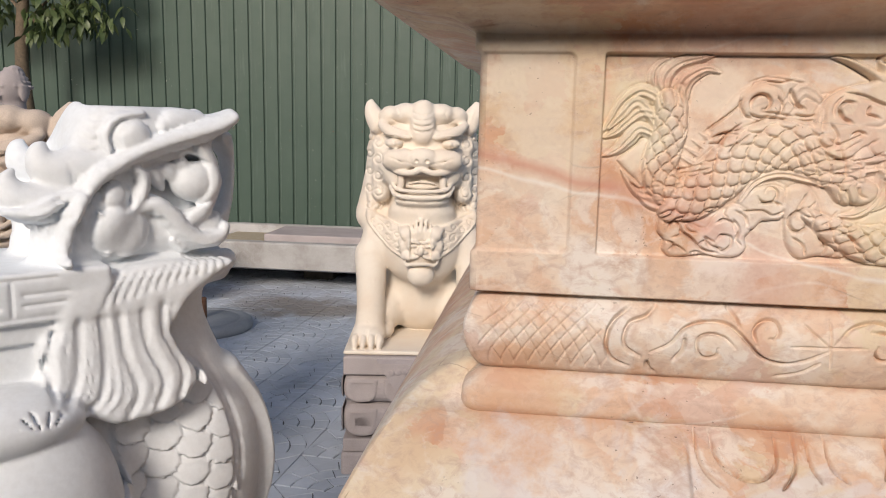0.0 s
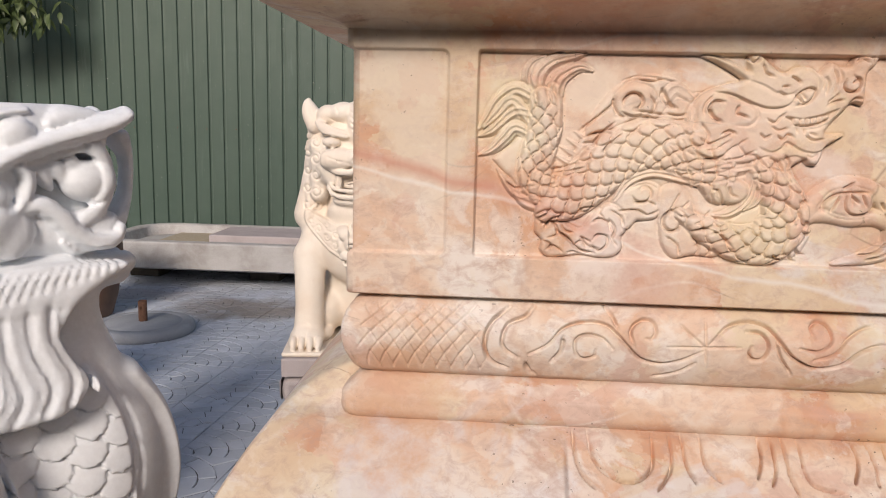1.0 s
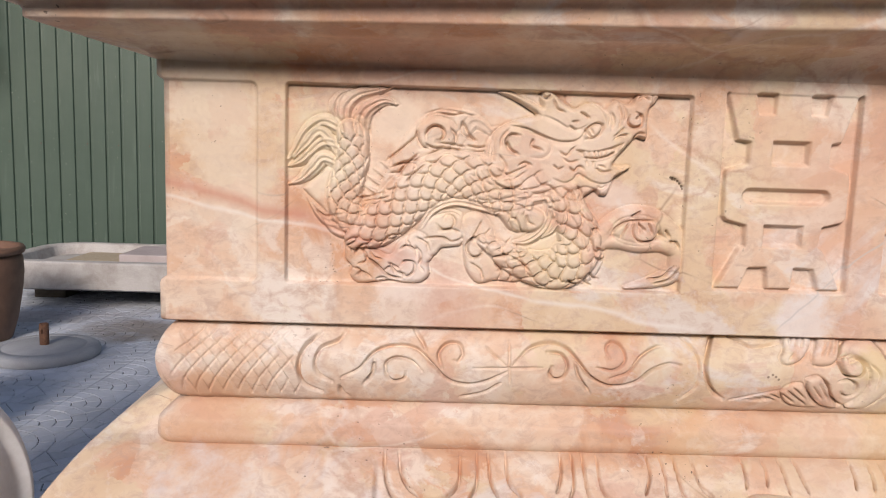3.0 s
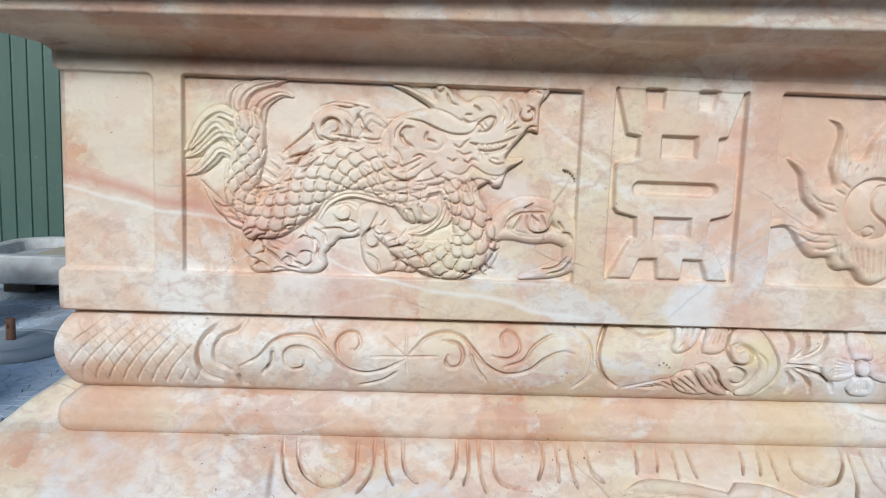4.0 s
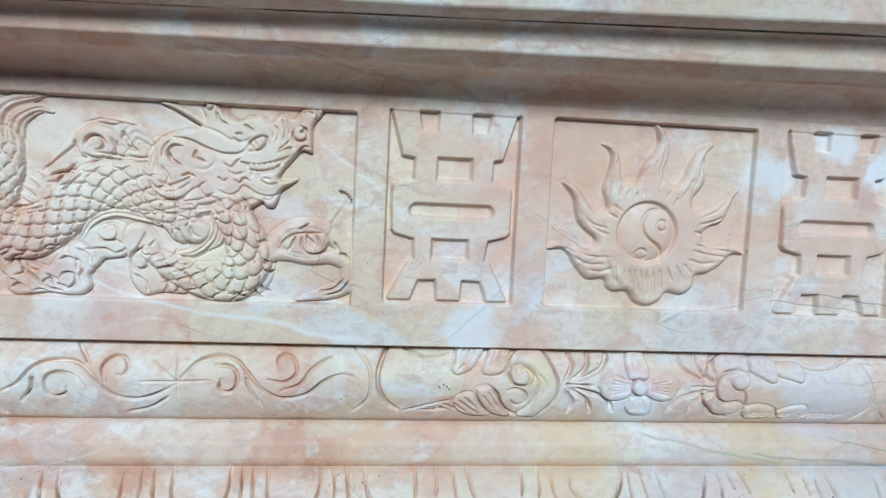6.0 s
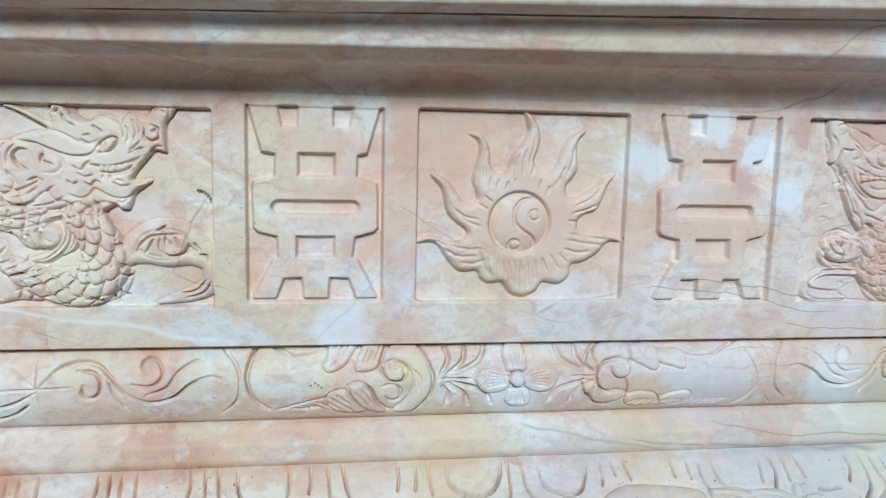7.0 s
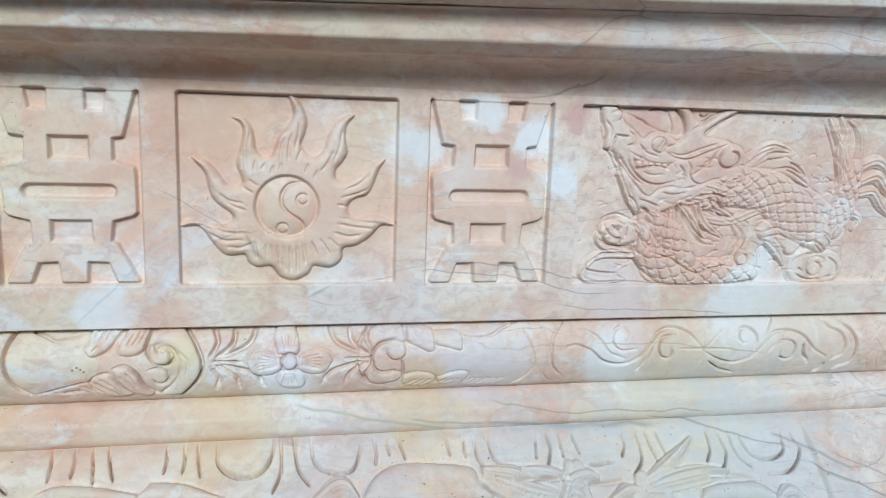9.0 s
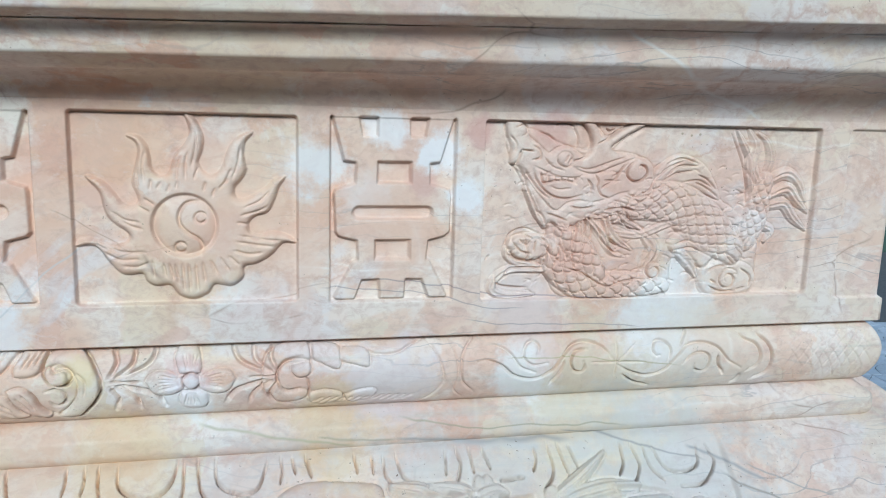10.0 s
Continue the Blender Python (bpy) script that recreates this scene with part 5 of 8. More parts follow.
    for q, a, b in (([(27.5, 52.7), (31, 57.9), (40.6, 59.9), (48.9, 56.2)], 1, 1.4), ([(27.9, 43.3), (23.8, 50.6), (27.6, 61), (40.3, 66.1), (54, 61.9)], 1, 1.2), ([(28, 42.3), (36.3, 38), (43.3, 38.9), (43.9, 47.3)], 1.2, 1.5), ([(38.1, 56.3), (42.1, 51), (46.2, 56.2)], 0.8, 1.1), ([(54.1, 60.8), (62.8, 51.3), (61.3, 38.7), (59, 30.2)], 1, 1.4), ([(22.5, 21.3), (27, 28.6), (42.1, 30), (58.5, 29.2)], 1.2, 1.8), ([(15.2, 27.8), (13.5, 18.3), (20.2, 12.9), (43.1, 9.8)], 1, 1.4), ([(8.3, 40.9), (5.3, 37.3)], 0.9, 1.2),):
        cut(g, q, a, b)
    for q, a, b in (([(18, 13), (32.2, 10.5), (46.4, 10.2)], 0.9, 1.3),):
        cut(g, q, a, b)
    g.H *= 0.92
    rough = np.random.RandomState(21)
    for k in range(150):
        x, z, a = rough.uniform(20, 275), rough.uniform(8, 125), rough.uniform(-0.5, 0.7)
        cut(g, [(x, z), (x + 4 * math.cos(a), z + 4 * math.sin(a) + 0.8), (x + 8 * math.cos(a), z + 8 * math.sin(a))], 0.7, rough.uniform(0.2, 0.55))
    return g.H


def flaming_disc(x0, x1, z0, z1, seed):
    f = sunk_field(x0, x1, z0, z1, step=0.7, depth=7.4)
    g = Relief(f.o[0] + f.ox / 1000, x1, f.o[1] + f.oz / 1000, z1, 0.7)
    c = (85.7, 66)
    outline = [(85.8, 159.6), (95.8, 152.3), (101.7, 138.9), (100.4, 127.4), (97.2, 118.1), (100.4, 111.7), (106.4, 107.7), (112.4, 109.7), (117, 117.2), (120.1, 126.6), (124.7, 135), (132.5, 141.7), (141.3, 143.4), (134.9, 134.9), (133.6, 123.7), (135.2, 112.1), (131.5, 104.5), (126, 97.8), (126.1, 90.2), (132.2, 87.5), (142.5, 92.4), (151.9, 98.3), (158.5, 105.1), (167.5, 107.1), (162.4, 98.5), (157.9, 86.5), (152.3, 76.8), (142.8, 73.8), (137.2, 68.4), (137.3, 60.7), (144, 56.9)]
    outline += [(155.5, 59.9), (167.2, 57.5), (176.1, 50.2), (164.9, 50.2), (155.4, 40.4), (143.4, 33), (132.9, 30.5), (131.6, 20.7), (122.1, 13.9), (108.2, 15.4), (103.1, 8.1), (91.3, 2.8), (79.5, 6.4), (72.6, 15.2), (61.1, 14.8), (54.2, 18.7), (50.6, 25.4), (36.1, 25), (25.5, 35.5), (18.6, 45.8), (12, 49.6), (-0.3, 48.6), (7.7, 55.1), (16.5, 54.3), (27.5, 50.6), (38.3, 52), (42, 56.7), (38.9, 61.4), (32.3, 66), (25.7, 72.9), (22.8, 82.1)]
    outline += [(20, 93.5), (10.2, 105.6), (21.9, 102.7), (30.5, 93.7), (37, 84.6), (43.7, 81.5), (49.5, 84.8), (48.7, 91.7), (45.3, 100.9), (48.5, 114.6), (50.9, 126), (48.8, 133.6), (41.8, 138.8), (51, 138.2), (57.6, 130.7), (59.7, 121.7), (61, 112.6), (66.3, 106.8), (73.1, 108.3), (76.7, 116.2), (79.5, 124.5), (85.8, 131.1), (90.8, 140.8), (89.4, 149.8)]
    g.lobe(outline, 6.4, 6.5, rim=0.5)
    for q in ([(92.2, 114.8), (95.8, 131.9), (94.9, 145.5)], [(87.1, 104.5), (87.6, 117.4), (89.9, 127.1)], [(80.3, 102.5), (81.2, 114.5), (84.9, 124.7)], [(94, 104.6), (97.2, 114)], [(55, 100.1), (54.3, 114.8), (56.2, 127.5)], [(59.5, 95.6), (60.5, 103.9)], [(49.6, 96.3), (50.7, 110.1)], [(65.3, 96.6), (68.5, 102.3)], [(123.6, 103.9), (128.6, 116.6), (130.7, 131.5)], [(118, 101.4), (123.5, 112.7)], [(113.4, 96.6), (121.7, 105.2)], [(133.2, 80.8), (145.5, 86.3), (155.8, 96.5)], [(130.5, 74.1), (144.7, 78.1), (152.2, 82.1)], [(128.8, 57.3), (146, 54), (163.4, 52.6)], [(126.9, 52), (143.2, 49.1), (157.7, 47.7)], [(124.1, 44.7), (136.6, 41.3), (148.1, 42.8)]):
        cut(g, q, 0.9, 0.9)
    for q in ([(29.8, 77.6), (39.5, 70.8), (51.1, 68.5)], [(33.3, 72.5), (43.9, 65.7), (52.9, 62.9)], [(27.5, 47.3), (39.1, 44), (54.5, 44)], [(23, 44), (34.5, 37.9), (50.8, 37.9)], [(15.1, 51.4), (25.7, 45.9)], [(36.2, 32.6), (48, 31.7), (57.1, 35.5)], [(50.4, 81.6), (58.4, 77)], [(54.9, 88.1), (62.1, 82.7)], [(110.6, 96.6), (107.9, 89.9)], [(103.2, 102), (100.9, 95)], [(127.7, 68.4), (136.3, 66.5)], [(68.1, 34.5), (69.9, 23)], [(72.7, 34.5), (75.9, 20)], [(77.3, 34.5), (80.5, 16.1)], [(82.9, 34.5), (84.2, 11.2)], [(88, 34.5), (88.9, 10.2)], [(93.6, 34.5), (95, 11.1)], [(99.2, 35.5), (101.1, 17.9)], [(105.3, 37.4), (111, 24.7)]):
        cut(g, q, 0.9, 0.9)
    for q in ([(112.8, 39.3), (120.5, 27.6)], [(59, 37.4), (61.1, 23)], [(120.4, 40.3), (128.1, 32.5)], [(79.8, 96.9), (81.2, 102.5)], [(73, 94), (74.9, 99.6)]):
        cut(g, q, 0.9, 0.9)
    d = np.hypot(g.X - c[0], g.Z - c[1])
    g.H = np.where(d < 27, 6.0 - 4.6 * np.clip((27 - d) / 2.6, 0, 1), g.H)
    g.disc(c[0], c[1], 24.6, 5.2, 1.2, flat=0.15)
    # the two halves of the disc
    cut(g, [(100.5, 86.1), (87.6, 84.5), (81.6, 75.9), (82, 67), (87.6, 60.4), (95.9, 54.7), (99.2, 49), (98.7, 41.3)], 1.4, 1.6)
    for q in ([(98.2, 72.3), (98.6, 72.3)], [(82, 47.5), (82.4, 47.5)]):
        cut_curl(g, *q[0], 4.4, 4.4, 1.0, 0, 1.0, 1.3)
    g.soften()
    n, m = g.H.shape
    h = laid(g.H, np.clip((f.Z - f.oz) / g.h, 0, 1) * (n - 1.01), np.clip((f.X - f.ox) / g.w, 0, 1) * (m - 1.01)) * np.clip(-f.edge / 1.2, 0, 1)
    return close_field(f, np.maximum(1.2 * h, -2.5), seed)


def longevity_sign(x0, x1, z0, z1, seed):
    """A stylised character left standing in its recess, with pierced squares and a slot."""
    f = sunk_field(x0, x1, z0, z1, corner=1.5, depth=8.0)
    cx, top = f.ox + (x1 - x0) * 500, f.oz + (z1 - z0) * 1000
    kx, kz = (x1 - x0) * 1000 / 2 / 107, (z1 - z0) * 1000 / 320
    half = ((0, -12), (104, -12), (104, 4), (84, 76), (66, 79), (66, 112), (97, 122), (101, 130), (101, 198), (94, 206), (64, 214), (62, 246), (69, 250), (101, 312), (100, 318), (62, 318), (50, 284), (24, 283), (22, 318), (0, 318))
    wob = random.Random(seed)
    right = [(cx + kx * (a + wob.uniform(-2, 2)), top - kz * b) for a, b in half]
    left = [(cx - kx * (a + wob.uniform(-2, 2)), top - kz * b) for a, b in half[::-1]]
    g = Relief(f.o[0], f.o[0] + f.w / 1000, f.o[1], f.o[1] + f.h / 1000, 0.8)
    g.xs, g.zs, g.X, g.Z, g.H = f.xs, f.zs, f.X, f.Z, np.zeros_like(f.X)
    win, odd, d = g.inside(right + left, 4, False)
    g.H[win] = np.where(odd, 6.6 * np.clip(d / 2.0, 0, 1) ** 0.6, 0)
    for s in (1, -1):
        g.sink([(cx + s * kx * a, top - kz * b) for a, b in ((27, -14), (28, 33), (53, 33), (62, -14))], 5.6)
    for w0, w1, t0, t1 in ((-27, 30, 76, 112), (-30, 30, 212, 246)):
        g.sink([(cx + kx * w0, top - kz * t0), (cx + kx * w1, top - kz * t0), (cx + kx * w1, top - kz * t1), (cx + kx * w0, top - kz * t1)], 6.4, edge=1.3)
    g.sink([(cx + kx * (q * 58 + 11 * math.cos(radians(a))), top - kz * (164 - 11 * math.sin(radians(a)))) for q, r in ((1, range(-90, 91, 30)), (-1, range(90, 271, 30))) for a in r], 6.4, edge=1.3)
    f.H = np.maximum(f.floor, np.where(f.edge < 0.6, np.minimum(f.floor + g.H, 0), f.floor))
    keep = f.H.copy()
    f.roughen(0.14, 10, seed)
    fade = np.clip((2.5 - f.edge) / 2.5, 0, 1)
    f.H = keep * (1 - fade) + f.H * fade
    return f


# ---- the rounded band under the panels ----
BAND = np.array([(1.1415, -0.014), (1.146, -0.007), (1.156, -0.001), (1.168, 0.003), (1.182, 0.0035), (1.195, -0.001), (1.203, -0.007), (1.2085, -0.014)])
MID = 0.5665


def along(table):
    """The field of a moulding: outward place, height and normal at each height."""
    t = spline(table, 6)

    def base(z):
        out = np.interp(z, t[:, 0], t[:, 1])
        slope = np.interp(z, t[:, 0], np.gradient(t[:, 1], t[:, 0]))
        ln = np.sqrt(1 + slope ** 2)
        return out, z, 1 / ln, -slope / ln
    return base


def carved_band():
    g = Relief(-0.094, 1.244, 1.1455, 1.2085, 0.72)
    g.zs = np.linspace(-4.0, g.h, int((g.h + 4) / 0.72) + 2)
    g.X, g.Z = np.meshgrid(g.xs, g.zs)
    g.H = np.zeros_like(g.X)
    mid = (MID + 0.094) * 1000
    wide = g.w

    def both(pts, w, d, weak=0.75):
        cut(g, pts, 1.2 * w, 1.2 * d)
        cut(g, [(2 * mid - q[0], *q[1:]) for q in pts], 1.2 * w, 1.2 * d * weak)

    # diamond hatching at both ends
    for k in range(14):
        x = -40 + 11.6 * k
        for mirror in (False, True):
            for line in ([(x + 46, 57), (x + 26, 38), (x + 10, 18), (x + 2, 3)], [(x - 12, 55), (x + 8, 36), (x + 20, 18), (x + 27, 2)]):
                line = [q for q in line if 4 < q[0] < 112 - 0.05 * (q[1] - 30) ** 2 * 0.2]
                if len(line) > 1:
                    cut(g, [((wide - q[0]) if mirror else q[0], q[1]) for q in line], 0.75, 0.35 if mirror else 0.55, fade=0.05)
    # scrolls
    for p, w, d in (([(124.1, 56), (112, 46.4), (106.2, 34.6), (106.1, 20.6), (111.9, 11.3), (124, 5.9)], 1.6, 2.6), ([(143.2, 56.6), (135.6, 49.4), (123.1, 43.5), (118.7, 30.3), (122.2, 21.9), (132, 16.5)], 1.5, 2.0), ([(137.9, 11.9), (140.1, 4.9), (145.5, 1.7)], 1.8, 2.0), ([(140.1, 20.5), (154.5, 28.8), (165.6, 41.8), (181.3, 47.4), (199.4, 45.5), (213.2, 32.7), (224.8, 21.1), (240.9, 16.8), (256.9, 20.5), (273.7, 29.5)], 1.2, 2.0), ([(166.1, 35.3), (164.8, 24.4), (158.1, 14.3)], 1.6, 2.2), ([(204.2, 27.7), (195, 36), (183.7, 38.1), (176, 34.1), (175.7, 24.7), (180.7, 18.6), (189.7, 20.3), (191.5, 26.5)], 1.2, 1.9)):
        both(p, w, d)
    for p, w, d in (([(220, 30.5), (217.5, 42.3), (224.2, 50), (233.3, 50.2), (236.6, 42.8), (233.6, 37), (229.5, 36.9)], 1.2, 1.9), ([(196.9, 60.4), (203.8, 51.3), (207.1, 44.3)], 1.4, 1.6), ([(236.5, 4.7), (254.8, 9.9), (267.5, 18.8)], 1.2, 1.8), ([(245.1, 31.2), (273.6, 31.9), (300.3, 33)], 0.8, 0.9), ([(273.9, 53.2), (274.5, 31.9), (275.9, 15.2)], 0.8, 0.9), ([(253.8, 49.4), (274.5, 31.4)], 0.7, 0.7), ([(277.2, 34.4), (290.6, 48), (306.6, 52.7), (320.6, 48.8), (330.3, 38.1), (340.2, 26.4), (356.9, 18.6), (375.6, 22.4), (389.1, 33.4), (403, 39.1), (412.5, 37.9)], 1.3, 2.1)):
        both(p, w, d)
    for p, w, d in (([(304.5, 45.5), (316.2, 44), (321.1, 35.5), (318.2, 25.8), (310.9, 23.7), (307, 28), (308.6, 34.2)], 1.3, 2.1), ([(327.1, 38), (330.8, 26.2), (340.8, 11.9)], 1.2, 1.6), ([(344.5, 34.2), (358.6, 32.6), (367.6, 40.5), (364.8, 51), (357.6, 54.6), (352.2, 49.7), (354.9, 42.1)], 1.1, 1.6), ([(355.7, 25.3), (370.4, 31), (379.2, 42.8), (390.6, 50.7), (399.9, 52.9)], 1.1, 1.5), ([(411.1, 62.8), (423.7, 50.2), (427.8, 35.8), (425.5, 18.8), (414.3, 7.8)], 1.2, 1.2)):
        both(p, w, d)
    # leafy cartouche in the middle: deep on one half, shallower on the other
    for q, a, b in (([(497.1, 61.9), (500.4, 66.1), (516.2, 67.1), (523.5, 65.4), (521.1, 57.8), (516, 51.3), (511.3, 45.6), (504.4, 42), (497.6, 40.8), (493.2, 45.8), (496, 50), (497.5, 55.7)], 3.6, 4), ([(520.4, 41.5), (519.6, 46.8), (524.3, 56.3), (529.8, 63.3), (539, 66.4), (548.2, 65.7), (544.5, 58.1), (541.6, 49.5), (537.9, 43.8), (531.9, 41.1), (525, 40.8)], 4, 4), ([(495.8, 18.6), (501.8, 24.2), (511, 26.3), (516.4, 20.2), (522.7, 12.6), (530.1, 6.9), (515.2, 5.1), (501.5, 9.6)], 3.2, 4), ([(514.7, 30), (522.6, 32.7), (529.4, 29.5), (534, 23.5), (538.5, 13.5), (546.4, 6.3), (536.1, 5.7), (525.9, 10.6), (518.2, 20.2)], 3.6, 4), ([(566.7, 64.2), (573.7, 59.2), (580.7, 47.3), (584, 34.9), (582.6, 22.6), (576, 13), (567.5, 4.9), (552.4, 5.5), (559.5, 12.6), (566.6, 23.2), (567.6, 35.5), (562.9, 45.4), (552.7, 50.1), (543.5, 47.5), (544.5, 57.1), (550.1, 63.7)], 3.4, 6), ([(542.5, 42.7), (546.2, 47.9), (550.8, 42.9), (557.3, 44.6), (560.6, 40.1), (558.2, 34.3), (551.7, 33.1), (546.1, 34.8)], 4.6, 4),):
        g.lobe(q, a, b, rim=1.8)
    for q, a, b in (([(740.6, 42.2), (755.7, 44.2), (757.5, 36.5), (752.2, 31.6), (744.5, 32.4), (740.2, 38.1)], 3.4, 4), ([(758.1, 58.8), (771.3, 59), (783.2, 55.1), (784, 40.8), (778.5, 37.4), (766.9, 42.9), (758.1, 47.7)], 3, 4), ([(783.7, 55.1), (797.1, 55.7), (807.6, 52.3), (809.6, 44.1), (807.4, 38), (795.3, 40.9), (784.3, 44.4)], 2.6, 4), ([(755.4, 15.1), (768.1, 18.2), (781.7, 15.1), (786.1, 9.8), (781.1, 4.8), (758.5, 4.6)], 2.2, 4), ([(786.5, 11.3), (796.7, 15.6), (810.6, 17.7), (815.6, 13.8), (810.2, 7.3), (792.1, 4.3)], 2, 4), ([(716.5, 40.4), (720.1, 52.9), (728.3, 59.2), (743.3, 61.3), (756, 58.9), (757.6, 46.7), (747.4, 48), (735.4, 45.4), (728.6, 38.5), (727.9, 29.9), (731.3, 21.1), (738.5, 17.8), (750.1, 19.4), (755.4, 15.1), (749, 9.1), (735.4, 7.6), (722.5, 12.2), (716.1, 22.7)], 2.6, 6),):
        g.lobe(q, a, b, rim=1.2)
    for q, a, b in (([(448.3, 67.5), (440.2, 60.2), (435.4, 49.6), (433.2, 37.8), (435.4, 25.8), (441.3, 16), (450.4, 9.3)], 2, 2.8), ([(450.1, 67), (454.3, 60.8), (463, 57.7), (471.8, 53.6), (482.2, 54.7), (498, 57.6)], 1.4, 2.2), ([(511.6, 61.9), (505.6, 53.5)], 0.8, 1.1), ([(507.1, 62.1), (501.5, 54.6)], 0.8, 1.1), ([(517.1, 63.2), (510.5, 52.9)], 0.8, 1.1), ([(504.6, 48.7), (499.5, 44.1)], 0.8, 1.1), ([(533, 57.5), (526, 47.6)], 0.8, 1.2), ([(537.6, 58.3), (530.6, 47.9)], 0.8, 1.2),):
        cut(g, q, a, b)
    for q, a, b in (([(542.7, 60.1), (535.6, 48.7)], 0.8, 1.2), ([(566.7, 64.2), (576, 56.2), (582.1, 44.8), (585.4, 34.9), (583.6, 22.6), (576.9, 12.9), (568.9, 4.8)], 1.7, 2.6), ([(549.9, 42.9), (552.7, 47.2), (559.2, 46.5), (563.4, 40.5), (560.1, 33.8), (553.5, 32.5), (547.5, 34.2), (542.5, 40.7), (541.2, 48.5), (545.4, 57.1), (554.7, 61.7)], 1.4, 2.2), ([(545.5, 19.1), (548.8, 15.5), (554.8, 15.8), (558.1, 20.1), (557.2, 26), (550.3, 29.7), (542.4, 28.1)], 1.3, 2), ([(528.5, 29.5), (534, 24.5), (537.1, 16.5), (543.1, 9.4), (551, 5.6)], 1.5, 2.2), ([(499.5, 20.9), (510.8, 13.1), (518.5, 7.9)], 0.8, 1.2), ([(504.5, 23.1), (516.3, 13.9)], 0.8, 1.2), ([(497.1, 17.1), (507.5, 10.3)], 0.8, 1.1),):
        cut(g, q, a, b)
    for q, a, b in (([(520.1, 25), (529.7, 13.8)], 0.8, 1.1), ([(524.8, 27.7), (535.2, 13.1)], 0.8, 1.1), ([(456.2, 8.6), (469.8, 12.4), (488, 17.5), (495.3, 19.1)], 1, 1.4), ([(468.8, 9.5), (484.2, 8.4)], 0.8, 1.1), ([(475.2, 11.7), (488.8, 9.2)], 0.8, 1.1), ([(481.1, 13.4), (494.2, 8.9)], 0.8, 1.1), ([(488, 15.5), (498.8, 10.2)], 0.8, 1.1), ([(566.7, 42.8), (573.7, 35.3), (572.2, 23)], 0.9, 0.9),):
        cut(g, q, a, b)
    for q, a, b in (([(749.4, 48.5), (741.4, 47.2), (734.4, 44.9), (729.1, 38.5), (727.9, 29.9), (731.3, 22.1), (738.5, 18.8), (747.5, 21)], 1.5, 2), ([(755, 59.9), (757.4, 51.8), (756.9, 40.6)], 1, 1.3), ([(735.3, 8.1), (748, 9.7), (755.4, 15.1), (754.9, 27.4), (751.1, 31.6)], 1.2, 1.7), ([(715.6, 37.9), (717.3, 47.9), (722, 55.3), (733.3, 60.5)], 1.2, 1.4), ([(714.4, 28.9), (718.3, 17.5), (727.7, 8.4), (743.1, 4.2)], 1.2, 1.5), ([(806.6, 51.9), (813, 49.1), (826.1, 48.2), (836.5, 49.9), (845.6, 54.8), (860.5, 60.1)], 1.1, 1.5), ([(859.5, 60.1), (868.1, 51.1), (874.4, 37.9), (877, 24.7), (873.5, 14.3), (864.4, 5.1), (854.5, 1.3)], 1.1, 1), ([(881.9, 58.5), (888.3, 45.3), (890.3, 26.9), (887.7, 11.1), (896, 2.3)], 1, 0.8),):
        cut(g, q, a, b)
    for q, a, b in (([(757.4, 6.2), (761.9, 8.6), (768.4, 12)], 0.7, 0.8), ([(764, 6), (768.6, 8.4), (775.1, 11.8)], 0.7, 0.8), ([(770.8, 5.7), (775.3, 8.1), (781.8, 11.5)], 0.7, 0.8), ([(777.5, 5.4), (782, 7.9), (788.6, 11.2)], 0.7, 0.8), ([(784.2, 5.2), (788.8, 7.6), (795.4, 11)], 0.7, 0.8), ([(791, 4.9), (795.6, 7.3), (802.2, 10.7)], 0.7, 0.8), ([(797.8, 4.6), (802.4, 7.1), (809, 10.4)], 0.7, 0.8), ([(804.6, 4.4), (809.2, 6.8), (815.8, 10.2)], 0.7, 0.8),):
        cut(g, q, a, b)
    for q, a, b in (([(811.4, 4.1), (816, 6.5), (822.7, 9.9)], 0.7, 0.8), ([(818.3, 3.8), (822.9, 6.2), (829.5, 9.7)], 0.7, 0.8), ([(825.2, 3.5), (829.8, 6), (836.4, 9.4)], 0.7, 0.8), ([(832, 3.3), (836.7, 5.7), (843.3, 9.1)], 0.7, 0.8), ([(839, 3), (843.6, 5.4), (850.3, 8.9)], 0.7, 0.8),):
        cut(g, q, a, b)
    for p in ([(591.3, 36.6, 2.2), (597.9, 50, 4.8), (594.8, 61.2, 4)], [(593.9, 35.2, 1.8), (609.9, 47.9, 5.3), (612.4, 61.6, 4.4)], [(596.3, 35.2, 1.3), (622.3, 47.2, 5.3), (630.6, 62.1, 4.4)], [(592, 28.7, 2.2), (599, 18, 4.4), (596.3, 9, 3.5)], [(594.3, 30.7, 1.8), (610.6, 20.7, 4.8), (616.1, 9.4, 4)], [(596.6, 31.8, 1.3), (626.3, 22.6, 4.8), (636, 9.9, 4)]):
        both([q[:2] for q in p], 1.9, 2.1)
    both([(591.5, 33.6), (616.3, 33.2)], 1.2, 2.0)
    c = (657.1, 32.3)
    for p in ([(620.2, 33.3), (625.4, 40.9), (637.7, 41.2), (649.9, 34.1), (650.7, 26.7), (639.9, 20.9), (627.2, 22.6)], [(647.4, 39), (644, 52.7), (649.1, 60.7), (660.5, 61), (665, 51.8), (664.3, 39.4)], [(649.1, 23.1), (647.2, 13.1), (653.8, 7.3), (666.3, 7.5), (670.6, 13.6), (666.1, 23.5)]):
        g.lobe(p, 3.6, edge=5, rim=1.6)
    g.lobe([(2 * c[0] - q[0], q[1]) for q in [(620.2, 33.3), (625.4, 40.9), (637.7, 41.2), (649.9, 34.1), (650.7, 26.7), (639.9, 20.9), (627.2, 22.6)]], 3.4, edge=5, rim=0.9)
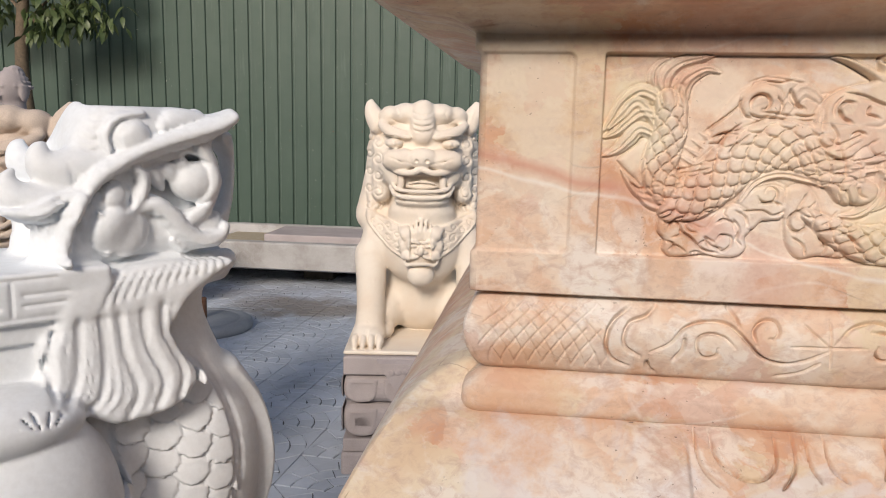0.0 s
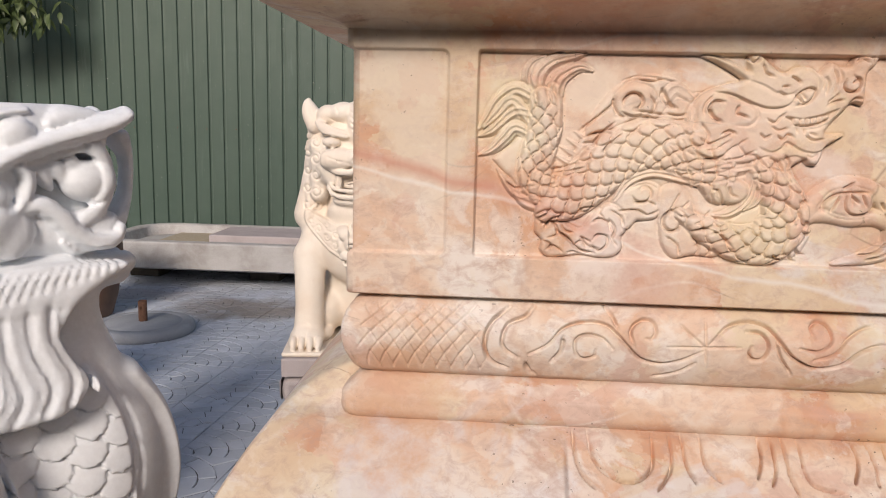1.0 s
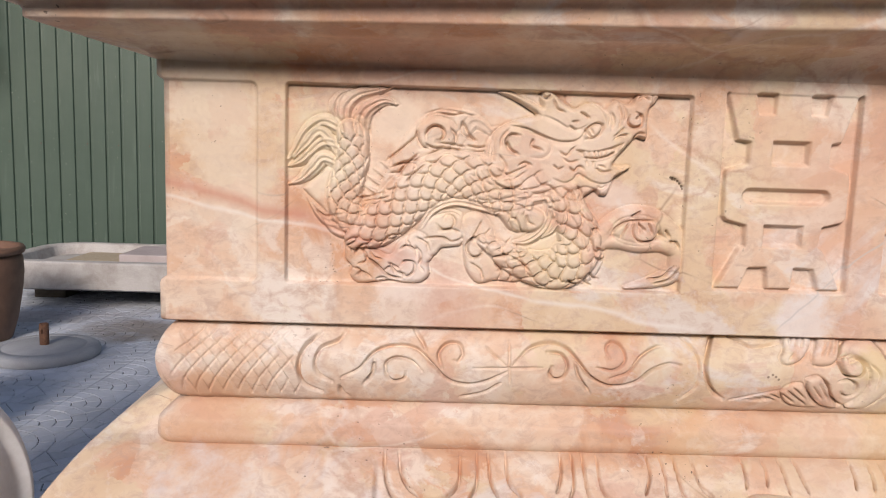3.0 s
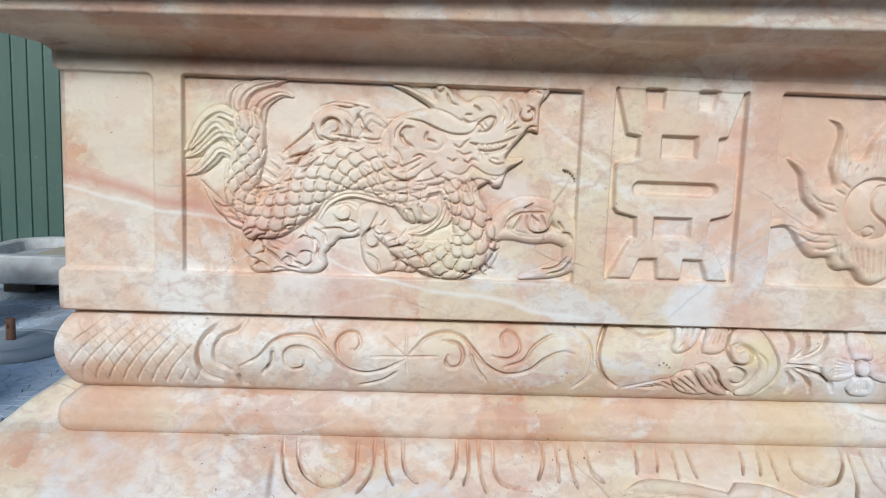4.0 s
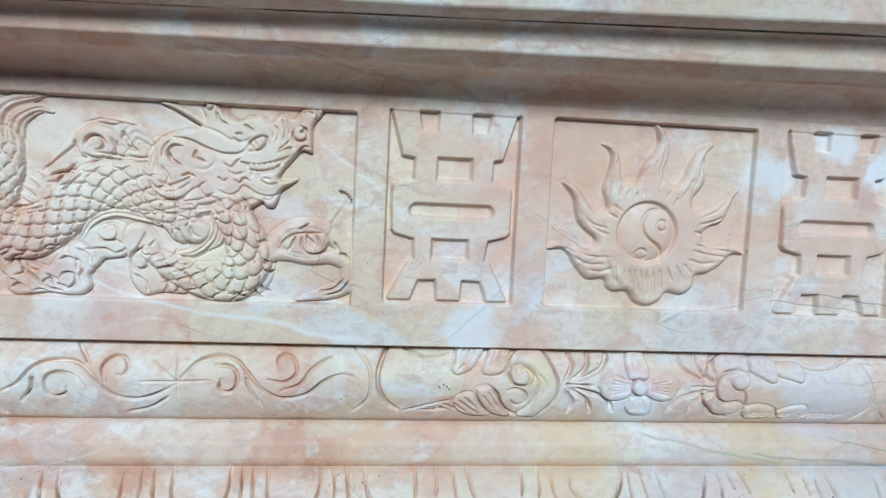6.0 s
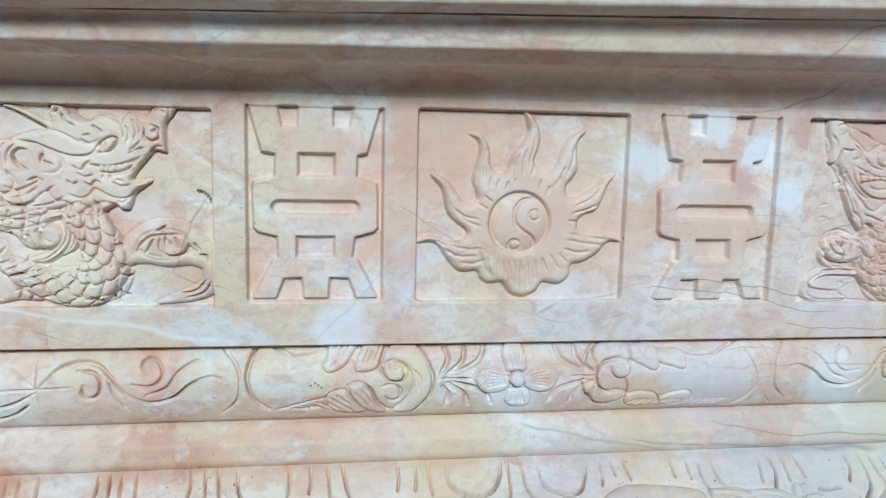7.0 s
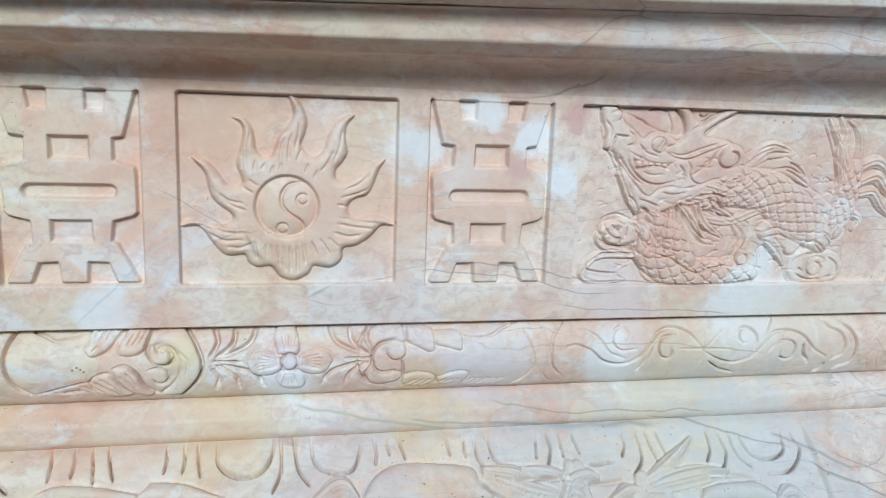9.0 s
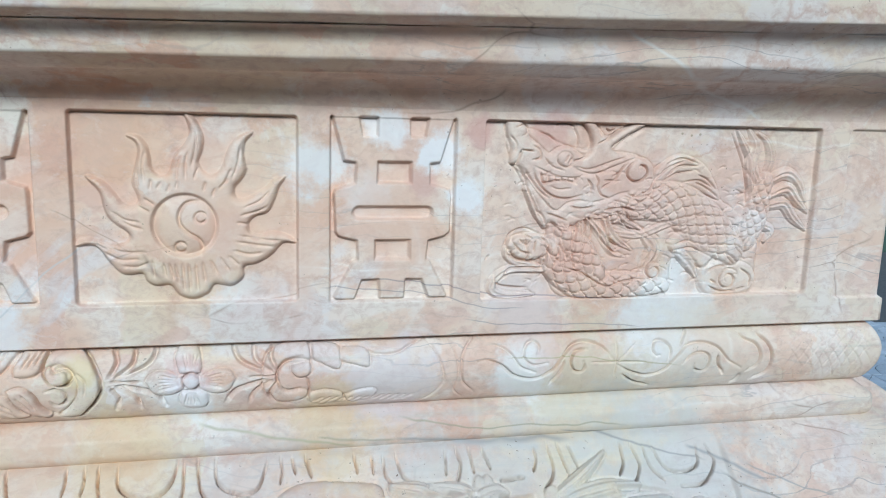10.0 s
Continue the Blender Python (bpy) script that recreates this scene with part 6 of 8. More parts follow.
    for k in range(-2, 3):
        for s in (1, -1):
            cut(g, [(c[0] + s * 9, c[1] + k * 1.2), (c[0] + s * 26, c[1] + k * 3)], 0.7, 0.8)
            cut(g, [(c[0] + k * 1.4, c[1] + s * 9), (c[0] + k * 3, c[1] + s * 20)], 0.7, 0.8)
    g.disc(*c, 7, 4.2, flat=0.3)
    cut_curl(g, *c, 7.2, 7.2, 1.0, 0, 0.9, 2.4)
    g.H *= np.clip(np.minimum(g.X, g.w - g.X) / 7 - 0.3, 0, 1)
    g.roughen(0.16, 12, 5)
    return g


# ---- the flared apron ----
APRON = np.array([(0.90, 0.128), (0.94, 0.122), (0.985, 0.108), (1.03, 0.088), (1.06, 0.064), (1.076, 0.048), (1.09, 0.032), (1.100, 0.017), (1.106, 0.004), (1.110, -0.012)])


def carved_apron():
    g = Relief(-0.094, 1.244, 0.93, 1.110, 0.85)
    x0, x1 = 168.0, 1156.0
    inner = np.clip(np.minimum(g.X - x0, x1 - g.X) / 5.0, 0, 1)
    g.H -= 5.4 * (inner * inner * (3 - 2 * inner)) * np.clip((174 - g.Z) / 12, 0, 1)
    for p, w in (([(176.4, 175.3), (177.8, 166.1), (182.6, 157.5), (191.6, 150.3)], 1.5), ([(187.9, 174.9), (191.1, 166.2), (199.6, 159.1), (213.7, 154.4), (226.5, 156.1), (236.1, 163.8), (237.3, 174.7)], 1.6), ([(250.9, 175.6), (250.4, 163.9), (244.1, 155.6), (238.2, 150.7)], 1.6), ([(260.1, 175.6), (261.3, 165.4), (267.4, 155.8)], 1.6), ([(274, 175.8), (275.3, 165.6), (281.2, 160), (286.8, 157.2)], 1.6), ([(318.8, 176.1), (317.9, 167.5), (313.5, 160)], 1.6), ([(327.7, 176.2), (327.9, 164.6), (323.4, 156.4)], 1.6), ([(336.6, 176.3), (337.4, 163.3), (341.3, 152.9)], 1.8), ([(348, 176.3), (348.9, 164.9), (355.3, 157.3), (375.5, 154.4)], 1.6), ([(389.2, 176.1), (389.4, 168.2), (384.1, 160)], 1.5)):
        cut(g, p, 0.66 * w, 5.4, fade=0.1)
    for p, w in (([(400.1, 176.1), (401.5, 168.3), (400.9, 159)], 1.6), ([(410.7, 176.2), (412.6, 165.5), (415.6, 156)], 1.7), ([(425.5, 174.9), (428.5, 165.6), (437.7, 159.3)], 1.5), ([(466.9, 175.3), (467.1, 169.5), (466, 164.3)], 1.5), ([(484.4, 175.4), (484.7, 170.5), (483.3, 165.6)], 1.5), ([(498.1, 175.5), (499.4, 169.2), (500.5, 162.2)], 1.6), ([(510.3, 175.7), (513.2, 167.9), (515.9, 162.9)], 1.5), ([(556.3, 175), (556.7, 170.4), (554.9, 165.1)], 1.5), ([(570.2, 175.2), (571.3, 170.5), (569.5, 164.6)], 1.6), ([(581.2, 175.2), (582.3, 167.7), (584.1, 162.4)], 1.6), ([(596.7, 174.8), (599.1, 166.7), (615.4, 160.4), (632.6, 162.3), (641.7, 169.2), (644.6, 176.3)], 1.6)):
        cut(g, p, 0.66 * w, 5.4, fade=0.1)
    for p, w in (([(649.6, 174.8), (649.7, 162.1), (642.8, 150.4)], 1.8), ([(660.7, 175.8), (664.2, 163), (673.3, 153.3)], 1.5), ([(675.3, 175.4), (678.5, 165.5), (693.4, 159.9), (710.3, 161), (719.4, 173.6)], 1.5), ([(730.6, 174.3), (731.9, 168.8), (730.2, 163.6)], 1.5), ([(740.6, 174), (743.2, 167.8)], 1.3), ([(751.9, 174.6), (756.8, 165.5)], 1.4), ([(794.8, 173.4), (796.9, 165.9)], 1.4), ([(810.3, 172.9), (811, 164.8)], 1.6), ([(820.3, 171.8), (821.5, 163.5), (826.3, 159.2)], 1.4), ([(832.2, 172.3), (837.6, 162), (851.3, 155.4)], 1.4), ([(878, 172.5), (876.5, 161.6)], 1.4), ([(888.4, 173.3), (890.9, 165.9), (885.8, 156.1)], 1.8), ([(900.4, 173), (902.4, 161.6)], 1.4), ([(912.8, 172.6), (918.4, 163)], 1.3)):
        cut(g, p, 0.66 * w, 5.4, fade=0.1)
    for p, w in (([(962.5, 171.3), (962.9, 165.1), (958.6, 159.6)], 1.4), ([(976.3, 172.6), (978.5, 162.9), (975.2, 154.3), (965, 146.6)], 1.6), ([(986.5, 172.4), (992.9, 153.6)], 1.4), ([(997.5, 170.6), (1003.1, 159.3)], 1.3), ([(1049.4, 170.6), (1048.5, 160.5), (1041.7, 152.7)], 1.4), ([(1060.4, 169.7), (1064.6, 160), (1059.3, 150.9), (1052.8, 145.7)], 1.5), ([(1072.5, 168.3), (1075.2, 155.8), (1084.8, 147.4)], 1.3), ([(1081.7, 167.7), (1089.8, 155.3), (1105.5, 151.7), (1123.4, 155.9), (1127.6, 166.9)], 1.4), ([(1138.4, 166.5), (1142, 156.3), (1124.2, 143.4), (1099.6, 142.2)], 1.4), ([(925.9, 155.2), (936.9, 155.5), (948.3, 156.4)], 1.2)):
        cut(g, p, 0.66 * w, 5.4, fade=0.1)
    # a branch with leaves and fruit along the lower part
    for p in ([(715.8, 141.9), (726.5, 154.2), (742, 161.1), (762.2, 162.5), (796.9, 160.3), (815.6, 157.2), (819.6, 148.6), (823.1, 136.8)], [(452.4, 154.1), (471, 161), (500.6, 159.8), (533.4, 154.7), (557.8, 149.3)], [(545.4, 160.3), (569.7, 158.7), (592.4, 152.7), (606.1, 147.1), (540.6, 150.1)], [(1023.1, 127.1), (1029.2, 134.9), (1053.7, 138.2), (1082, 137), (1096.8, 129.6), (1098.7, 123.2)], [(955.5, 130.5), (962.2, 136.6), (978.1, 139.4), (989.1, 135.3), (988.7, 128.8)]):
        g.lobe(p, 7.0, edge=8, base=-5.4, rim=2.0)
    for p in ([(826.3, 155.1, 3.5), (848.6, 151.4, 7), (865.3, 146.6, 7), (884.8, 141.5, 5.3), (899.5, 138.1, 2.6)], [(859.9, 154.4, 2.6), (885.1, 150.9, 5.3), (899, 145.2, 6.2), (911, 141.1, 6.2), (916.1, 132.4, 4.4)], [(893.2, 134.9, 3.5), (902.7, 145, 6.2), (918.9, 148.5, 5.3), (929, 146.7, 2.6)], [(970.5, 141.2, 1.8), (997.2, 150.9, 5.3), (1031.2, 167.2, 1.8)], [(974.5, 137.4, 2.6), (998.1, 140.7, 7), (1027.7, 143.8, 7), (1057, 144.8, 2.6)],
              [(937, 131.4, 2.6), (952.3, 136.3, 5.3), (966.5, 137.8, 2.6)], [(678.5, 143.7, 3.5), (692.8, 150.1, 6.2), (703.3, 151, 5.3), (712.2, 144.1, 2.6)], [(1098.7, 123.2, 2.6), (1112.9, 128.8, 6.2), (1127.5, 121.7, 3.5)]):
        g.ridge(p, 8.0, strands=3, base=-5.0, rim=2.0)
    for p in ([(847.6, 148.1), (886.4, 147.1), (906.1, 145.6)], [(919.9, 143.9), (938.6, 143.4), (956.3, 144.1)], [(1029.9, 142.3), (1061.9, 143.1), (1088.7, 138.5)], [(819.8, 149.3), (833, 140.5), (844.6, 135.8)]):
        cut(g, p, 1.6, 3.0)
    for k in range(6):
        q = (908.9, 147.5)
        a = k * 1.05
        g.disc(q[0] + 8 * math.cos(a), q[1] + 7 * math.sin(a), 5.5, 3.4, -4.6)
        q = (977.4, 133.7)
        g.disc(q[0] + 12 * math.cos(a), q[1] + 9 * math.sin(a), 8, 3.4, -4.6)
    g.roughen(0.2, 14, 8)
    return g


# ---- the altar ----
AX0, AX1, AY0, AY1 = -0.1, 1.25, 0.0, 0.78
altar = thing("altar", "polished pink and cream marble altar with carved dragon panels", "altar", loc=(0, 0, 0))


def flared(me, table, x0=AX0 + 0.006, x1=AX1 - 0.006, reach=0.12):
    """Let the ends of a carved front run out to meet the sides of a moulding."""
    n = len(me.vertices)
    co = np.zeros(n * 3, dtype=np.float32)
    me.vertices.foreach_get("co", co)
    co = co.reshape(-1, 3)
    t = spline(table, 6)
    out = np.interp(co[:, 2], t[:, 0], t[:, 1])
    k = np.clip((np.abs(co[:, 0] - (x0 + x1) / 2) - ((x1 - x0) / 2 - reach)) / reach, 0, 1)
    co[:, 0] += np.sign(co[:, 0] - (x0 + x1) / 2) * out * k
    me.vertices.foreach_set("co", co.ravel())
    me.update()
    return me


def sides(table, name, label=""):
    prof = [(p, z) for z, p in spline(table, 3)]
    return mesh_part(name, swept(prof, AX0, AX1, AY0, AY1, ("left", "back", "right")), M_MARBLE, altar, label, smooth=True)


# plinth and legs below the apron
plinth = [(0.10, 0.0), (0.104, 0.004), (0.104, 0.12), (0.10, 0.126), (0.085, 0.13), (0.085, 0.16), (0.05, 0.22), (0.03, 0.34), (0.04, 0.56), (0.075, 0.72), (0.115, 0.83), (0.128, 0.90)]
mesh_part("plinth", swept(plinth, AX0, AX1, AY0, AY1), M_MARBLE, altar, smooth=True)
FLARE = np.array([(0.90, 0.138), (0.94, 0.132), (0.985, 0.121), (1.03, 0.106), (1.06, 0.092), (1.083, 0.0785), (1.10, 0.066), (1.112, 0.0545), (1.124, 0.040), (1.134, 0.023), (1.142, 0.004), (1.146, -0.01)])


def apron_side(hand):
    """The side of the apron runs up past the end of the roll and turns in behind it."""
    flare, front = spline(FLARE, 4), spline(APRON, 6)
    verts = []
    for z, p in flare:
        y0 = -float(np.interp(min(z, 1.11), front[:, 0], front[:, 1])) + 0.8 * max(0.0, z - 1.11)
        in_x = p - 0.002 if z < 1.105 else -0.03
        row = [(in_x, y0 + 0.0015), (p - 0.006, y0), (p - 0.001, y0 + 0.004), (p, y0 + 0.012)]
        row += [(p, y0 + 0.012 + (0.78 + p - y0 - 0.012) * k / 10) for k in range(1, 11)]
        verts += [((AX0 + 0.004 - x) if hand < 0 else (AX1 - 0.004 + x), y, z) for x, y in row]
    quads = grid_quads(len(flare), 14)
    return array_mesh("apron_side", np.array(verts), quads if hand > 0 else quads[:, ::-1])


for hand in (-1, 1):
    mesh_part("apron_side", apron_side(hand), M_MARBLE, altar, smooth=True)
mesh_part("apron_back", swept([(p, z) for z, p in spline(APRON, 3)], AX0, AX1, AY0, AY1, ("back",)), M_MARBLE, altar, smooth=True)
mesh_part("apron", flared(carved_apron().mesh("apron", along(APRON)), FLARE, AX0 + 0.004, AX1 - 0.004), M_MARBLE, altar, "flared marble apron cut with leaves and arcs", smooth=True)
low = spline(np.array([(0.90, 0.128), (0.915, 0.126), (0.932, 0.1235)]), 3)
mesh_part("apron_foot", swept([(p, z) for z, p in low], AX0, AX1, AY0, AY1), M_MARBLE, altar, smooth=True)
roll = [(-0.020, 1.100), (-0.008, 1.1030), (0.0005, 1.1072), (0.004, 1.1130), (0.0042, 1.1190), (0.0036, 1.1262), (0.0015, 1.1295), (-0.005, 1.1355), (-0.010, 1.1395), (-0.017, 1.1425)]
mesh_part("roll", swept([(p, z) for p, z in spline(roll, 4)], AX0, AX1, AY0, AY1, corner=0.012), M_MARBLE, altar, "plain rounded marble roll", smooth=True)
sides(BAND, "band_sides")
mesh_part("band", flared(carved_band().mesh("band", along(BAND)), BAND, reach=0.03), M_MARBLE, altar, "rounded marble band cut with scrolls and flowers", smooth=True)

# the field of panels
PANELS = [("corner_panel", -0.094, -0.0225, 1.2425, 1.3965), ("dragon_panel", 0.0, 0.3145, 1.2415, 1.397), ("character_panel", 0.3405, 0.4475, 1.2455, 1.401),
          ("disc_panel", 0.4755, 0.6525, 1.2445, 1.402), ("character_panel", 0.680, 0.789, 1.2425, 1.403), ("dragon_panel", 0.8155, 1.1535, 1.240, 1.403), ("corner_panel", 1.186, 1.244, 1.2345, 1.403)]
zones = []
for i, (kind, x0, x1, z0, z1) in enumerate(PANELS):
    if kind == "corner_panel":
        f = sunk_field(x0, x1, z0, z1, corner=5.0, open_side=-1 if i == 0 else 1, depth=CORNER)
        close_field(f, np.zeros_like(f.H), i, 0.1)
        label = "plain sunk marble corner panel"
    elif kind == "dragon_panel":
        f = laid_dragon(x0, x1, z0, z1, second_dragon if i > 1 else dragon, 1.2 if i > 1 else 1.32, i)
        label = "sunk marble panel with a scaly dragon" + (", shallowly cut" if i > 1 else "")
    elif kind == "character_panel":
        f = longevity_sign(x0, x1, z0, z1, i)
        label = "sunk marble panel with a squared longevity sign"
    else:
        f = flaming_disc(x0, x1, z0, z1, i)
        label = "sunk marble panel with a flaming yin-yang disc"
    pull = {0: (-0.094, -0.090), 6: (1.244, 1.240)}.get(i)
    mesh_part(kind, f.mesh(kind, pull=pull), M_MARBLE, altar, label, smooth=True)
    zones.append((AX0 if i == 0 else f.o[0], AX1 if i == 6 else f.o[0] + f.w / 1000, f.o[1], f.o[1] + f.h / 1000))

# the hand-cut courses over the panels rise a little to one end
RISE = np.array([(1.4105, 0.0), (1.4445, 0.0198), (1.4715, 0.034), (1.50, 0.03), (1.556, 0.0)])


def risen(me):
    co = np.zeros(len(me.vertices) * 3, dtype=np.float32)
    me.vertices.foreach_get("co", co)
    co = co.reshape(-1, 3)
    co[:, 2] += np.interp(co[:, 2], RISE[:, 0], RISE[:, 1]) * (co[:, 0] - 0.6)
    me.vertices.foreach_set("co", co.ravel())
    me.update()
    return me


# the frame between the panels
lo, hi = 1.2095, 1.4105
xs = sorted({AX0 + 0.006, AX1 - 0.006, *[v for q in zones for v in q[:2] if AX0 < v < AX1]})
zs = sorted({lo, hi, *[v for q in zones for v in q[2:]]})
vs = np.array([(x, 0.0, z) for z in zs for x in xs])
quads = []
for b in range(len(zs) - 1):
    for a in range(len(xs) - 1):
        mx, mz = (xs[a] + xs[a + 1]) / 2, (zs[b] + zs[b + 1]) / 2
        if not any(q[0] < mx < q[1] and q[2] < mz < q[3] for q in zones):
            i = b * len(xs) + a
            quads.append((i, i + 1, i + 1 + len(xs), i + len(xs)))
mesh_part("frame", risen(array_mesh("frame", vs, np.array(quads))), M_MARBLE, altar, "flat marble frame round the carved panels")
side_face = [(-0.014, 1.2075), (-0.001, 1.2085), (0.0, 1.2095), (0.0, 1.238), (-0.0005, 1.240), (-0.0035, 1.2425), (-0.004, 1.244), (-0.004, 1.396), (-0.0005, 1.399), (0.0, 1.400), (0.0, 1.4105)]
side_mesh = swept(side_face, AX0, AX1, AY0, AY1, ("left", "back", "right"))
for v in side_mesh.vertices:
    # the far corner panel is cut a little taller
    if v.co.x > 0.6:
        v.co.z += float(np.interp(v.co.z, (1.2095, 1.238, 1.244, 1.396, 1.400, 1.4105), (0.0, -0.008, -0.008, 0.0065, 0.0065, 0.0)))
mesh_part("side_face", risen(side_mesh), M_MARBLE, altar)
mesh_part("ledge", swept([(-0.02, 1.2085), (-0.001, 1.2085), (0.0, 1.2095)], AX0, AX1, AY0, AY1), M_MARBLE, altar)

# stepped cornice: two tiers, each a fascia over a narrow lip and a deep cove
def course(rows, x_cuts=40):
    """A moulding whose long runs are divided, so that it can be bent along its length."""
    me = swept(rows, AX0, AX1, AY0, AY1)
    bm = bmesh.new()
    bm.from_mesh(me)
    bmesh.ops.subdivide_edges(bm, edges=[e for e in bm.edges if abs(e.verts[0].co.x - e.verts[1].co.x) > 1.0], cuts=x_cuts, use_grid_fill=True)
    rng = np.random.RandomState(4)
    wave = rng.uniform(-1, 1, (len(rows), 60))
    for v in bm.verts:
        k = (v.co.x + 0.3) * 30
        a = int(np.clip(k, 0, 58))
        row = int(np.argmin([abs(v.co.z - r[1]) for r in rows]))
        w = wave[row, a] * (1 - (k - a)) + wave[row, a + 1] * (k - a) if 0 <= k < 59 else 0.0
        v.co.z += 0.0005 * w
    bm.to_mesh(me)
    bm.free()
    return risen(me)


cove = [(0.0, 1.4105)] + [(0.0445 * (1 - math.cos(radians(a))) ** 0.85, 1.4105 + 0.0245 * math.sin(radians(a)) ** 1.15) for a in range(8, 91, 6)]
lower = cove + [(0.0462, 1.4358), (0.0475, 1.4368), (0.0635, 1.4430), (0.0652, 1.4442), (0.066, 1.4460), (0.066, 1.4530)]
lower += [(0.066 + 0.0125 * (1 - math.cos(radians(a))) ** 0.85, 1.4530 + 0.0135 * math.sin(radians(a)) ** 1.15) for a in range(12, 91, 13)] + [(0.074, 1.4690), (0.06, 1.474)]
upper = [(0.0775, 1.4664), (0.0785, 1.4670), (0.0800, 1.4676), (0.0925, 1.4712), (0.0942, 1.4722), (0.0950, 1.4740), (0.0950, 1.505), (0.0950, 1.545), (0.090, 1.552), (0.075, 1.556), (-0.385, 1.556)]
mesh_part("lower_cornice", course(lower), M_MARBLE, altar, "marble cornice moulding with a deep cove", smooth=True)
mesh_part("top_slab", course(upper), M_MARBLE_PALE, altar, "marble top slab of the altar")
core = box(AX0 + 0.03, AX1 - 0.03, AY0 + 0.03, AY1 - 0.03, 0.0, 1.53)
part("core", core, M_MARBLE, altar)


# ---- sculpting: solids blended in a block of cells, then skinned; lengths in millimetres ----
class Clay:
    def __init__(self, lo, hi, cell):
        self.cell = cell
        self.ax = [np.arange(a, b + cell, cell, dtype=np.float32) for a, b in zip(lo, hi)]
        self.F = np.full([len(a) for a in self.ax], 60.0, dtype=np.float32)

    def window(self, lo, hi):
        s = []
        for a, l, h in zip(self.ax, lo, hi):
            i, j = np.searchsorted(a, (l, h))
            s.append(slice(max(i - 1, 0), max(j + 1, 1)))
        s = tuple(s)
        return s, self.ax[0][s[0]][:, None, None], self.ax[1][s[1]][None, :, None], self.ax[2][s[2]][None, None, :]

    def blend(self, s, d, k, cut):
        f = self.F[s]
        if cut:
            f, d = -f, d
        if k > 0:
            h = np.clip(k - np.abs(f - d), 0, None) / k
            out = np.minimum(f, d) - h * h * k * 0.25
        else:
            out = np.minimum(f, d)
        self.F[s] = -out if cut else out

    def ball(self, c, r, k=4.0, cut=False, sym=False, tilt=0.0):
        """tilt: degrees about the y axis."""
        for m in ((1, -1) if sym and abs(c[1]) > 1e-6 else (1,)):
            cc = (c[0], c[1] * m, c[2])
            R = max(r) if tilt else None
            ext = [(R or q) + k + 2 * self.cell for q in r]
            s, x, y, z = self.window([a - e for a, e in zip(cc, ext)], [a + e for a, e in zip(cc, ext)])
            x, y, z = x - cc[0], y - cc[1], z - cc[2]
            if tilt:
                ca, sa = math.cos(radians(tilt)), math.sin(radians(tilt))
                x, z = x * ca + z * sa, z * ca - x * sa
            q0 = np.sqrt((x / r[0]) ** 2 + (y / r[1]) ** 2 + (z / r[2]) ** 2)
            q1 = np.sqrt((x / r[0] ** 2) ** 2 + (y / r[1] ** 2) ** 2 + (z / r[2] ** 2) ** 2) + 1e-6
            self.blend(s, np.where(q0 < 1e-3, -min(r), q0 * (q0 - 1) / q1), k, cut)

    def tube(self, pts, k=4.0, cut=False, sym=False, steps=6, flat=1.0):
        """A strand through pts (x, y, z, radius). flat: how much thinner it is across y."""
        p = spline(pts, steps)
        for m in ((1, -1) if sym else (1,)):
            q = p * np.array((1, m, 1, 1))
            r = q[:, 3].max() + k + 2 * self.cell
            s, x, y, z = self.window(q[:, :3].min(0) - r, q[:, :3].max(0) + r)
            best = None
            for a, b in zip(q, q[1:]):
                ab = b[:3] - a[:3]
                L = float(ab @ ab) + 1e-6
                dx, dy, dz = x - a[0], y - a[1], z - a[2]
                t = np.clip((dx * ab[0] + dy * ab[1] + dz * ab[2]) / L, 0, 1)
                d = np.sqrt((dx - t * ab[0]) ** 2 + ((dy - t * ab[1]) / flat) ** 2 + (dz - t * ab[2]) ** 2) - (a[3] + t * (b[3] - a[3]))
                best = d if best is None else np.minimum(best, d)
            self.blend(s, best, k, cut)

    def block(self, lo, hi, soft=3.0, k=2.0, cut=False, sym=False):
        for m in ((1, -1) if sym else (1,)):
            l, h = (lo, hi) if m == 1 else ((lo[0], -hi[1], lo[2]), (hi[0], -lo[1], hi[2]))
            e = k + 2 * self.cell
            s, x, y, z = self.window([a - e for a in l], [a + e for a in h])
            c = [(a + b) / 2 for a, b in zip(l, h)]
            q = [np.abs(v - m0) - (b - a) / 2 + soft for v, m0, a, b in zip((x, y, z), c, l, h)]
            out = np.sqrt(sum(np.maximum(v, 0) ** 2 for v in q)) + np.minimum(np.maximum(np.maximum(q[0], q[1]), q[2]), 0) - soft
            self.blend(s, out, k, cut)

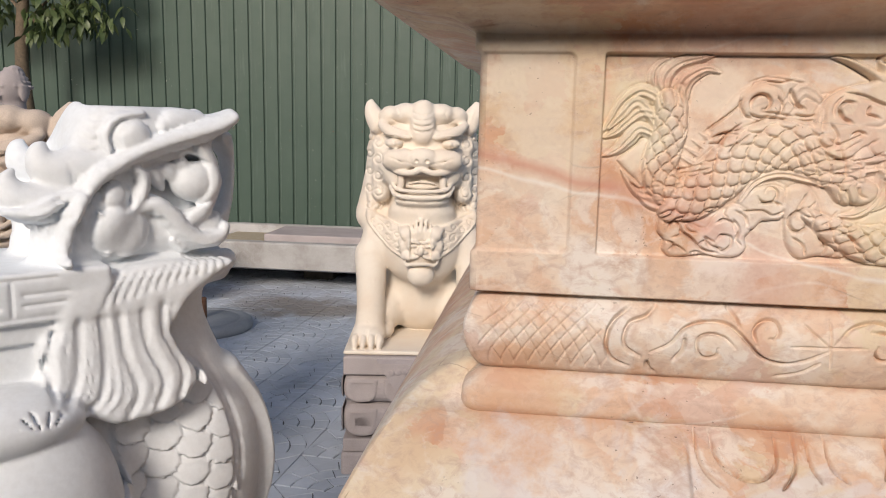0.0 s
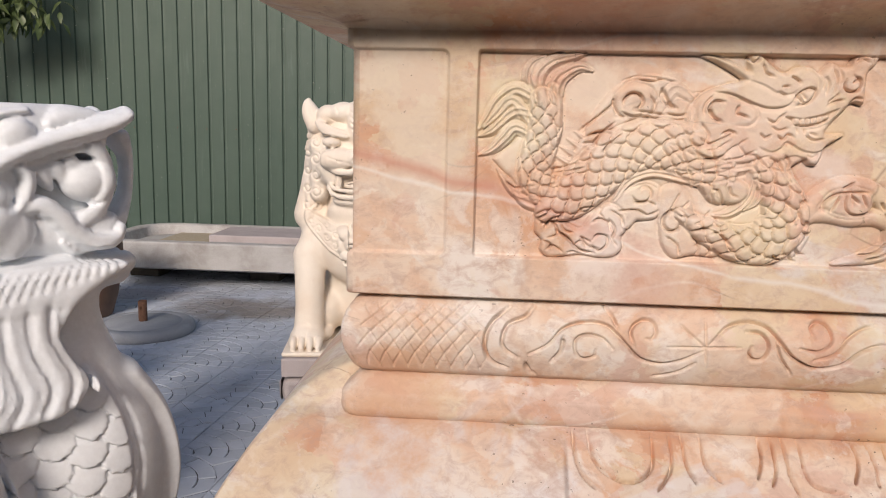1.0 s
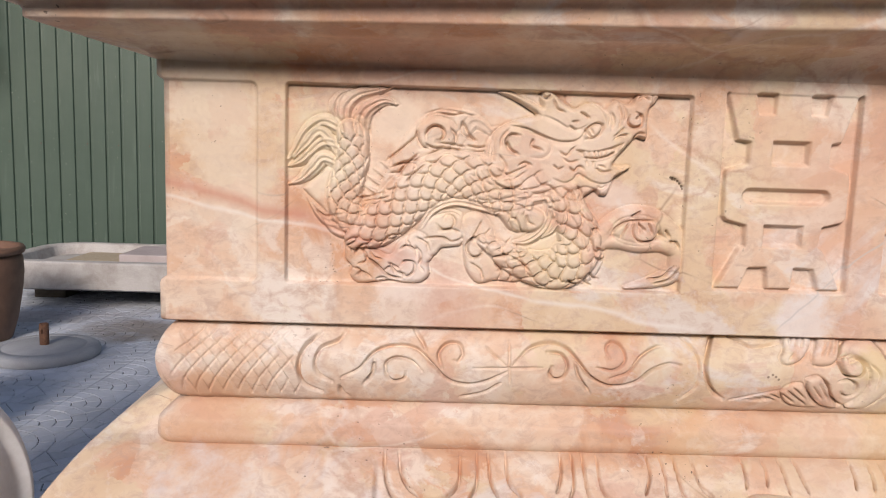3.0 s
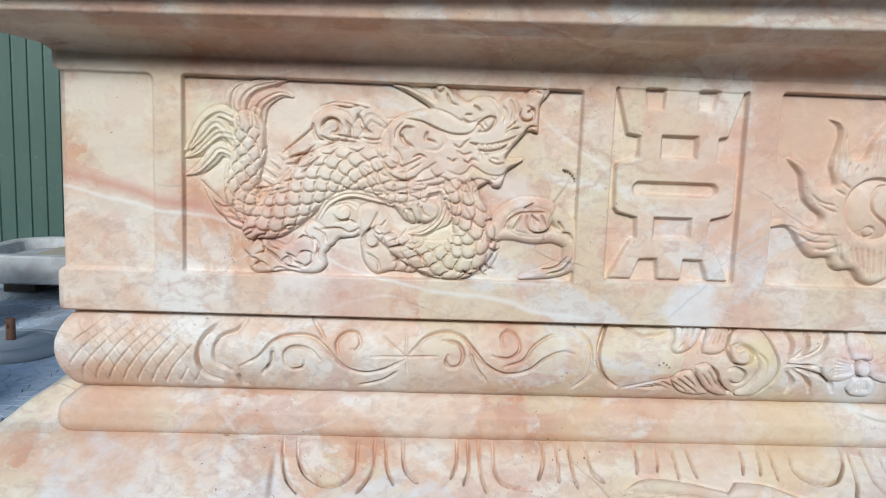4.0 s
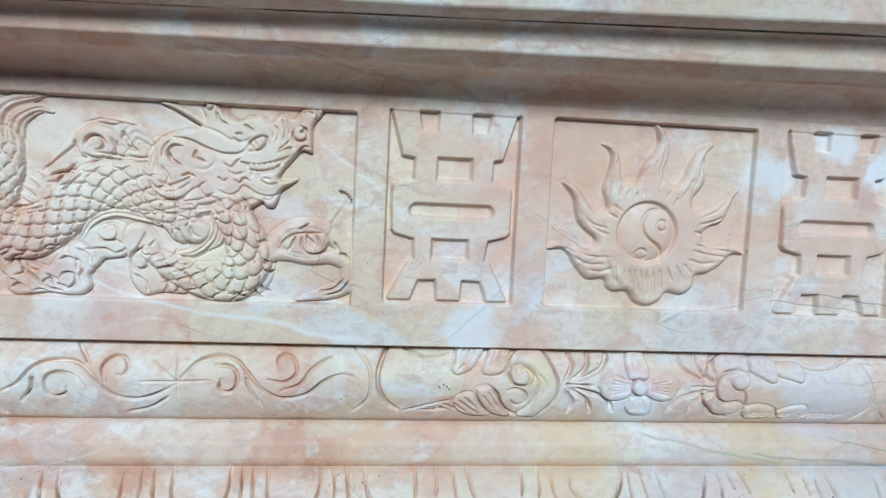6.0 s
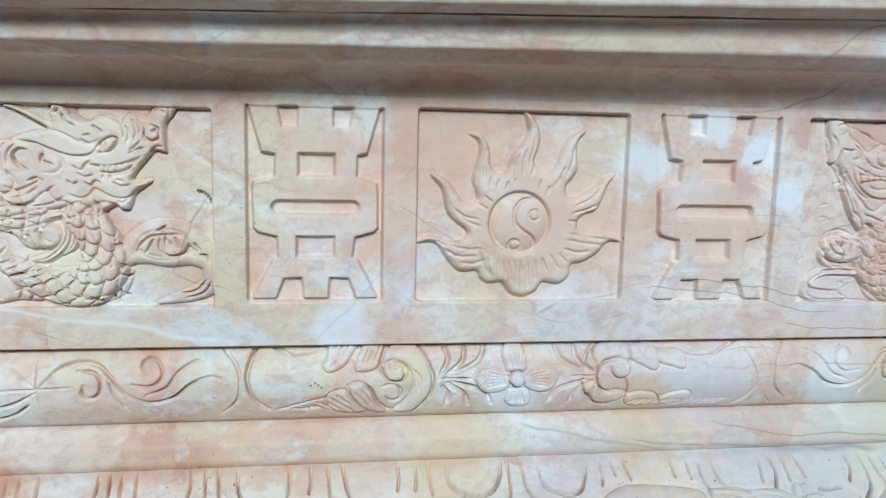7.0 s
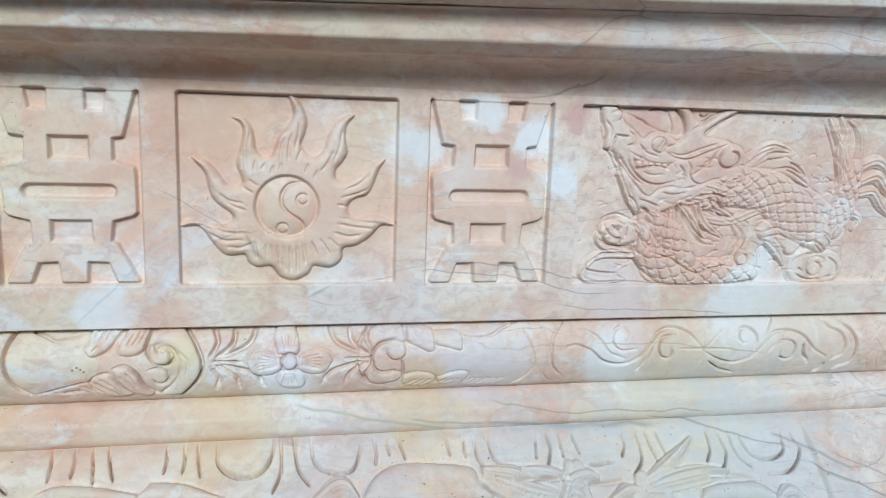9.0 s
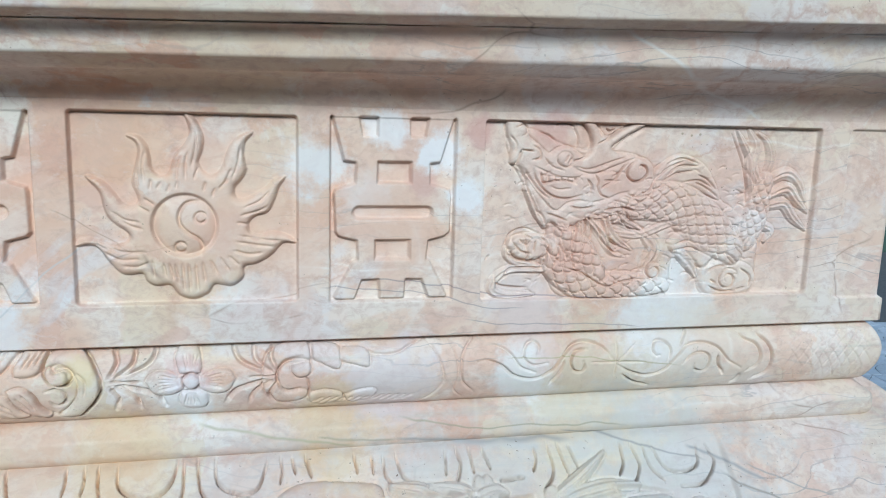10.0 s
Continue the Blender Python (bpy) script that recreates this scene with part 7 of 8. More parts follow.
    def slab(self, pts, y_top, y_low, half, k=6.0, soft=8.0, sym=True, cut=False):
        """A rounded sheet: a closed outline in x and z, thick across y, leaning from y_top to y_low."""
        p = spline([*pts, pts[0]], 5)
        e = soft + k + 2 * self.cell
        lo, hi = p.min(0), p.max(0)
        for m in ((1, -1) if sym else (1,)):
            ys = sorted((m * y_top, m * y_low))
            s, x, y, z = self.window((lo[0] - e, ys[0] - half - e, lo[1] - e), (hi[0] + e, ys[1] + half + e, hi[1] + e))
            X, Z = x[:, :, 0], z[:, 0, :]
            X, Z = np.broadcast_arrays(X, Z)
            odd, d = np.zeros(X.shape, bool), np.full(X.shape, 1e9)
            for a, b in zip(p, p[1:]):
                odd ^= ((a[1] > Z) != (b[1] > Z)) & (X < (b[0] - a[0]) * (Z - a[1]) / ((b[1] - a[1]) or 1e-9) + a[0])
                dx, dz = b[0] - a[0], b[1] - a[1]
                t = np.clip(((X - a[0]) * dx + (Z - a[1]) * dz) / (dx * dx + dz * dz + 1e-9), 0, 1)
                d = np.minimum(d, np.hypot(X - a[0] - t * dx, Z - a[1] - t * dz))
            flat = np.where(odd, -d, d)[:, None, :] + soft
            lean = y_low + (y_top - y_low) * np.clip((z - lo[1]) / (hi[1] - lo[1]), 0, 1)
            thick = np.abs(y - m * lean) - half + soft
            self.blend(s, np.sqrt(np.maximum(flat, 0) ** 2 + np.maximum(thick, 0) ** 2) + np.minimum(np.maximum(flat, thick), 0) - soft, k, cut)

    def press(self, plate, axes, side=0, depth=None):
        """Press a carved plate (a Relief over two axes, in mm from its corner) into the solid along the third axis.
        side: -1 or 1 limits it to one half of that axis."""
        u, v = axes
        w = 3 - u - v
        pu, pv = self.ax[u] - plate.o[0] * 1000, self.ax[v] - plate.o[1] * 1000
        i = np.clip(np.searchsorted(plate.xs, pu), 0, len(plate.xs) - 1)
        j = np.clip(np.searchsorted(plate.zs, pv), 0, len(plate.zs) - 1)
        h = plate.H[j][:, i].T.astype(np.float32)
        h[(pu < 0) | (pu > plate.w)] = 0
        h[:, (pv < 0) | (pv > plate.h)] = 0
        shape = [1, 1, 1]
        shape[u], shape[v] = h.shape
        h = (h if u < v else h.T).reshape(shape)
        if side:
            t = self.ax[w] if depth is None else self.ax[w] - depth
            m = np.clip(side * t / 25.0, 0, 1).astype(np.float32)
            sw = [1, 1, 1]
            sw[w] = len(m)
            h = h * m.reshape(sw)
        self.F -= h

    def skin(self, name):
        """Net of quads over the zero surface."""
        F, ins = self.F, self.F < 0
        sh = [n - 1 for n in F.shape]
        cnt = np.zeros(sh, np.float32)
        acc = [np.zeros(sh, np.float32) for _ in range(3)]
        cut = lambda A, o: A[o[0]:o[0] + sh[0], o[1]:o[1] + sh[1], o[2]:o[2] + sh[2]]
        for axis in range(3):
            others = [i for i in range(3) if i != axis]
            for u in (0, 1):
                for v in (0, 1):
                    o0 = [0, 0, 0]
                    o0[others[0]], o0[others[1]] = u, v
                    o1 = list(o0)
                    o1[axis] = 1
                    a, b = cut(F, o0), cut(F, o1)
                    m = (a < 0) != (b < 0)
                    t = np.where(m, a / np.where(m, a - b, 1), 0)
                    cnt += m
                    for i in range(3):
                        acc[i] += np.where(m, (t if i == axis else o0[i]), 0)
        used = cnt > 0
        index = np.full(sh, -1, np.int64)
        index[used] = np.arange(used.sum())
        cells = np.argwhere(used)
        pos = np.stack([self.ax[i][0] + (cells[:, i] + acc[i][used] / cnt[used]) * self.cell for i in range(3)], -1) / 1000
        quads = []
        for axis in range(3):
            a, b = [i for i in range(3) if i != axis]
            sl0, sl1 = [slice(1, -1)] * 3, [slice(1, -1)] * 3
            sl0[axis], sl1[axis] = slice(0, -1), slice(1, None)
            s0, s1 = ins[tuple(sl0)], ins[tuple(sl1)]
            for val in (True, False):
                e = np.argwhere((s0 == val) & (s1 == (not val)))
                if not len(e):
                    continue
                e = e + 1
                e[:, axis] -= 1
                ring = []
                for da, db in ((0, 0), (-1, 0), (-1, -1), (0, -1)):
                    q = e.copy()
                    q[:, a] += da
                    q[:, b] += db
                    ring.append(index[q[:, 0], q[:, 1], q[:, 2]])
                quad = np.stack(ring, -1)
                quads.append(quad if val == (axis == 1) else quad[:, ::-1])
        quads = np.concatenate(quads)
        return array_mesh(name, pos, quads[(quads >= 0).all(1)])


def statue(name, clay, material, label, category, m, group=""):
    ob = mesh_part(name, clay.skin(name), material, smooth=True)
    ob.matrix_basis = m
    return tagged(ob, label, category, group)


def dragon_statue():
    """A dragon rearing on its belly, mouth open round a pearl; it looks along +x."""
    c = Clay((-640, -205, 520), (265, 205, 1385), 2.8)
    # tortoise body with the slab on its back
    c.ball((-330, 0, 860), (300, 170, 190), 20)
    c.block((-610, -150, 520), (190, 150, 620), 20, 20)
    c.block((-600, -78, 1000), (-120, 78, 1126), 6, 8)
    c.block((-590, -86, 1100), (-128, 86, 1126), 3, 2)
    c.block((-625, -97, 1124), (-85, 97, 1179), 5, 2)
    for z0, z1, a0, a1 in ((1170, 1173, -620, -140), (1130, 1133, -620, -130), (1155, 1158, -176, -128), (1143, 1146, -176, -132), (1133, 1170, -188, -185), (1155, 1158, -250, -202), (1143, 1146, -250, -196), (1133, 1170, -262, -259), (1150, 1153, -330, -280)):
        c.block((a0, -110, z0), (a1, -94.5, z1), 0.8, 1, cut=True, sym=True)
    # shoulder with a cuff of slits
    c.ball((-190, -92, 905), (104, 84, 135), 12, sym=True)
    c.ball((-205, -98, 1024), (84, 62, 38), 3, sym=True)
    for line in ([(-205, -150, 1035, 1.3), (-195, -150, 1030, 1.2)], [(-195, -150, 1040, 1.4), (-186, -150, 1030, 1.2)], [(-186, -150, 1044, 1.9), (-181, -150, 1030, 1.3)], [(-168, -150, 1043, 1.9), (-173, -150, 1030, 1.3)], [(-157, -150, 1037, 1.9), (-166, -150, 1028, 1.3)]):
        c.tube(line, 1, cut=True, sym=True, flat=5)
    # neck, chest and belly
    c.tube([(-60, 0, 1154, 50.4), (-76, 0, 1099, 57.6), (-93, 0, 1030, 57.6), (-70, 0, 951, 79.2)], 30, flat=0.8)
    c.tube([(17, 0, 1153, 43.2), (4, 0, 1087, 53.3), (12, 0, 1009, 72), (28, 0, 918, 99.4), (17, 0, 832, 108), (-6, 0, 740, 108)], 30, flat=0.86)
    c.tube([(87, 0, 1010, 14.4), (118, 0, 954, 17.3), (134, 0, 890, 17.3), (129, 0, 831, 17.3), (103, 0, 778, 17.3)], 18, flat=2.6)
    # beard: a broad curtain of hair
    c.tube([(-85, -40, 1109, 38.9), (-79, -44, 1053, 43.2), (-67, -50, 1017, 37.4)], 16, sym=True, flat=0.7)
    beard = [(q[0] - 640, q[1] + 520) for q in [(495, 598), (478, 576), (480, 552), (473, 529), (488, 515), (512, 498), (542, 480), (560, 477), (603, 480), (628, 488), (645, 504), (647, 524), (633, 552), (625, 577), (640, 603), (676, 628), (706, 648), (640, 654), (579, 652), (512, 632)]]
    c.slab(beard, -70, -96, 22, 8, 14)
    # head: a thick rounded block, opened at the mouth, with a pearl inside
    def plane(pts):
        return [(q[0] - 640, q[1] + 520) for q in pts]
    c.slab(plane([(532, 794), (548, 818), (569, 828), (633, 832), (668, 830), (702, 825), (722, 827), (720, 812), (704, 798), (700, 785), (704, 761), (703, 729), (698, 709), (709, 703), (709, 679), (692, 663), (647, 656), (593, 655), (555, 650), (525, 658), (512, 679), (517, 716), (525, 746)]), 0, 0, 62, 10, 26, sym=False)
    c.slab(plane([(608, 755), (630, 764), (665, 778), (697, 768), (708, 743), (696, 718), (661, 708), (632, 722), (610, 738)]), -72, -72, 40, 3, 5, cut=True)
    c.slab(plane([(692, 792), (735, 797), (735, 700), (692, 704)]), 0, 0, 36, 5, 8, sym=False, cut=True)
    c.tube([(88, 0, 1316, 13), (98, 0, 1294, 8), (99, 0, 1266, 7), (94, 0, 1238, 8), (80, 0, 1212, 13)], 8, flat=2.6)
    c.ball((31, -48, 1265), (30, 24, 25), 1, sym=True)
    for q in ((622, 749), (638, 757), (654, 765)):
        c.tube([(q[0] - 646, -50, q[1] + 538, 9), (q[0] - 640, -54, q[1] + 522, 9), (q[0] - 632, -52, q[1] + 510, 5)], 5, sym=True)
    c.tube([(-30, -52, 1236, 9), (-8, -54, 1228, 9), (16, -54, 1219, 8), (40, -48, 1212, 6)], 5, sym=True)
    c.tube([(-25, 0, 1265, 28.8), (14, 0, 1261, 18.7)], 6, flat=1.2)
    c.ball((-42, 0, 1326), (60, 66, 50), 14)
    # collar of chin hair
    c.tube([(-106, -40, 1135, 14.4), (-63, -46, 1148, 24.5), (-7, -44, 1154, 24.5), (42, -34, 1151, 20.2), (84, -20, 1158, 14.4)], 8, sym=True, flat=1.1)
    c.tube([(-82, 0, 1121, 21.6), (-13, 0, 1141, 28.8), (79, 0, 1146, 20.2)], 12)
    # horns, ear and mane at the back of the head
    c.tube([(-67, -40, 1288, 28.8), (-96, -44, 1283, 27.4), (-120, -46, 1280, 23.8), (-136, -46, 1287, 18), (-140, -46, 1302, 10.8), (-136, -46, 1310, 4.3)], 8, sym=True)
    c.tube([(-83, -44, 1243, 31.7), (-120, -48, 1240, 29.5), (-148, -50, 1244, 25.2), (-167, -50, 1254, 18.7), (-174, -50, 1271, 10.1), (-169, -50, 1282, 4.3)], 8, sym=True)
    c.tube([(-109, -44, 1219, 33.1), (-124, -42, 1194, 31.7), (-120, -40, 1160, 31.7)], 14, sym=True)
    # flat cut crown
    c.block((-85, -120, 1354), (11, 120, 1503), 4, 3, cut=True)
    # fine carving on both flanks
    g = Relief(-0.64, 0.265, 0.52, 1.385, 1.6)
    win, odd, edge = g.inside([(555, 461), (585, 469), (619, 475), (647, 494), (658, 524), (682, 489), (696, 440), (700, 393), (689, 325), (564, 366), (557, 411)], 2.0)
    mask = np.zeros(g.H.shape)
    mask[win] = np.clip(np.where(odd, edge, -edge) / 6 + 0.5, 0, 1)
    o, e1, e2 = np.array((577, 459)), np.array((617, 477)), np.array((572, 426))
    for row in range(5, -4, -1):
        for col in range(-2, 5):
            p = o + (e1 - o) * col + (e2 - o) * row
            d = np.hypot(g.X - p[0], (g.Z - p[1]) * 0.97) / 23.5
            h = 1.0 + 10.0 * np.clip((p[1] - g.Z) / 47 + 0.5, 0, 1) + 2.0 * np.sqrt(np.clip(1 - d, 0, 1))
            g.H = np.where(d < 1, h, np.where(d < 1.14, g.H - 1.5, g.H))
    g.H *= mask
    for line, w, dp in (([(654, 540), (678, 503), (697, 456), (704, 400), (693, 348), (681, 328)], 3.0, 4), ([(666, 535), (692, 490), (709, 437), (714, 381), (704, 333)], 3.0, 4)):
        g.groove(line, w, dp, fade=0.05)
    locks = [[(496, 595), (486, 570), (486, 541), (479, 525)], [(519, 606), (515, 558), (506, 525), (487, 517)], [(542, 609), (543, 556), (534, 513), (512, 499)], [(562, 609), (565, 558), (575, 512), (556, 480)], [(588, 612), (589, 565), (605, 520), (591, 483)], [(614, 616), (612, 574), (630, 526), (620, 487)], [(633, 613), (626, 576), (648, 522), (643, 495)]]
    rng = random.Random(4)
    for a, b in zip(locks, locks[1:]):
        for k in range(6):
            t = (k + 0.5 * rng.random() * (k > 0)) / 6
            g.groove([(p[0] + (q[0] - p[0]) * t, p[1] + (q[1] - p[1]) * t) for p, q in zip(a, b)], 3.4 if k == 0 else 2.2, 6.5 if k == 0 else rng.uniform(1.8, 3.6), fade=0.08)
    for i in range(13):
        t = i / 12
        q0, q1 = (542, 609), (691, 642)
        r0, r1 = (570, 649), (704, 657)
        g.groove([(q0[0] + (q1[0] - q0[0]) * t, q0[1] + (q1[1] - q0[1]) * t), (0.5 * (q0[0] + r0[0]) + (0.5 * (q1[0] + r1[0]) - 0.5 * (q0[0] + r0[0])) * t, 0.5 * (q0[1] + r0[1]) + 6 + (0.5 * (q1[1] + r1[1]) - 0.5 * (q0[1] + r0[1])) * t), (r0[0] + (r1[0] - r0[0]) * t, r0[1] + (r1[1] - r0[1]) * t)], 2.2, 3.0)
    for i in range(9):
        q = (460, 681)
        g.groove([(q[0] + 9 * i, q[1] - 2), (q[0] + 8 * i + 4, q[1] + 16), (q[0] + 7.5 * i + 2, q[1] + 30)], 2.2, 3.0)
    for line, w, dp in (([(462, 728), (484, 723), (503, 730), (522, 742)], 3.0, 5), ([(465, 720), (489, 714), (511, 721), (523, 730)], 2.5, 3.5), ([(475, 707), (499, 706), (519, 716)], 2.5, 3.5), ([(533, 764), (534, 746), (541, 732)], 2.5, 3), ([(525, 771), (529, 752), (535, 737)], 2.5, 3), ([(574, 785), (570, 802), (582, 817), (607, 822)], 2.6, 4.5), ([(581, 784), (576, 801), (587, 813)], 2.2, 3), ([(544, 801), (553, 796), (562, 801)], 2.2, 2.5), ([(548, 812), (556, 807), (566, 813)], 2.2, 2.5), ([(552, 822), (560, 818), (569, 823)], 2.2, 2.5)):
        g.groove(line, w, dp)
    g.groove([(541, 790), (550, 784), (561, 787)], 2.2, 2.5)
    g.curl(512, 721, 12, 4, 1.3, 120, 2.6, 4.0, -1)
    # face: lip, tusk, cheek, jaw, teeth and eye raised on both flanks
    def band(pts, radii, h, rim=0.0):
        g.ridge([(*q, r) for q, r in zip(pts, radii)], h, rim=rim)
    face = Relief(-0.64, 0.265, 0.52, 1.385, 1.6)
    g, lines = face, g
    g.disc(576, 692, 34, 18, flat=0.0)
    g.disc(572, 734, 17, 9, flat=0.25)
    g.disc(593, 799, 23, 12, flat=0.1)
    band([(567, 785), (566, 805), (579, 821), (608, 827)], (4, 6, 6, 4), 9)
    band([(677, 790), (695, 768), (698, 743), (689, 721), (662, 700)], (9, 12, 12, 12, 9), 7)
    band([(549, 717), (563, 704), (582, 703), (597, 716), (615, 722), (632, 710), (649, 689), (673, 673), (700, 674), (711, 687)], (2, 5, 6, 8, 12, 13, 13, 13, 12, 9), 15)
    band([(639, 676), (661, 659), (694, 660), (709, 668)], (4, 7, 8, 6), 7)
    band([(594, 766), (604, 754), (602, 736), (592, 718), (574, 708)], (7, 9, 9, 7, 3), 15)
    band([(510, 666), (516, 701), (534, 736), (562, 762), (601, 782), (648, 798), (695, 813), (719, 825)], (6, 9, 10, 11, 12, 13, 14, 13), 21)
    band([(459, 720), (482, 719), (503, 728), (525, 740)], (5, 9, 9, 5), 12)
    band([(632, 813), (653, 825), (682, 829)], (8, 14, 8), 10)
    for line, w, dp in (([(520, 669), (525, 701), (542, 732), (568, 756), (604, 775), (650, 791), (693, 805)], 3.0, 4), ([(602, 763), (637, 770), (665, 779)], 2.6, 4), ([(609, 737), (629, 728), (656, 709)], 2.4, 3), ([(603, 709), (622, 704), (642, 682), (670, 665), (701, 666)], 3.0, 5), ([(580, 752), (585, 734), (577, 714)], 2.4, 3)):
        g.groove(line, w, dp)
    g, face = lines, g
    low = (561, 657)
    face.H *= np.clip((face.Z - low[1]) / 8, 0, 1)
    g.H = g.H + face.H
    c.press(g, (0, 2), -1, -32)
    c.press(g, (0, 2), 1, 32)
    return c


dragon_sculpture = statue("tortoise_statue", dragon_statue(), M_WHITE, "white marble dragon-headed tortoise statue holding a pearl, slab on its back", "statue", pose(-0.531, 0.305, 0, 0, 0, 48.7))


def lion_statue():
    """A seated guardian lion, mouth open, looking along -y."""
    c = Clay((-290, -270, 470), (290, 290, 1440), 4.0)

    def tw(fn, q, *a, **k):
        for s in (1, -1):
            fn((s * q[0], *q[1:]), *a, **k)

    def twin(pts, *a, **k):
        for s in (1, -1):
            c.tube([(s * p[0], *p[1:]) for p in pts], *a, **k)

    # haunches and back
    c.ball((0, 120, 650), (200, 140, 170), 20)
    tw(c.ball, (150, 60, 600), (90, 150, 110), 20)
    c.tube([(0, 90, 650, 150), (0, 40, 850, 150), (0, 0, 1000, 140)], 40)
    tw(c.ball, (165, -40, 520), (60, 100, 40), 12)
    # chest and forelegs
    c.ball((0, -70, 880), (165, 120, 170), 30)
    tw(c.ball, (165, -30, 900), (66, 80, 105), 25)
    tw(c.ball, (178, -60, 860), (62, 60, 85), 25)
    twin([(200, -70, 830, 62), (196, -95, 730, 58), (197, -110, 620, 54), (199, -120, 540, 58)], 16)
    tw(c.ball, (201, -150, 522), (66, 72, 46), 12)
    for k in range(4):
        tw(c.ball, (153 + 31 * k, -212, 514), (17, 34, 26), 3)
    for k in range(3):
        twin([(168 + 31 * k, -235, 500, 3), (168 + 31 * k, -215, 545, 4), (171 + 29 * k, -170, 580, 3)], 2, cut=True)
    for k in range(4):
        tw(c.ball, (153 + 31 * k, -240, 500), (10, 12, 14), 3)
    # bib with a mask, a tuft above it and a bell below
    c.ball((0, -168, 866), (62, 44, 72), 14)
    c.ball((0, -172, 768), (52, 44, 46), 5)
    for q in range(9):
        c.tube([(-72 + 18 * q, -196 + abs(q - 4) * 4, 978 - abs(q - 4) * 9, 4), (-62 + 15.5 * q, -204, 946 - abs(q - 4) * 4, 9), (-46 + 11.5 * q, -206, 914, 6)], 5)
    for s in (1, -1):
        c.tube([(s * 8, -214, 898, 6), (s * 30, -214, 904, 8), (s * 52, -200, 896, 5)], 3)
        c.ball((s * 27, -211, 886), (15, 8, 8), 2)
        c.ball((s * 17, -216, 862), (10, 9, 9), 3)
        c.tube([(s * 12, -216, 846, 7), (s * 36, -210, 842, 9), (s * 56, -196, 852, 7)], 4)
        c.ball((s * 64, -186, 884), (13, 14, 20), 4)
        c.tube([(s * 58, -196, 846, 6), (s * 62, -194, 822, 7), (s * 50, -204, 808, 6)], 3)
    c.ball((0, -222, 868), (13, 14, 18), 4)
    c.tube([(-52, -202, 812, 7), (0, -216, 818, 8), (52, -202, 812, 7)], 3)
    c.tube([(-32, -210, 830, 4), (0, -220, 834, 5), (32, -210, 830, 4)], 2, cut=True)
    c.tube([(-36, -208, 766, 3), (0, -222, 776, 3), (36, -208, 766, 3)], 2, cut=True)
    # full throat under the chin
    c.ball((0, -104, 1008), (122, 84, 64), 34)
    # mane: rows of curls round the head and down the back
    for row in range(5):
        for k in range(9):
            a = radians(20 + 17.5 * k)
            z = 1330 - 78 * row
            r = 178 + 12 * math.sin(row * 0.8)
            c.ball((r * math.cos(a), -10 + 0.8 * r * math.sin(a), z + (16 if k % 2 else 0)), (40, 40, 40), 5)
    for row in range(4):
        for s in (1, -1):
            c.ball((s * (174 + 6 * (row % 2)), -20, 1290 - 62 * row), (40, 50, 44), 24)
            c.ball((s * 160, -78, 1250 - 58 * row), (36, 40, 40), 24)
    for s in (1, -1):
        c.tube([(s * 140, 0, 1240, 70), (s * 172, 10, 1100, 66), (s * 196, 0, 980, 70)], 26)
        for k in range(4):
            c.tube([(s * 176, -30 - 12 * k, 1150 - 40 * k, 10), (s * 200, -44 - 8 * k, 1110 - 40 * k, 16), (s * 196, -62 - 6 * k, 1070 - 40 * k, 9)], 8)
    # head
    c.ball((0, -40, 1240), (172, 150, 160), 20)
    c.block((-130, -190, 1090), (130, -20, 1250), 46, 26)
    c.tube([(0, -150, 1385, 44), (0, -172, 1340, 46), (0, -180, 1300, 40)], 16)
    for z in (1372, 1352, 1332, 1312):
        c.tube([(-36, -205, z + 2, 3.5), (0, -222, z - 4, 4), (36, -205, z + 2, 3.5)], 2, cut=True)
    tw(c.ball, (66, -120, 1378), (50, 52, 40), 18)
    tw(c.ball, (124, -92, 1368), (44, 48, 38), 18)
    c.ball((0, -110, 1392), (44, 52, 34), 18)
    tw(c.ball, (112, -116, 1176), (56, 62, 66), 24)
    # brows, eyes, ears
    for s in (1, -1):
        c.tube([(s * 44, -176, 1296, 13), (s * 88, -178, 1302, 19), (s * 136, -146, 1318, 20), (s * 160, -120, 1338, 12)], 18)
        c.tube([(s * 50, -196, 1290, 9), (s * 95, -196, 1296, 10), (s * 140, -160, 1306, 6)], 3)
        c.ball((s * 106, -178, 1268), (34, 24, 18), 3)
        c.tube([(s * 70, -202, 1278, 4), (s * 106, -206, 1288, 4), (s * 140, -182, 1278, 4)], 2, cut=True)
        c.tube([(s * 70, -202, 1256, 4), (s * 106, -206, 1248, 4), (s * 142, -180, 1258, 4)], 2, cut=True)
        c.ball((s * 104, -200, 1268), (9, 8, 9), 1.5)
        c.tube([(s * 176, -70, 1330, 34), (s * 192, -62, 1372, 34), (s * 204, -54, 1406, 20), (s * 200, -50, 1425, 5)], 8)
        c.tube([(s * 178, -112, 1340, 6), (s * 198, -100, 1380, 8), (s * 204, -88, 1402, 5)], 3, cut=True)
    # muzzle
    c.ball((0, -212, 1214), (58, 40, 40), 8)
    tw(c.ball, (44, -212, 1204), (26, 24, 22), 5)
    tw(c.ball, (80, -190, 1206), (74, 50, 44), 8)
    tw(c.ball, (20, -246, 1206), (8, 8, 6), 3, cut=True)
    for s in (1, -1):
        c.tube([(0, -236, 1176, 10), (s * 50, -230, 1160, 13), (s * 100, -200, 1172, 14), (s * 132, -170, 1198, 9)], 3)
        c.tube([(s * 20, -250, 1190, 3), (s * 80, -236, 1200, 3), (s * 124, -205, 1212, 3)], 1.5, cut=True)
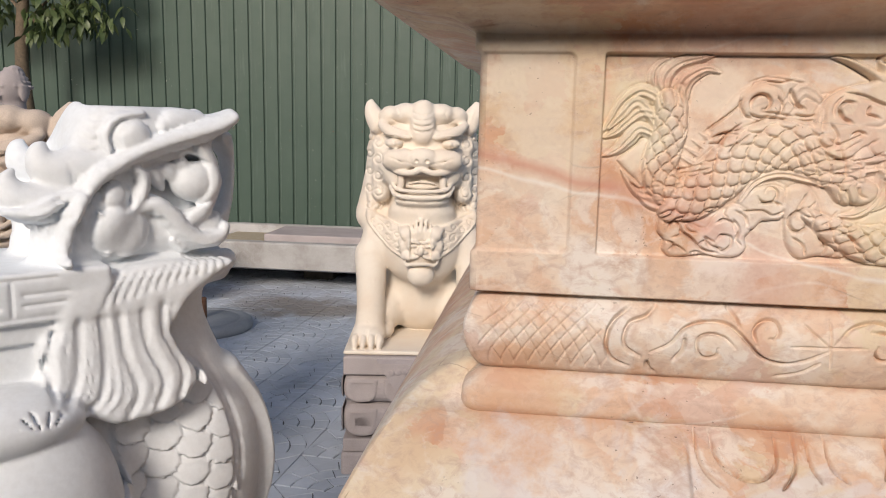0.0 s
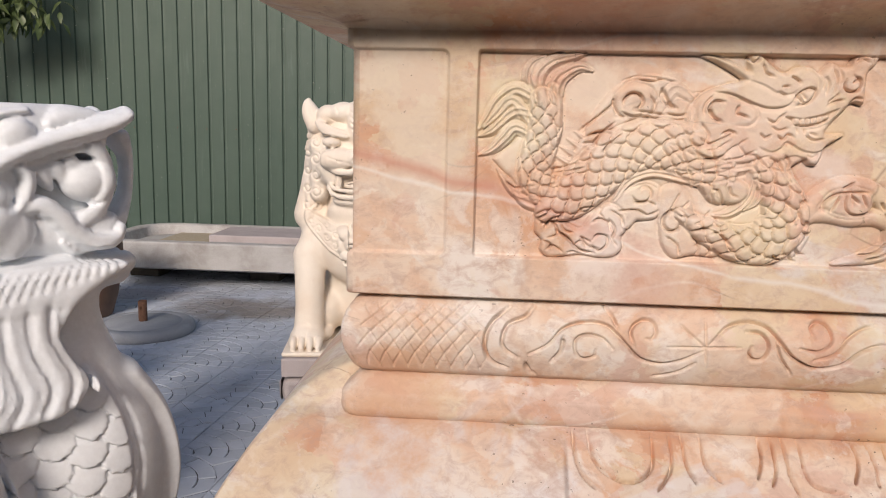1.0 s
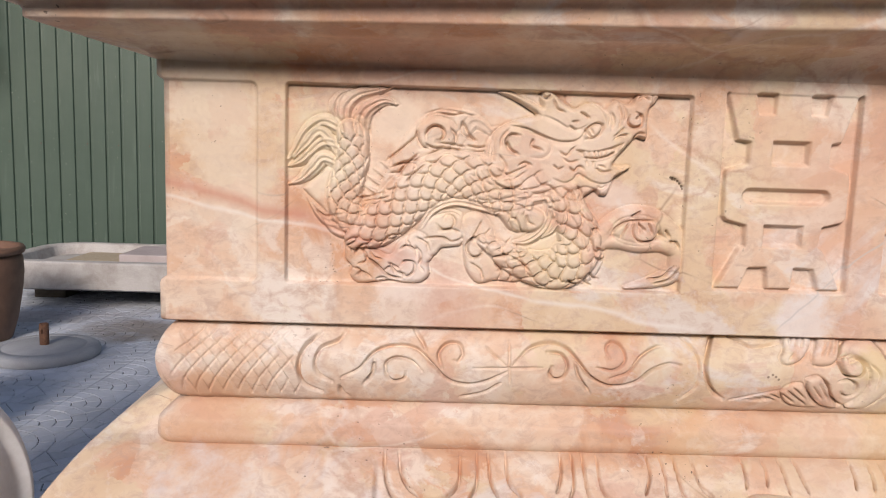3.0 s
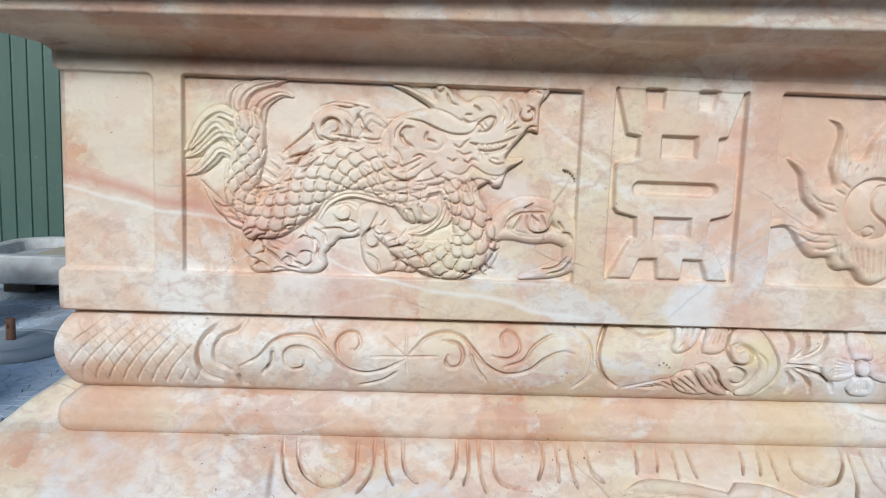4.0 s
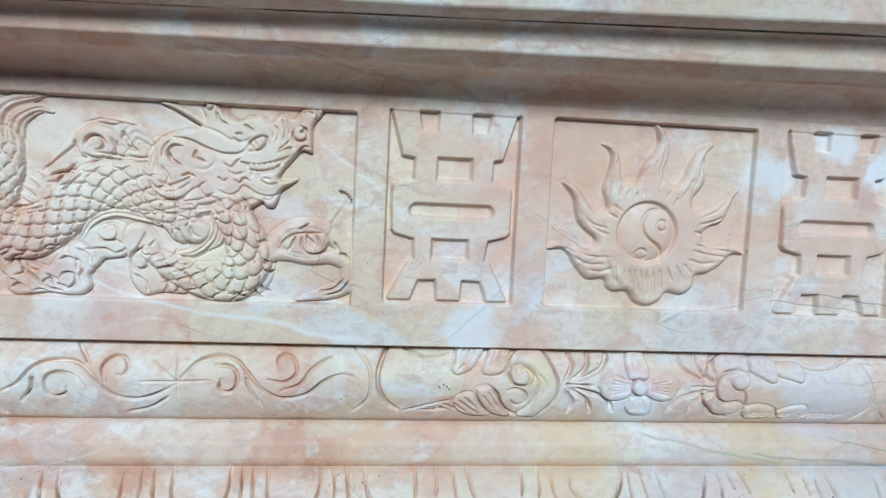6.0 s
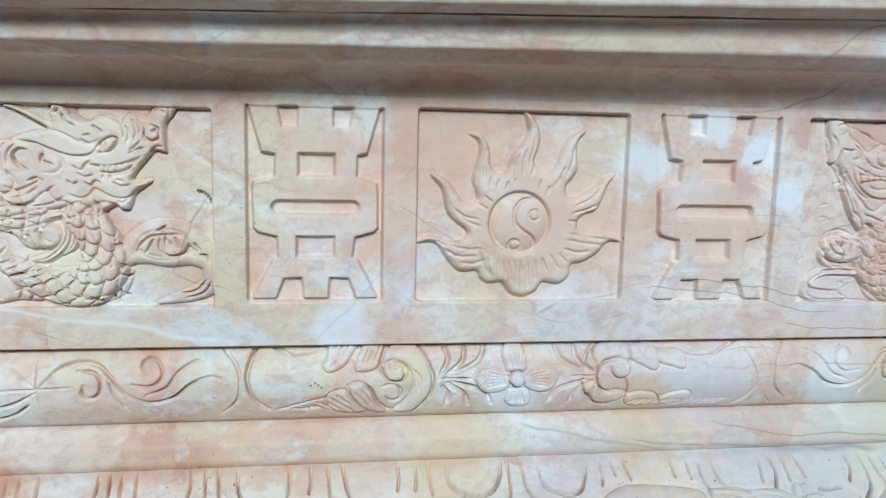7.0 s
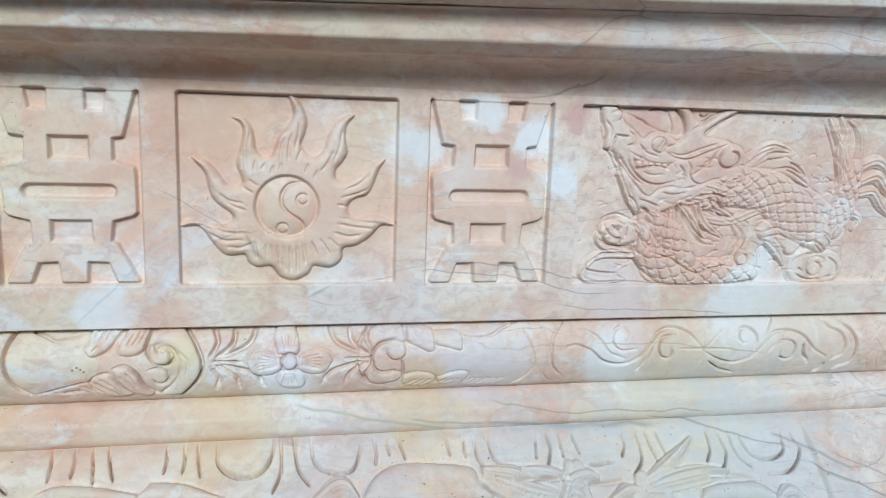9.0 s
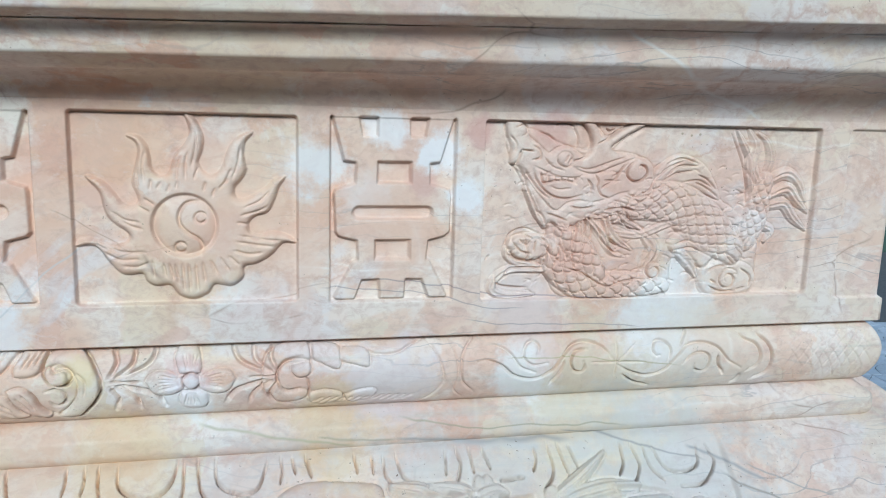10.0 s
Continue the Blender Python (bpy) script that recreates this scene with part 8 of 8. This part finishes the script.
    # open mouth with fangs, tongue and thin double lip
    c.block((-92, -290, 1092), (92, -176, 1150), 22, 5, cut=True)
    c.ball((0, -176, 1108), (62, 26, 16), 5)
    c.tube([(-46, -196, 1120, 5), (0, -202, 1128, 6), (46, -196, 1120, 5)], 3)
    tw(c.ball, (78, -196, 1124), (14, 14, 34), 4)
    c.tube([(-112, -168, 1122, 8), (-88, -206, 1098, 8), (0, -220, 1092, 8), (88, -206, 1098, 8), (112, -168, 1122, 8)], 3)
    c.tube([(-116, -160, 1102, 10), (-90, -198, 1074, 10), (0, -212, 1068, 10), (90, -198, 1074, 10), (116, -160, 1102, 10)], 4)
    c.ball((0, -150, 1052), (104, 60, 30), 12)
    # fine carving on the front
    g = Relief(-0.29, 0.29, 0.47, 1.44, 2.0)

    def both(line, w, d):
        for s in (1, -1):
            g.groove([(290 + s * q[0], q[1] - 470) for q in line], w, d)
    for row in range(5):
        for s in (1, -1):
            g.curl(290 + s * 168, 1268 - 62 * row - 470, 24, 5, 1.5, 90, 3.0, 5, s)
            g.curl(290 + s * 206, 1290 - 66 * row - 470, 20, 5, 1.3, 40, 3.0, 5, s)
    for s in (1, -1):
        g.lobe([(290 + s * x, z - 470) for x, z in ((40, 830), (78, 838), (130, 872), (180, 922), (214, 965), (210, 1010), (150, 985), (80, 960), (40, 950))], 11, 5)
        for x, z, r, a in ((92, 880, 17, 200), (124, 912, 17, 20), (158, 940, 16, 200), (92, 925, 14, 60), (188, 968, 13, 0), (128, 955, 12, 120)):
            g.curl(290 + s * x, z - 470, r, 3, 1.4, a, 2.4, 5, s)
    both([(70, 848), (126, 884), (174, 932), (204, 968)], 2.4, 4)
    both([(76, 902), (106, 898), (140, 926)], 2.2, 3.5)
    both([(80, 945), (118, 936), (150, 962), (196, 992)], 2.2, 3.5)
    both([(70, 1284), (106, 1294), (146, 1286)], 2.5, 4)
    both([(66, 1258), (106, 1244), (146, 1260)], 2.5, 4)
    both([(50, 1335), (90, 1345), (130, 1362)], 2.6, 3.5)
    both([(24, 1192), (80, 1206), (130, 1220)], 2.4, 3)
    both([(0, 1050), (70, 1058), (116, 1086)], 2.4, 4)
    both([(96, 1400), (84, 1380), (92, 1360)], 2.4, 3.5)
    for z in (1378, 1358, 1338, 1318):
        both([(0, z - 6), (24, z - 2), (40, z + 6)], 2.4, 3.5)
    for k in range(4):
        both([(150 + 20 * k, 760 - 6 * k), (150 + 20 * k, 700)], 3.0, 1.0)
    g.roughen(0.5, 30, 4)
    c.press(g, (0, 2), -1, 30)
    # slab under the paws
    c.block((-285, -265, 474), (285, 285, 490), 4, 3)
    return c


LION_AT = pose(-0.522, 2.42, 0, 0, 0, 8)
guardian_lion = statue("guardian_lion", lion_statue(), M_CREAM, "cream stone guardian lion with open mouth on a carved pedestal", "statue", LION_AT)


def lion_pedestal(name, label, material, m):
    base = thing(name, label, "pedestal")
    base.matrix_basis = m
    tiers = (("foot", 0.0, 0.095, 0.292, 0.012), ("fillet", 0.095, 0.15, 0.285, 0.006), ("lower_petals", 0.15, 0.285, 0.288, 0.05), ("upper_petals", 0.285, 0.40, 0.286, 0.045), ("top", 0.40, 0.474, 0.284, 0.008))
    for part_name, z0, z1, half, bevel in tiers:
        part(part_name, box(-half, half, -half, half, z0, z1 - 0.002, bevel, 4), material, base)
    # cut petals and a hanging cloth on the front, petals on the sides
    for z0, z1 in ((0.165, 0.268), (0.30, 0.385)):
        for k in range(4):
            cx = -0.213 + 0.142 * k
            for face in (0, 1, 3):
                bm = bmesh.new()
                pts = spline([(cx - 0.058, z1), (cx - 0.056, z0 + 0.03), (cx - 0.03, z0), (cx + 0.03, z0), (cx + 0.056, z0 + 0.03), (cx + 0.058, z1)], 4)
                for w, d in ((1.0, 0.287), (0.78, 0.2935), (0.66, 0.288)):
                    for q in pts:
                        bm.verts.new((cx + (q[0] - cx) * w, -d, (z0 + z1) / 2 + (q[1] - (z0 + z1) / 2) * w))
                bm.verts.ensure_lookup_table()
                n = len(pts)
                for ring in (0, 1):
                    for i in range(n):
                        j = (i + 1) % n
                        bm.faces.new((bm.verts[ring * n + i], bm.verts[ring * n + j], bm.verts[(ring + 1) * n + j], bm.verts[(ring + 1) * n + i]))
                bm.faces.new([bm.verts[2 * n + i] for i in range(n)])
                bmesh.ops.rotate(bm, verts=bm.verts, cent=(0, 0, 0), matrix=Matrix.Rotation(radians(90 * face), 3, "Z"))
                part("petal", bm, material, base, smooth=True)
    cloth = bmesh.new()
    rows = [(-0.15, 0.455), (0.15, 0.455), (0.0, 0.215)]
    front = [cloth.verts.new((x, -0.312, z)) for x, z in rows]
    back = [cloth.verts.new((x * 1.06, -0.284, z + (0.01 if z > 0.3 else -0.012))) for x, z in rows]
    cloth.faces.new(front)
    for i in range(3):
        cloth.faces.new((front[i], front[(i + 1) % 3], back[(i + 1) % 3], back[i]))
    drape = part("cloth", cloth, material, base, "carved hanging cloth with a flower")
    for ring_r, ring_d in ((0.045, 0.314), (0.02, 0.318)):
        part("rosette", swirl(ring_r, ring_d, 0.375), material, base)
    for k in range(9):
        part("rosette", swirl(0.012, 0.314, 0.435 - 0.018 * abs(k - 4) * 0.2, -0.10 + 0.025 * k), material, base)
    return base


def swirl(r, depth, z, x=0.0):
    bm = bmesh.new()
    bmesh.ops.create_uvsphere(bm, u_segments=16, v_segments=8, radius=r)
    for v in bm.verts:
        v.co = Vector((x + v.co.x, -depth + v.co.y * 0.25, z + v.co.z))
    return bm


lion_pedestal("lion_pedestal", "grey-pink stone pedestal cut with lotus petals", M_GREYPINK, LION_AT)


# ---- yard things ----
def stone_trough():
    t = thing("stone_trough", "long grey stone trough with rounded ends on blocks", "trough", loc=(-1.93, 5.78, 0))
    L, W, R = 1.32, 0.56, 0.30

    def outline(inset, n=8):
        pts = []
        r = max(R - inset, 0.02)
        for cx, cy, a0 in ((L - R, W - R, 0), (-L + R, W - R, 90), (-L + R, -W + R, 180), (L - R, -W + R, 270)):
            for k in range(n + 1):
                a = radians(a0 + 90 * k / n)
                pts.append((cx + r * math.cos(a), cy + r * math.sin(a)))
        return pts
    bm = bmesh.new()
    rings = []
    for inset, z in ((0.03, 0.155), (0.0, 0.17), (0.0, 0.365), (0.012, 0.378), (0.09, 0.38), (0.105, 0.37), (0.13, 0.29)):
        rings.append([bm.verts.new((x, y, z + 0.003 * math.sin(7 * x + 3 * y))) for x, y in outline(inset)])
    n = len(rings[0])
    for a, b in zip(rings, rings[1:]):
        for i in range(n):
            bm.faces.new((a[i], a[(i + 1) % n], b[(i + 1) % n], b[i]))
    bm.faces.new(rings[0][::-1])
    bm.faces.new(rings[-1])
    part("basin", bm, M_TROUGH, t)
    part("inner_slab", box(-0.42, 0.42, -0.28, 0.26, 0.291, 0.405, 0.01), M_GREYPINK, t, "loose pale stone slab inside the trough")
    part("sand", box(-0.88, -0.44, -0.24, 0.24, 0.291, 0.34, 0.02), M_SAND, t, "yellow sand left in the trough")
    # blocks coloured nearly black: the shade below the basin put into their colour
    for x in (-1.05, 0.0, 1.05):
        part("block", box(x - 0.13, x + 0.13, -0.12, 0.40, 0, 0.156, 0.01), M_SOIL_SHADE, t)
    return t


def umbrella_base():
    u = thing("umbrella_base", "round grey cement parasol base with a rusty pipe", "parasol base", loc=(-2.2, 3.99, 0))
    part("disc", lathe([(0.30, 0.0), (0.312, 0.006), (0.318, 0.03), (0.312, 0.052), (0.296, 0.064), (0.24, 0.067), (0.236, 0.063), (0.228, 0.067), (0.06, 0.072), (0.0005, 0.073)], 64), M_CEMENT, u, smooth=True)
    bm = bmesh.new()
    n, r = 24, 0.027
    rings = []
    for rad, z in ((r, 0.068), (r, 0.20), (r - 0.004, 0.203), (r - 0.005, 0.08)):
        rings.append([bm.verts.new((rad * math.cos(2 * math.pi * k / n), rad * math.sin(2 * math.pi * k / n), z)) for k in range(n)])
    for i, (a, b) in enumerate(zip(rings, rings[1:])):
        for k in range(n):
            if i == 0 and k in (17, 18):
                continue
            bm.faces.new((a[k], a[(k + 1) % n], b[(k + 1) % n], b[k]))
    pipe = part("pipe", bm, M_RUST, u, "rusty iron pipe stub with a slot", smooth=True)
    for z0, z1 in ((0.068, 0.145), (0.17, 0.20)):
        fill = bmesh.new()
        ang = [2 * math.pi * k / n for k in (17, 18, 19)]
        vs = [[fill.verts.new((r * math.cos(a), r * math.sin(a), z)) for a in ang] for z in (z0, z1)]
        for k in range(2):
            fill.faces.new((vs[0][k], vs[0][k + 1], vs[1][k + 1], vs[1][k]))
        part("pipe_wall", fill, M_RUST, pipe)
    return u


def clay_pot():
    p = thing("clay_pot", "tall dark brown clay plant pot on the paving", "pot", loc=(-2.82, 4.32, 0))
    part("body", lathe([(0.215, 0.0), (0.225, 0.01), (0.262, 0.14), (0.292, 0.32), (0.305, 0.44), (0.302, 0.53), (0.292, 0.565)], 56), M_CLAY, p, smooth=True)
    part("rim", lathe([(0.292, 0.566), (0.312, 0.571), (0.318, 0.595), (0.308, 0.612), (0.282, 0.614), (0.272, 0.60), (0.268, 0.55), (0.0005, 0.545)], 56), M_CLAY, p, smooth=True)
    part("soil", lathe([(0.262, 0.552), (0.2, 0.562), (0.0005, 0.57)], 40), M_SOIL_SHADE, p, "dry dark soil")
    return p


stone_trough()
umbrella_base()
clay_pot()


# ---- statues standing behind ----
def buddha_figure():
    """A plain seated figure, seen only as a head over the other statues."""
    c = Clay((-260, -230, 640), (260, 210, 1540), 6.0)
    c.tube([(0, 0, 700, 170), (0, 0, 860, 130), (0, 0, 1060, 125), (0, 0, 1220, 112)], 40)
    for s in (1, -1):
        c.tube([(s * 90, 0, 1255, 55), (s * 170, -20, 1150, 52), (s * 180, -90, 1000, 44), (s * 60, -160, 920, 36)], 20)
        c.tube([(s * 80, -40, 760, 80), (s * 200, -100, 740, 70), (s * 60, -180, 730, 55)], 20)
    c.tube([(0, 5, 1280, 46), (0, 0, 1380, 46)], 20)
    c.ball((0, -4, 1446), (60, 68, 74), 10)
    c.ball((0, 14, 1512), (30, 32, 24), 8)
    for row in range(5):
        for k in range(14 - row):
            a = radians(-30 + 240 * k / (13 - row))
            r = 62 - 9 * row
            c.ball((r * math.cos(a), 6 + r * 1.05 * math.sin(a), 1452 + 17 * row), (9, 9, 9), 1)
    for s in (1, -1):
        c.ball((s * 62, 2, 1428), (9, 18, 36), 3)
        c.ball((s * 24, -62, 1452), (15, 10, 6), 3)
    c.tube([(0, -68, 1460, 7), (0, -76, 1434, 10)], 4)
    c.tube([(-18, -66, 1412, 5), (0, -71, 1410, 7), (18, -66, 1412, 5)], 3)
    return c


BUDDHA_AT = pose(-2.15, 2.25, 0, 0, 0, -18)
statue("seated_figure", buddha_figure(), M_GREYPINK, "grey stone seated figure with curled hair on a plinth", "statue", BUDDHA_AT)
plinth_b = thing("figure_plinth", "plain square grey stone plinth under the seated figure", "plinth")
plinth_b.matrix_basis = BUDDHA_AT
part("block", box(-0.25, 0.25, -0.24, 0.22, 0.03, 0.64, 0.01), M_GREYSTONE, plinth_b)
part("foot", box(-0.28, 0.28, -0.27, 0.25, 0.0, 0.03, 0.006), M_GREYSTONE, plinth_b)

PINK_AT = pose(-1.475, 1.36, 0, 0, 0, -4) @ Matrix.Diagonal((0.965, 0.965, 0.965, 1))
pink_lion = new("guardian_lion", guardian_lion.data)
pink_lion.matrix_basis = PINK_AT
pink_lion.material_slots[0].link = "OBJECT"
pink_lion.material_slots[0].material = M_ROSE
tagged(pink_lion, "rose-beige stone guardian lion on a carved pedestal", "statue")
lion_pedestal("lion_pedestal", "rose-beige stone pedestal cut with lotus petals", M_ROSE, PINK_AT)

plinth_d = thing("tortoise_plinth", "plain white stone plinth under the dragon-headed tortoise", "plinth")
plinth_d.matrix_basis = pose(-0.531, 0.305, 0, 0, 0, 48.7)
part("block", box(-0.60, 0.18, -0.17, 0.17, 0.05, 0.52, 0.012), M_WHITE, plinth_d)
part("foot", box(-0.63, 0.21, -0.20, 0.20, 0.0, 0.05, 0.01), M_WHITE, plinth_d)


# ---- tree hanging over the fence ----
def leaf_mesh(seed):
    rng = random.Random(seed)
    L, W = rng.uniform(0.10, 0.15), rng.uniform(0.018, 0.028)
    bm = bmesh.new()
    rows = []
    for t, w in ((0.0, 0.08), (0.2, 0.75), (0.45, 1.0), (0.75, 0.6), (1.0, 0.03)):
        droop = -0.35 * L * t * t
        rows.append([bm.verts.new((L * t, s * W * w, droop + (0.25 * W * w if s else 0.0))) for s in (-1, 0, 1)])
    for a, b in zip(rows, rows[1:]):
        for i in range(2):
            bm.faces.new((a[i], a[i + 1], b[i + 1], b[i]))
    return bm


def yard_tree():
    rng = random.Random(11)
    tree = thing("tree", "dark green tree with long drooping leaves before the fence", "tree", loc=(-4.75, 5.95, 0))

    def limb(pts):
        bm = bmesh.new()
        p = spline(pts, 5)
        rings = []
        for q in p:
            rings.append([bm.verts.new((q[0] + q[3] * math.cos(a), q[1] + q[3] * math.sin(a), q[2])) for a in [2 * math.pi * k / 8 for k in range(8)]])
        for a, b in zip(rings, rings[1:]):
            for k in range(8):
                bm.faces.new((a[k], a[(k + 1) % 8], b[(k + 1) % 8], b[k]))
        return bm
    part("trunk", limb([(0, 0, 0, 0.085), (0.03, 0.02, 0.9, 0.07), (-0.02, 0.0, 1.8, 0.058), (0.05, 0.0, 2.6, 0.045), (0.02, 0.0, 3.4, 0.02)]), M_TWIG, tree, smooth=True)
    tips = []
    for k in range(11):
        a = rng.uniform(-0.9, 0.9) if k < 8 else rng.uniform(2.2, 4.0)
        reach, z0 = rng.uniform(0.45, 0.95), rng.uniform(2.1, 3.1)
        end = (reach * math.cos(a), 0.35 * reach * math.sin(a) - 0.05, z0 + rng.uniform(-0.05, 0.35))
        part("limb", limb([(0.03, 0, z0 - 0.15, 0.022), (end[0] * 0.5, end[1] * 0.5, z0 + 0.12, 0.014), (*end, 0.005)]), M_TWIG, tree, smooth=True)
        for t in np.linspace(0.35, 1.0, 8):
            tips.append((end[0] * t, end[1] * t, z0 + (end[2] - z0) * t))
    verts, faces = [], []
    kinds = [leaf_mesh(s) for s in range(5)]
    shapes = [([v.co.copy() for v in b.verts], [[v.index for v in f.verts] for f in b.faces]) for b in kinds]
    for b in kinds:
        b.verts.index_update()
    shapes = [([v.co.copy() for v in b.verts], [[v.index for v in f.verts] for f in b.faces]) for b in kinds]
    for b in kinds:
        b.free()
    for tip in tips:
        for _ in range(11):
            sv, sf = rng.choice(shapes)
            m = Matrix.Translation((tip[0] + rng.uniform(-0.13, 0.13), tip[1] + rng.uniform(-0.12, 0.12), tip[2] + rng.uniform(-0.16, 0.08))) @ Euler((rng.uniform(-0.8, 0.8), rng.uniform(0.2, 1.4), rng.uniform(0, 6.3))).to_matrix().to_4x4()
            base = len(verts)
            verts += [tuple(m @ v) for v in sv]
            faces += [[base + i for i in f] for f in sf]
    crown = array_mesh("leaves", np.array(verts), np.array(faces))
    tagged(mesh_part("leaves", crown, M_LEAF, tree, "long drooping dark green leaves"), kind="stuff")
    return tree


yard_tree()


# ---- fan-patterned paving: each stone of the fans stands a few millimetres proud ----
def fan_stones(side, rings=4):
    """Corner lists of the stones of one quarter fan in a square of that side, centre at the origin corner."""
    out = []
    step = side / rings
    for k in range(rings):
        r0, r1 = k * step, (k + 1) * step
        n = (1, 2, 3, 4)[k]
        for i in range(n):
            a0, a1 = 90 * i / n, 90 * (i + 1) / n
            pts = [(r1 * math.cos(radians(a0 + (a1 - a0) * s)), r1 * math.sin(radians(a0 + (a1 - a0) * s))) for s in (0, 0.5, 1)]
            if k:
                pts += [(r0 * math.cos(radians(a1 + (a0 - a1) * s)), r0 * math.sin(radians(a1 + (a0 - a1) * s))) for s in (0, 0.5, 1)]
            else:
                pts.append((0.0, 0.0))
            out.append(pts)
    arc = [(side * math.cos(radians(a)), side * math.sin(radians(a))) for a in (90, 67, 45)]
    out.append(arc + [(side * 0.99, side * 0.99)][:0] + [(side, side)])
    arc = [(side * math.cos(radians(a)), side * math.sin(radians(a))) for a in (45, 23, 0)]
    out.append(arc + [(side, side)])
    return out


def stone_solid(pts, height, gap=0.0036):
    def inset(d):
        out = []
        area = sum(a[0] * b[1] - b[0] * a[1] for a, b in zip(pts, pts[1:] + pts[:1]))
        sgn = 1 if area > 0 else -1
        for a, p, b in zip(pts[-1:] + pts[:-1], pts, pts[1:] + pts[:1]):
            e, f = Vector((p[0] - a[0], p[1] - a[1])).normalized(), Vector((b[0] - p[0], b[1] - p[1])).normalized()
            m = Vector((-e.y - f.y, e.x + f.x)) * sgn
            m = m / max(m.length_squared / 2, 0.35)
            out.append((p[0] + m.x * d, p[1] + m.y * d))
        return out
    return [(x, y, 0.0) for x, y in inset(gap * 0.45)], [(x, y, height) for x, y in inset(gap * 0.9)]


pavement = thing("pavement", "grey concrete paving pressed in fan patterns", "paving")
tagged(pavement, kind="structure")
pave_m = pose(-2.2, 3.7, 0, 0, 0, -5)
SIDE = 0.27
rng = random.Random(5)
shapes = fan_stones(SIDE)
shared = {}
near_done = 0
all_v, all_f = [], []
cells = [(i, j) for i in range(-15, 30) for j in range(-18, 16)]
cells.sort(key=lambda q: ((pave_m @ Vector((q[0] * SIDE, q[1] * SIDE, 0))) - Vector((-0.9, 2.3, 0))).length)
for i, j in cells:
    centre = pave_m @ Vector(((i + 0.5) * SIDE, (j + 0.5) * SIDE, 0))
    if not (-4.8 < centre.x < 5.0 and -0.1 < centre.y < 6.45):
        continue
    flip = i % 2
    for s, pts in enumerate(shapes):
        local = [((SIDE - x) if flip else x, y) for x, y in pts]
        h = 0.004 + 0.0025 * rng.random()
        if near_done < 295:
            key = (s, flip)
            if key not in shared:
                base, top = stone_solid(local, 0.005)
                bm = bmesh.new()
                b, t = [bm.verts.new(q) for q in base], [bm.verts.new(q) for q in top]
                bm.faces.new(t)
                for k in range(len(b)):
                    bm.faces.new((b[k], b[(k + 1) % len(b)], t[(k + 1) % len(b)], t[k]))
                shared[key] = part("paver", bm, M_PAVER, pavement)
                o = shared[key]
            else:
                o = new("paver", shared[key].data)
                o.parent = pavement
            o.matrix_basis = pave_m @ pose(i * SIDE, j * SIDE, 0.0, rng.uniform(-0.5, 0.5), rng.uniform(-0.5, 0.5), 0)
            near_done += 1
        else:
            base, top = stone_solid(local, h)
            n0 = len(all_v)
            n = len(base)
            all_v += [tuple(pave_m @ Vector((x + i * SIDE, y + j * SIDE, z))) for x, y, z in base + top]
            all_f.append([n0 + n + k for k in range(n)])
            all_f += [[n0 + k, n0 + (k + 1) % n, n0 + n + (k + 1) % n, n0 + n + k] for k in range(n)]
me = bpy.data.meshes.new("pavers")
me.from_pydata(all_v, [], all_f)
me.update()
tagged(mesh_part("pavers", me, M_PAVER, pavement), kind="stuff")
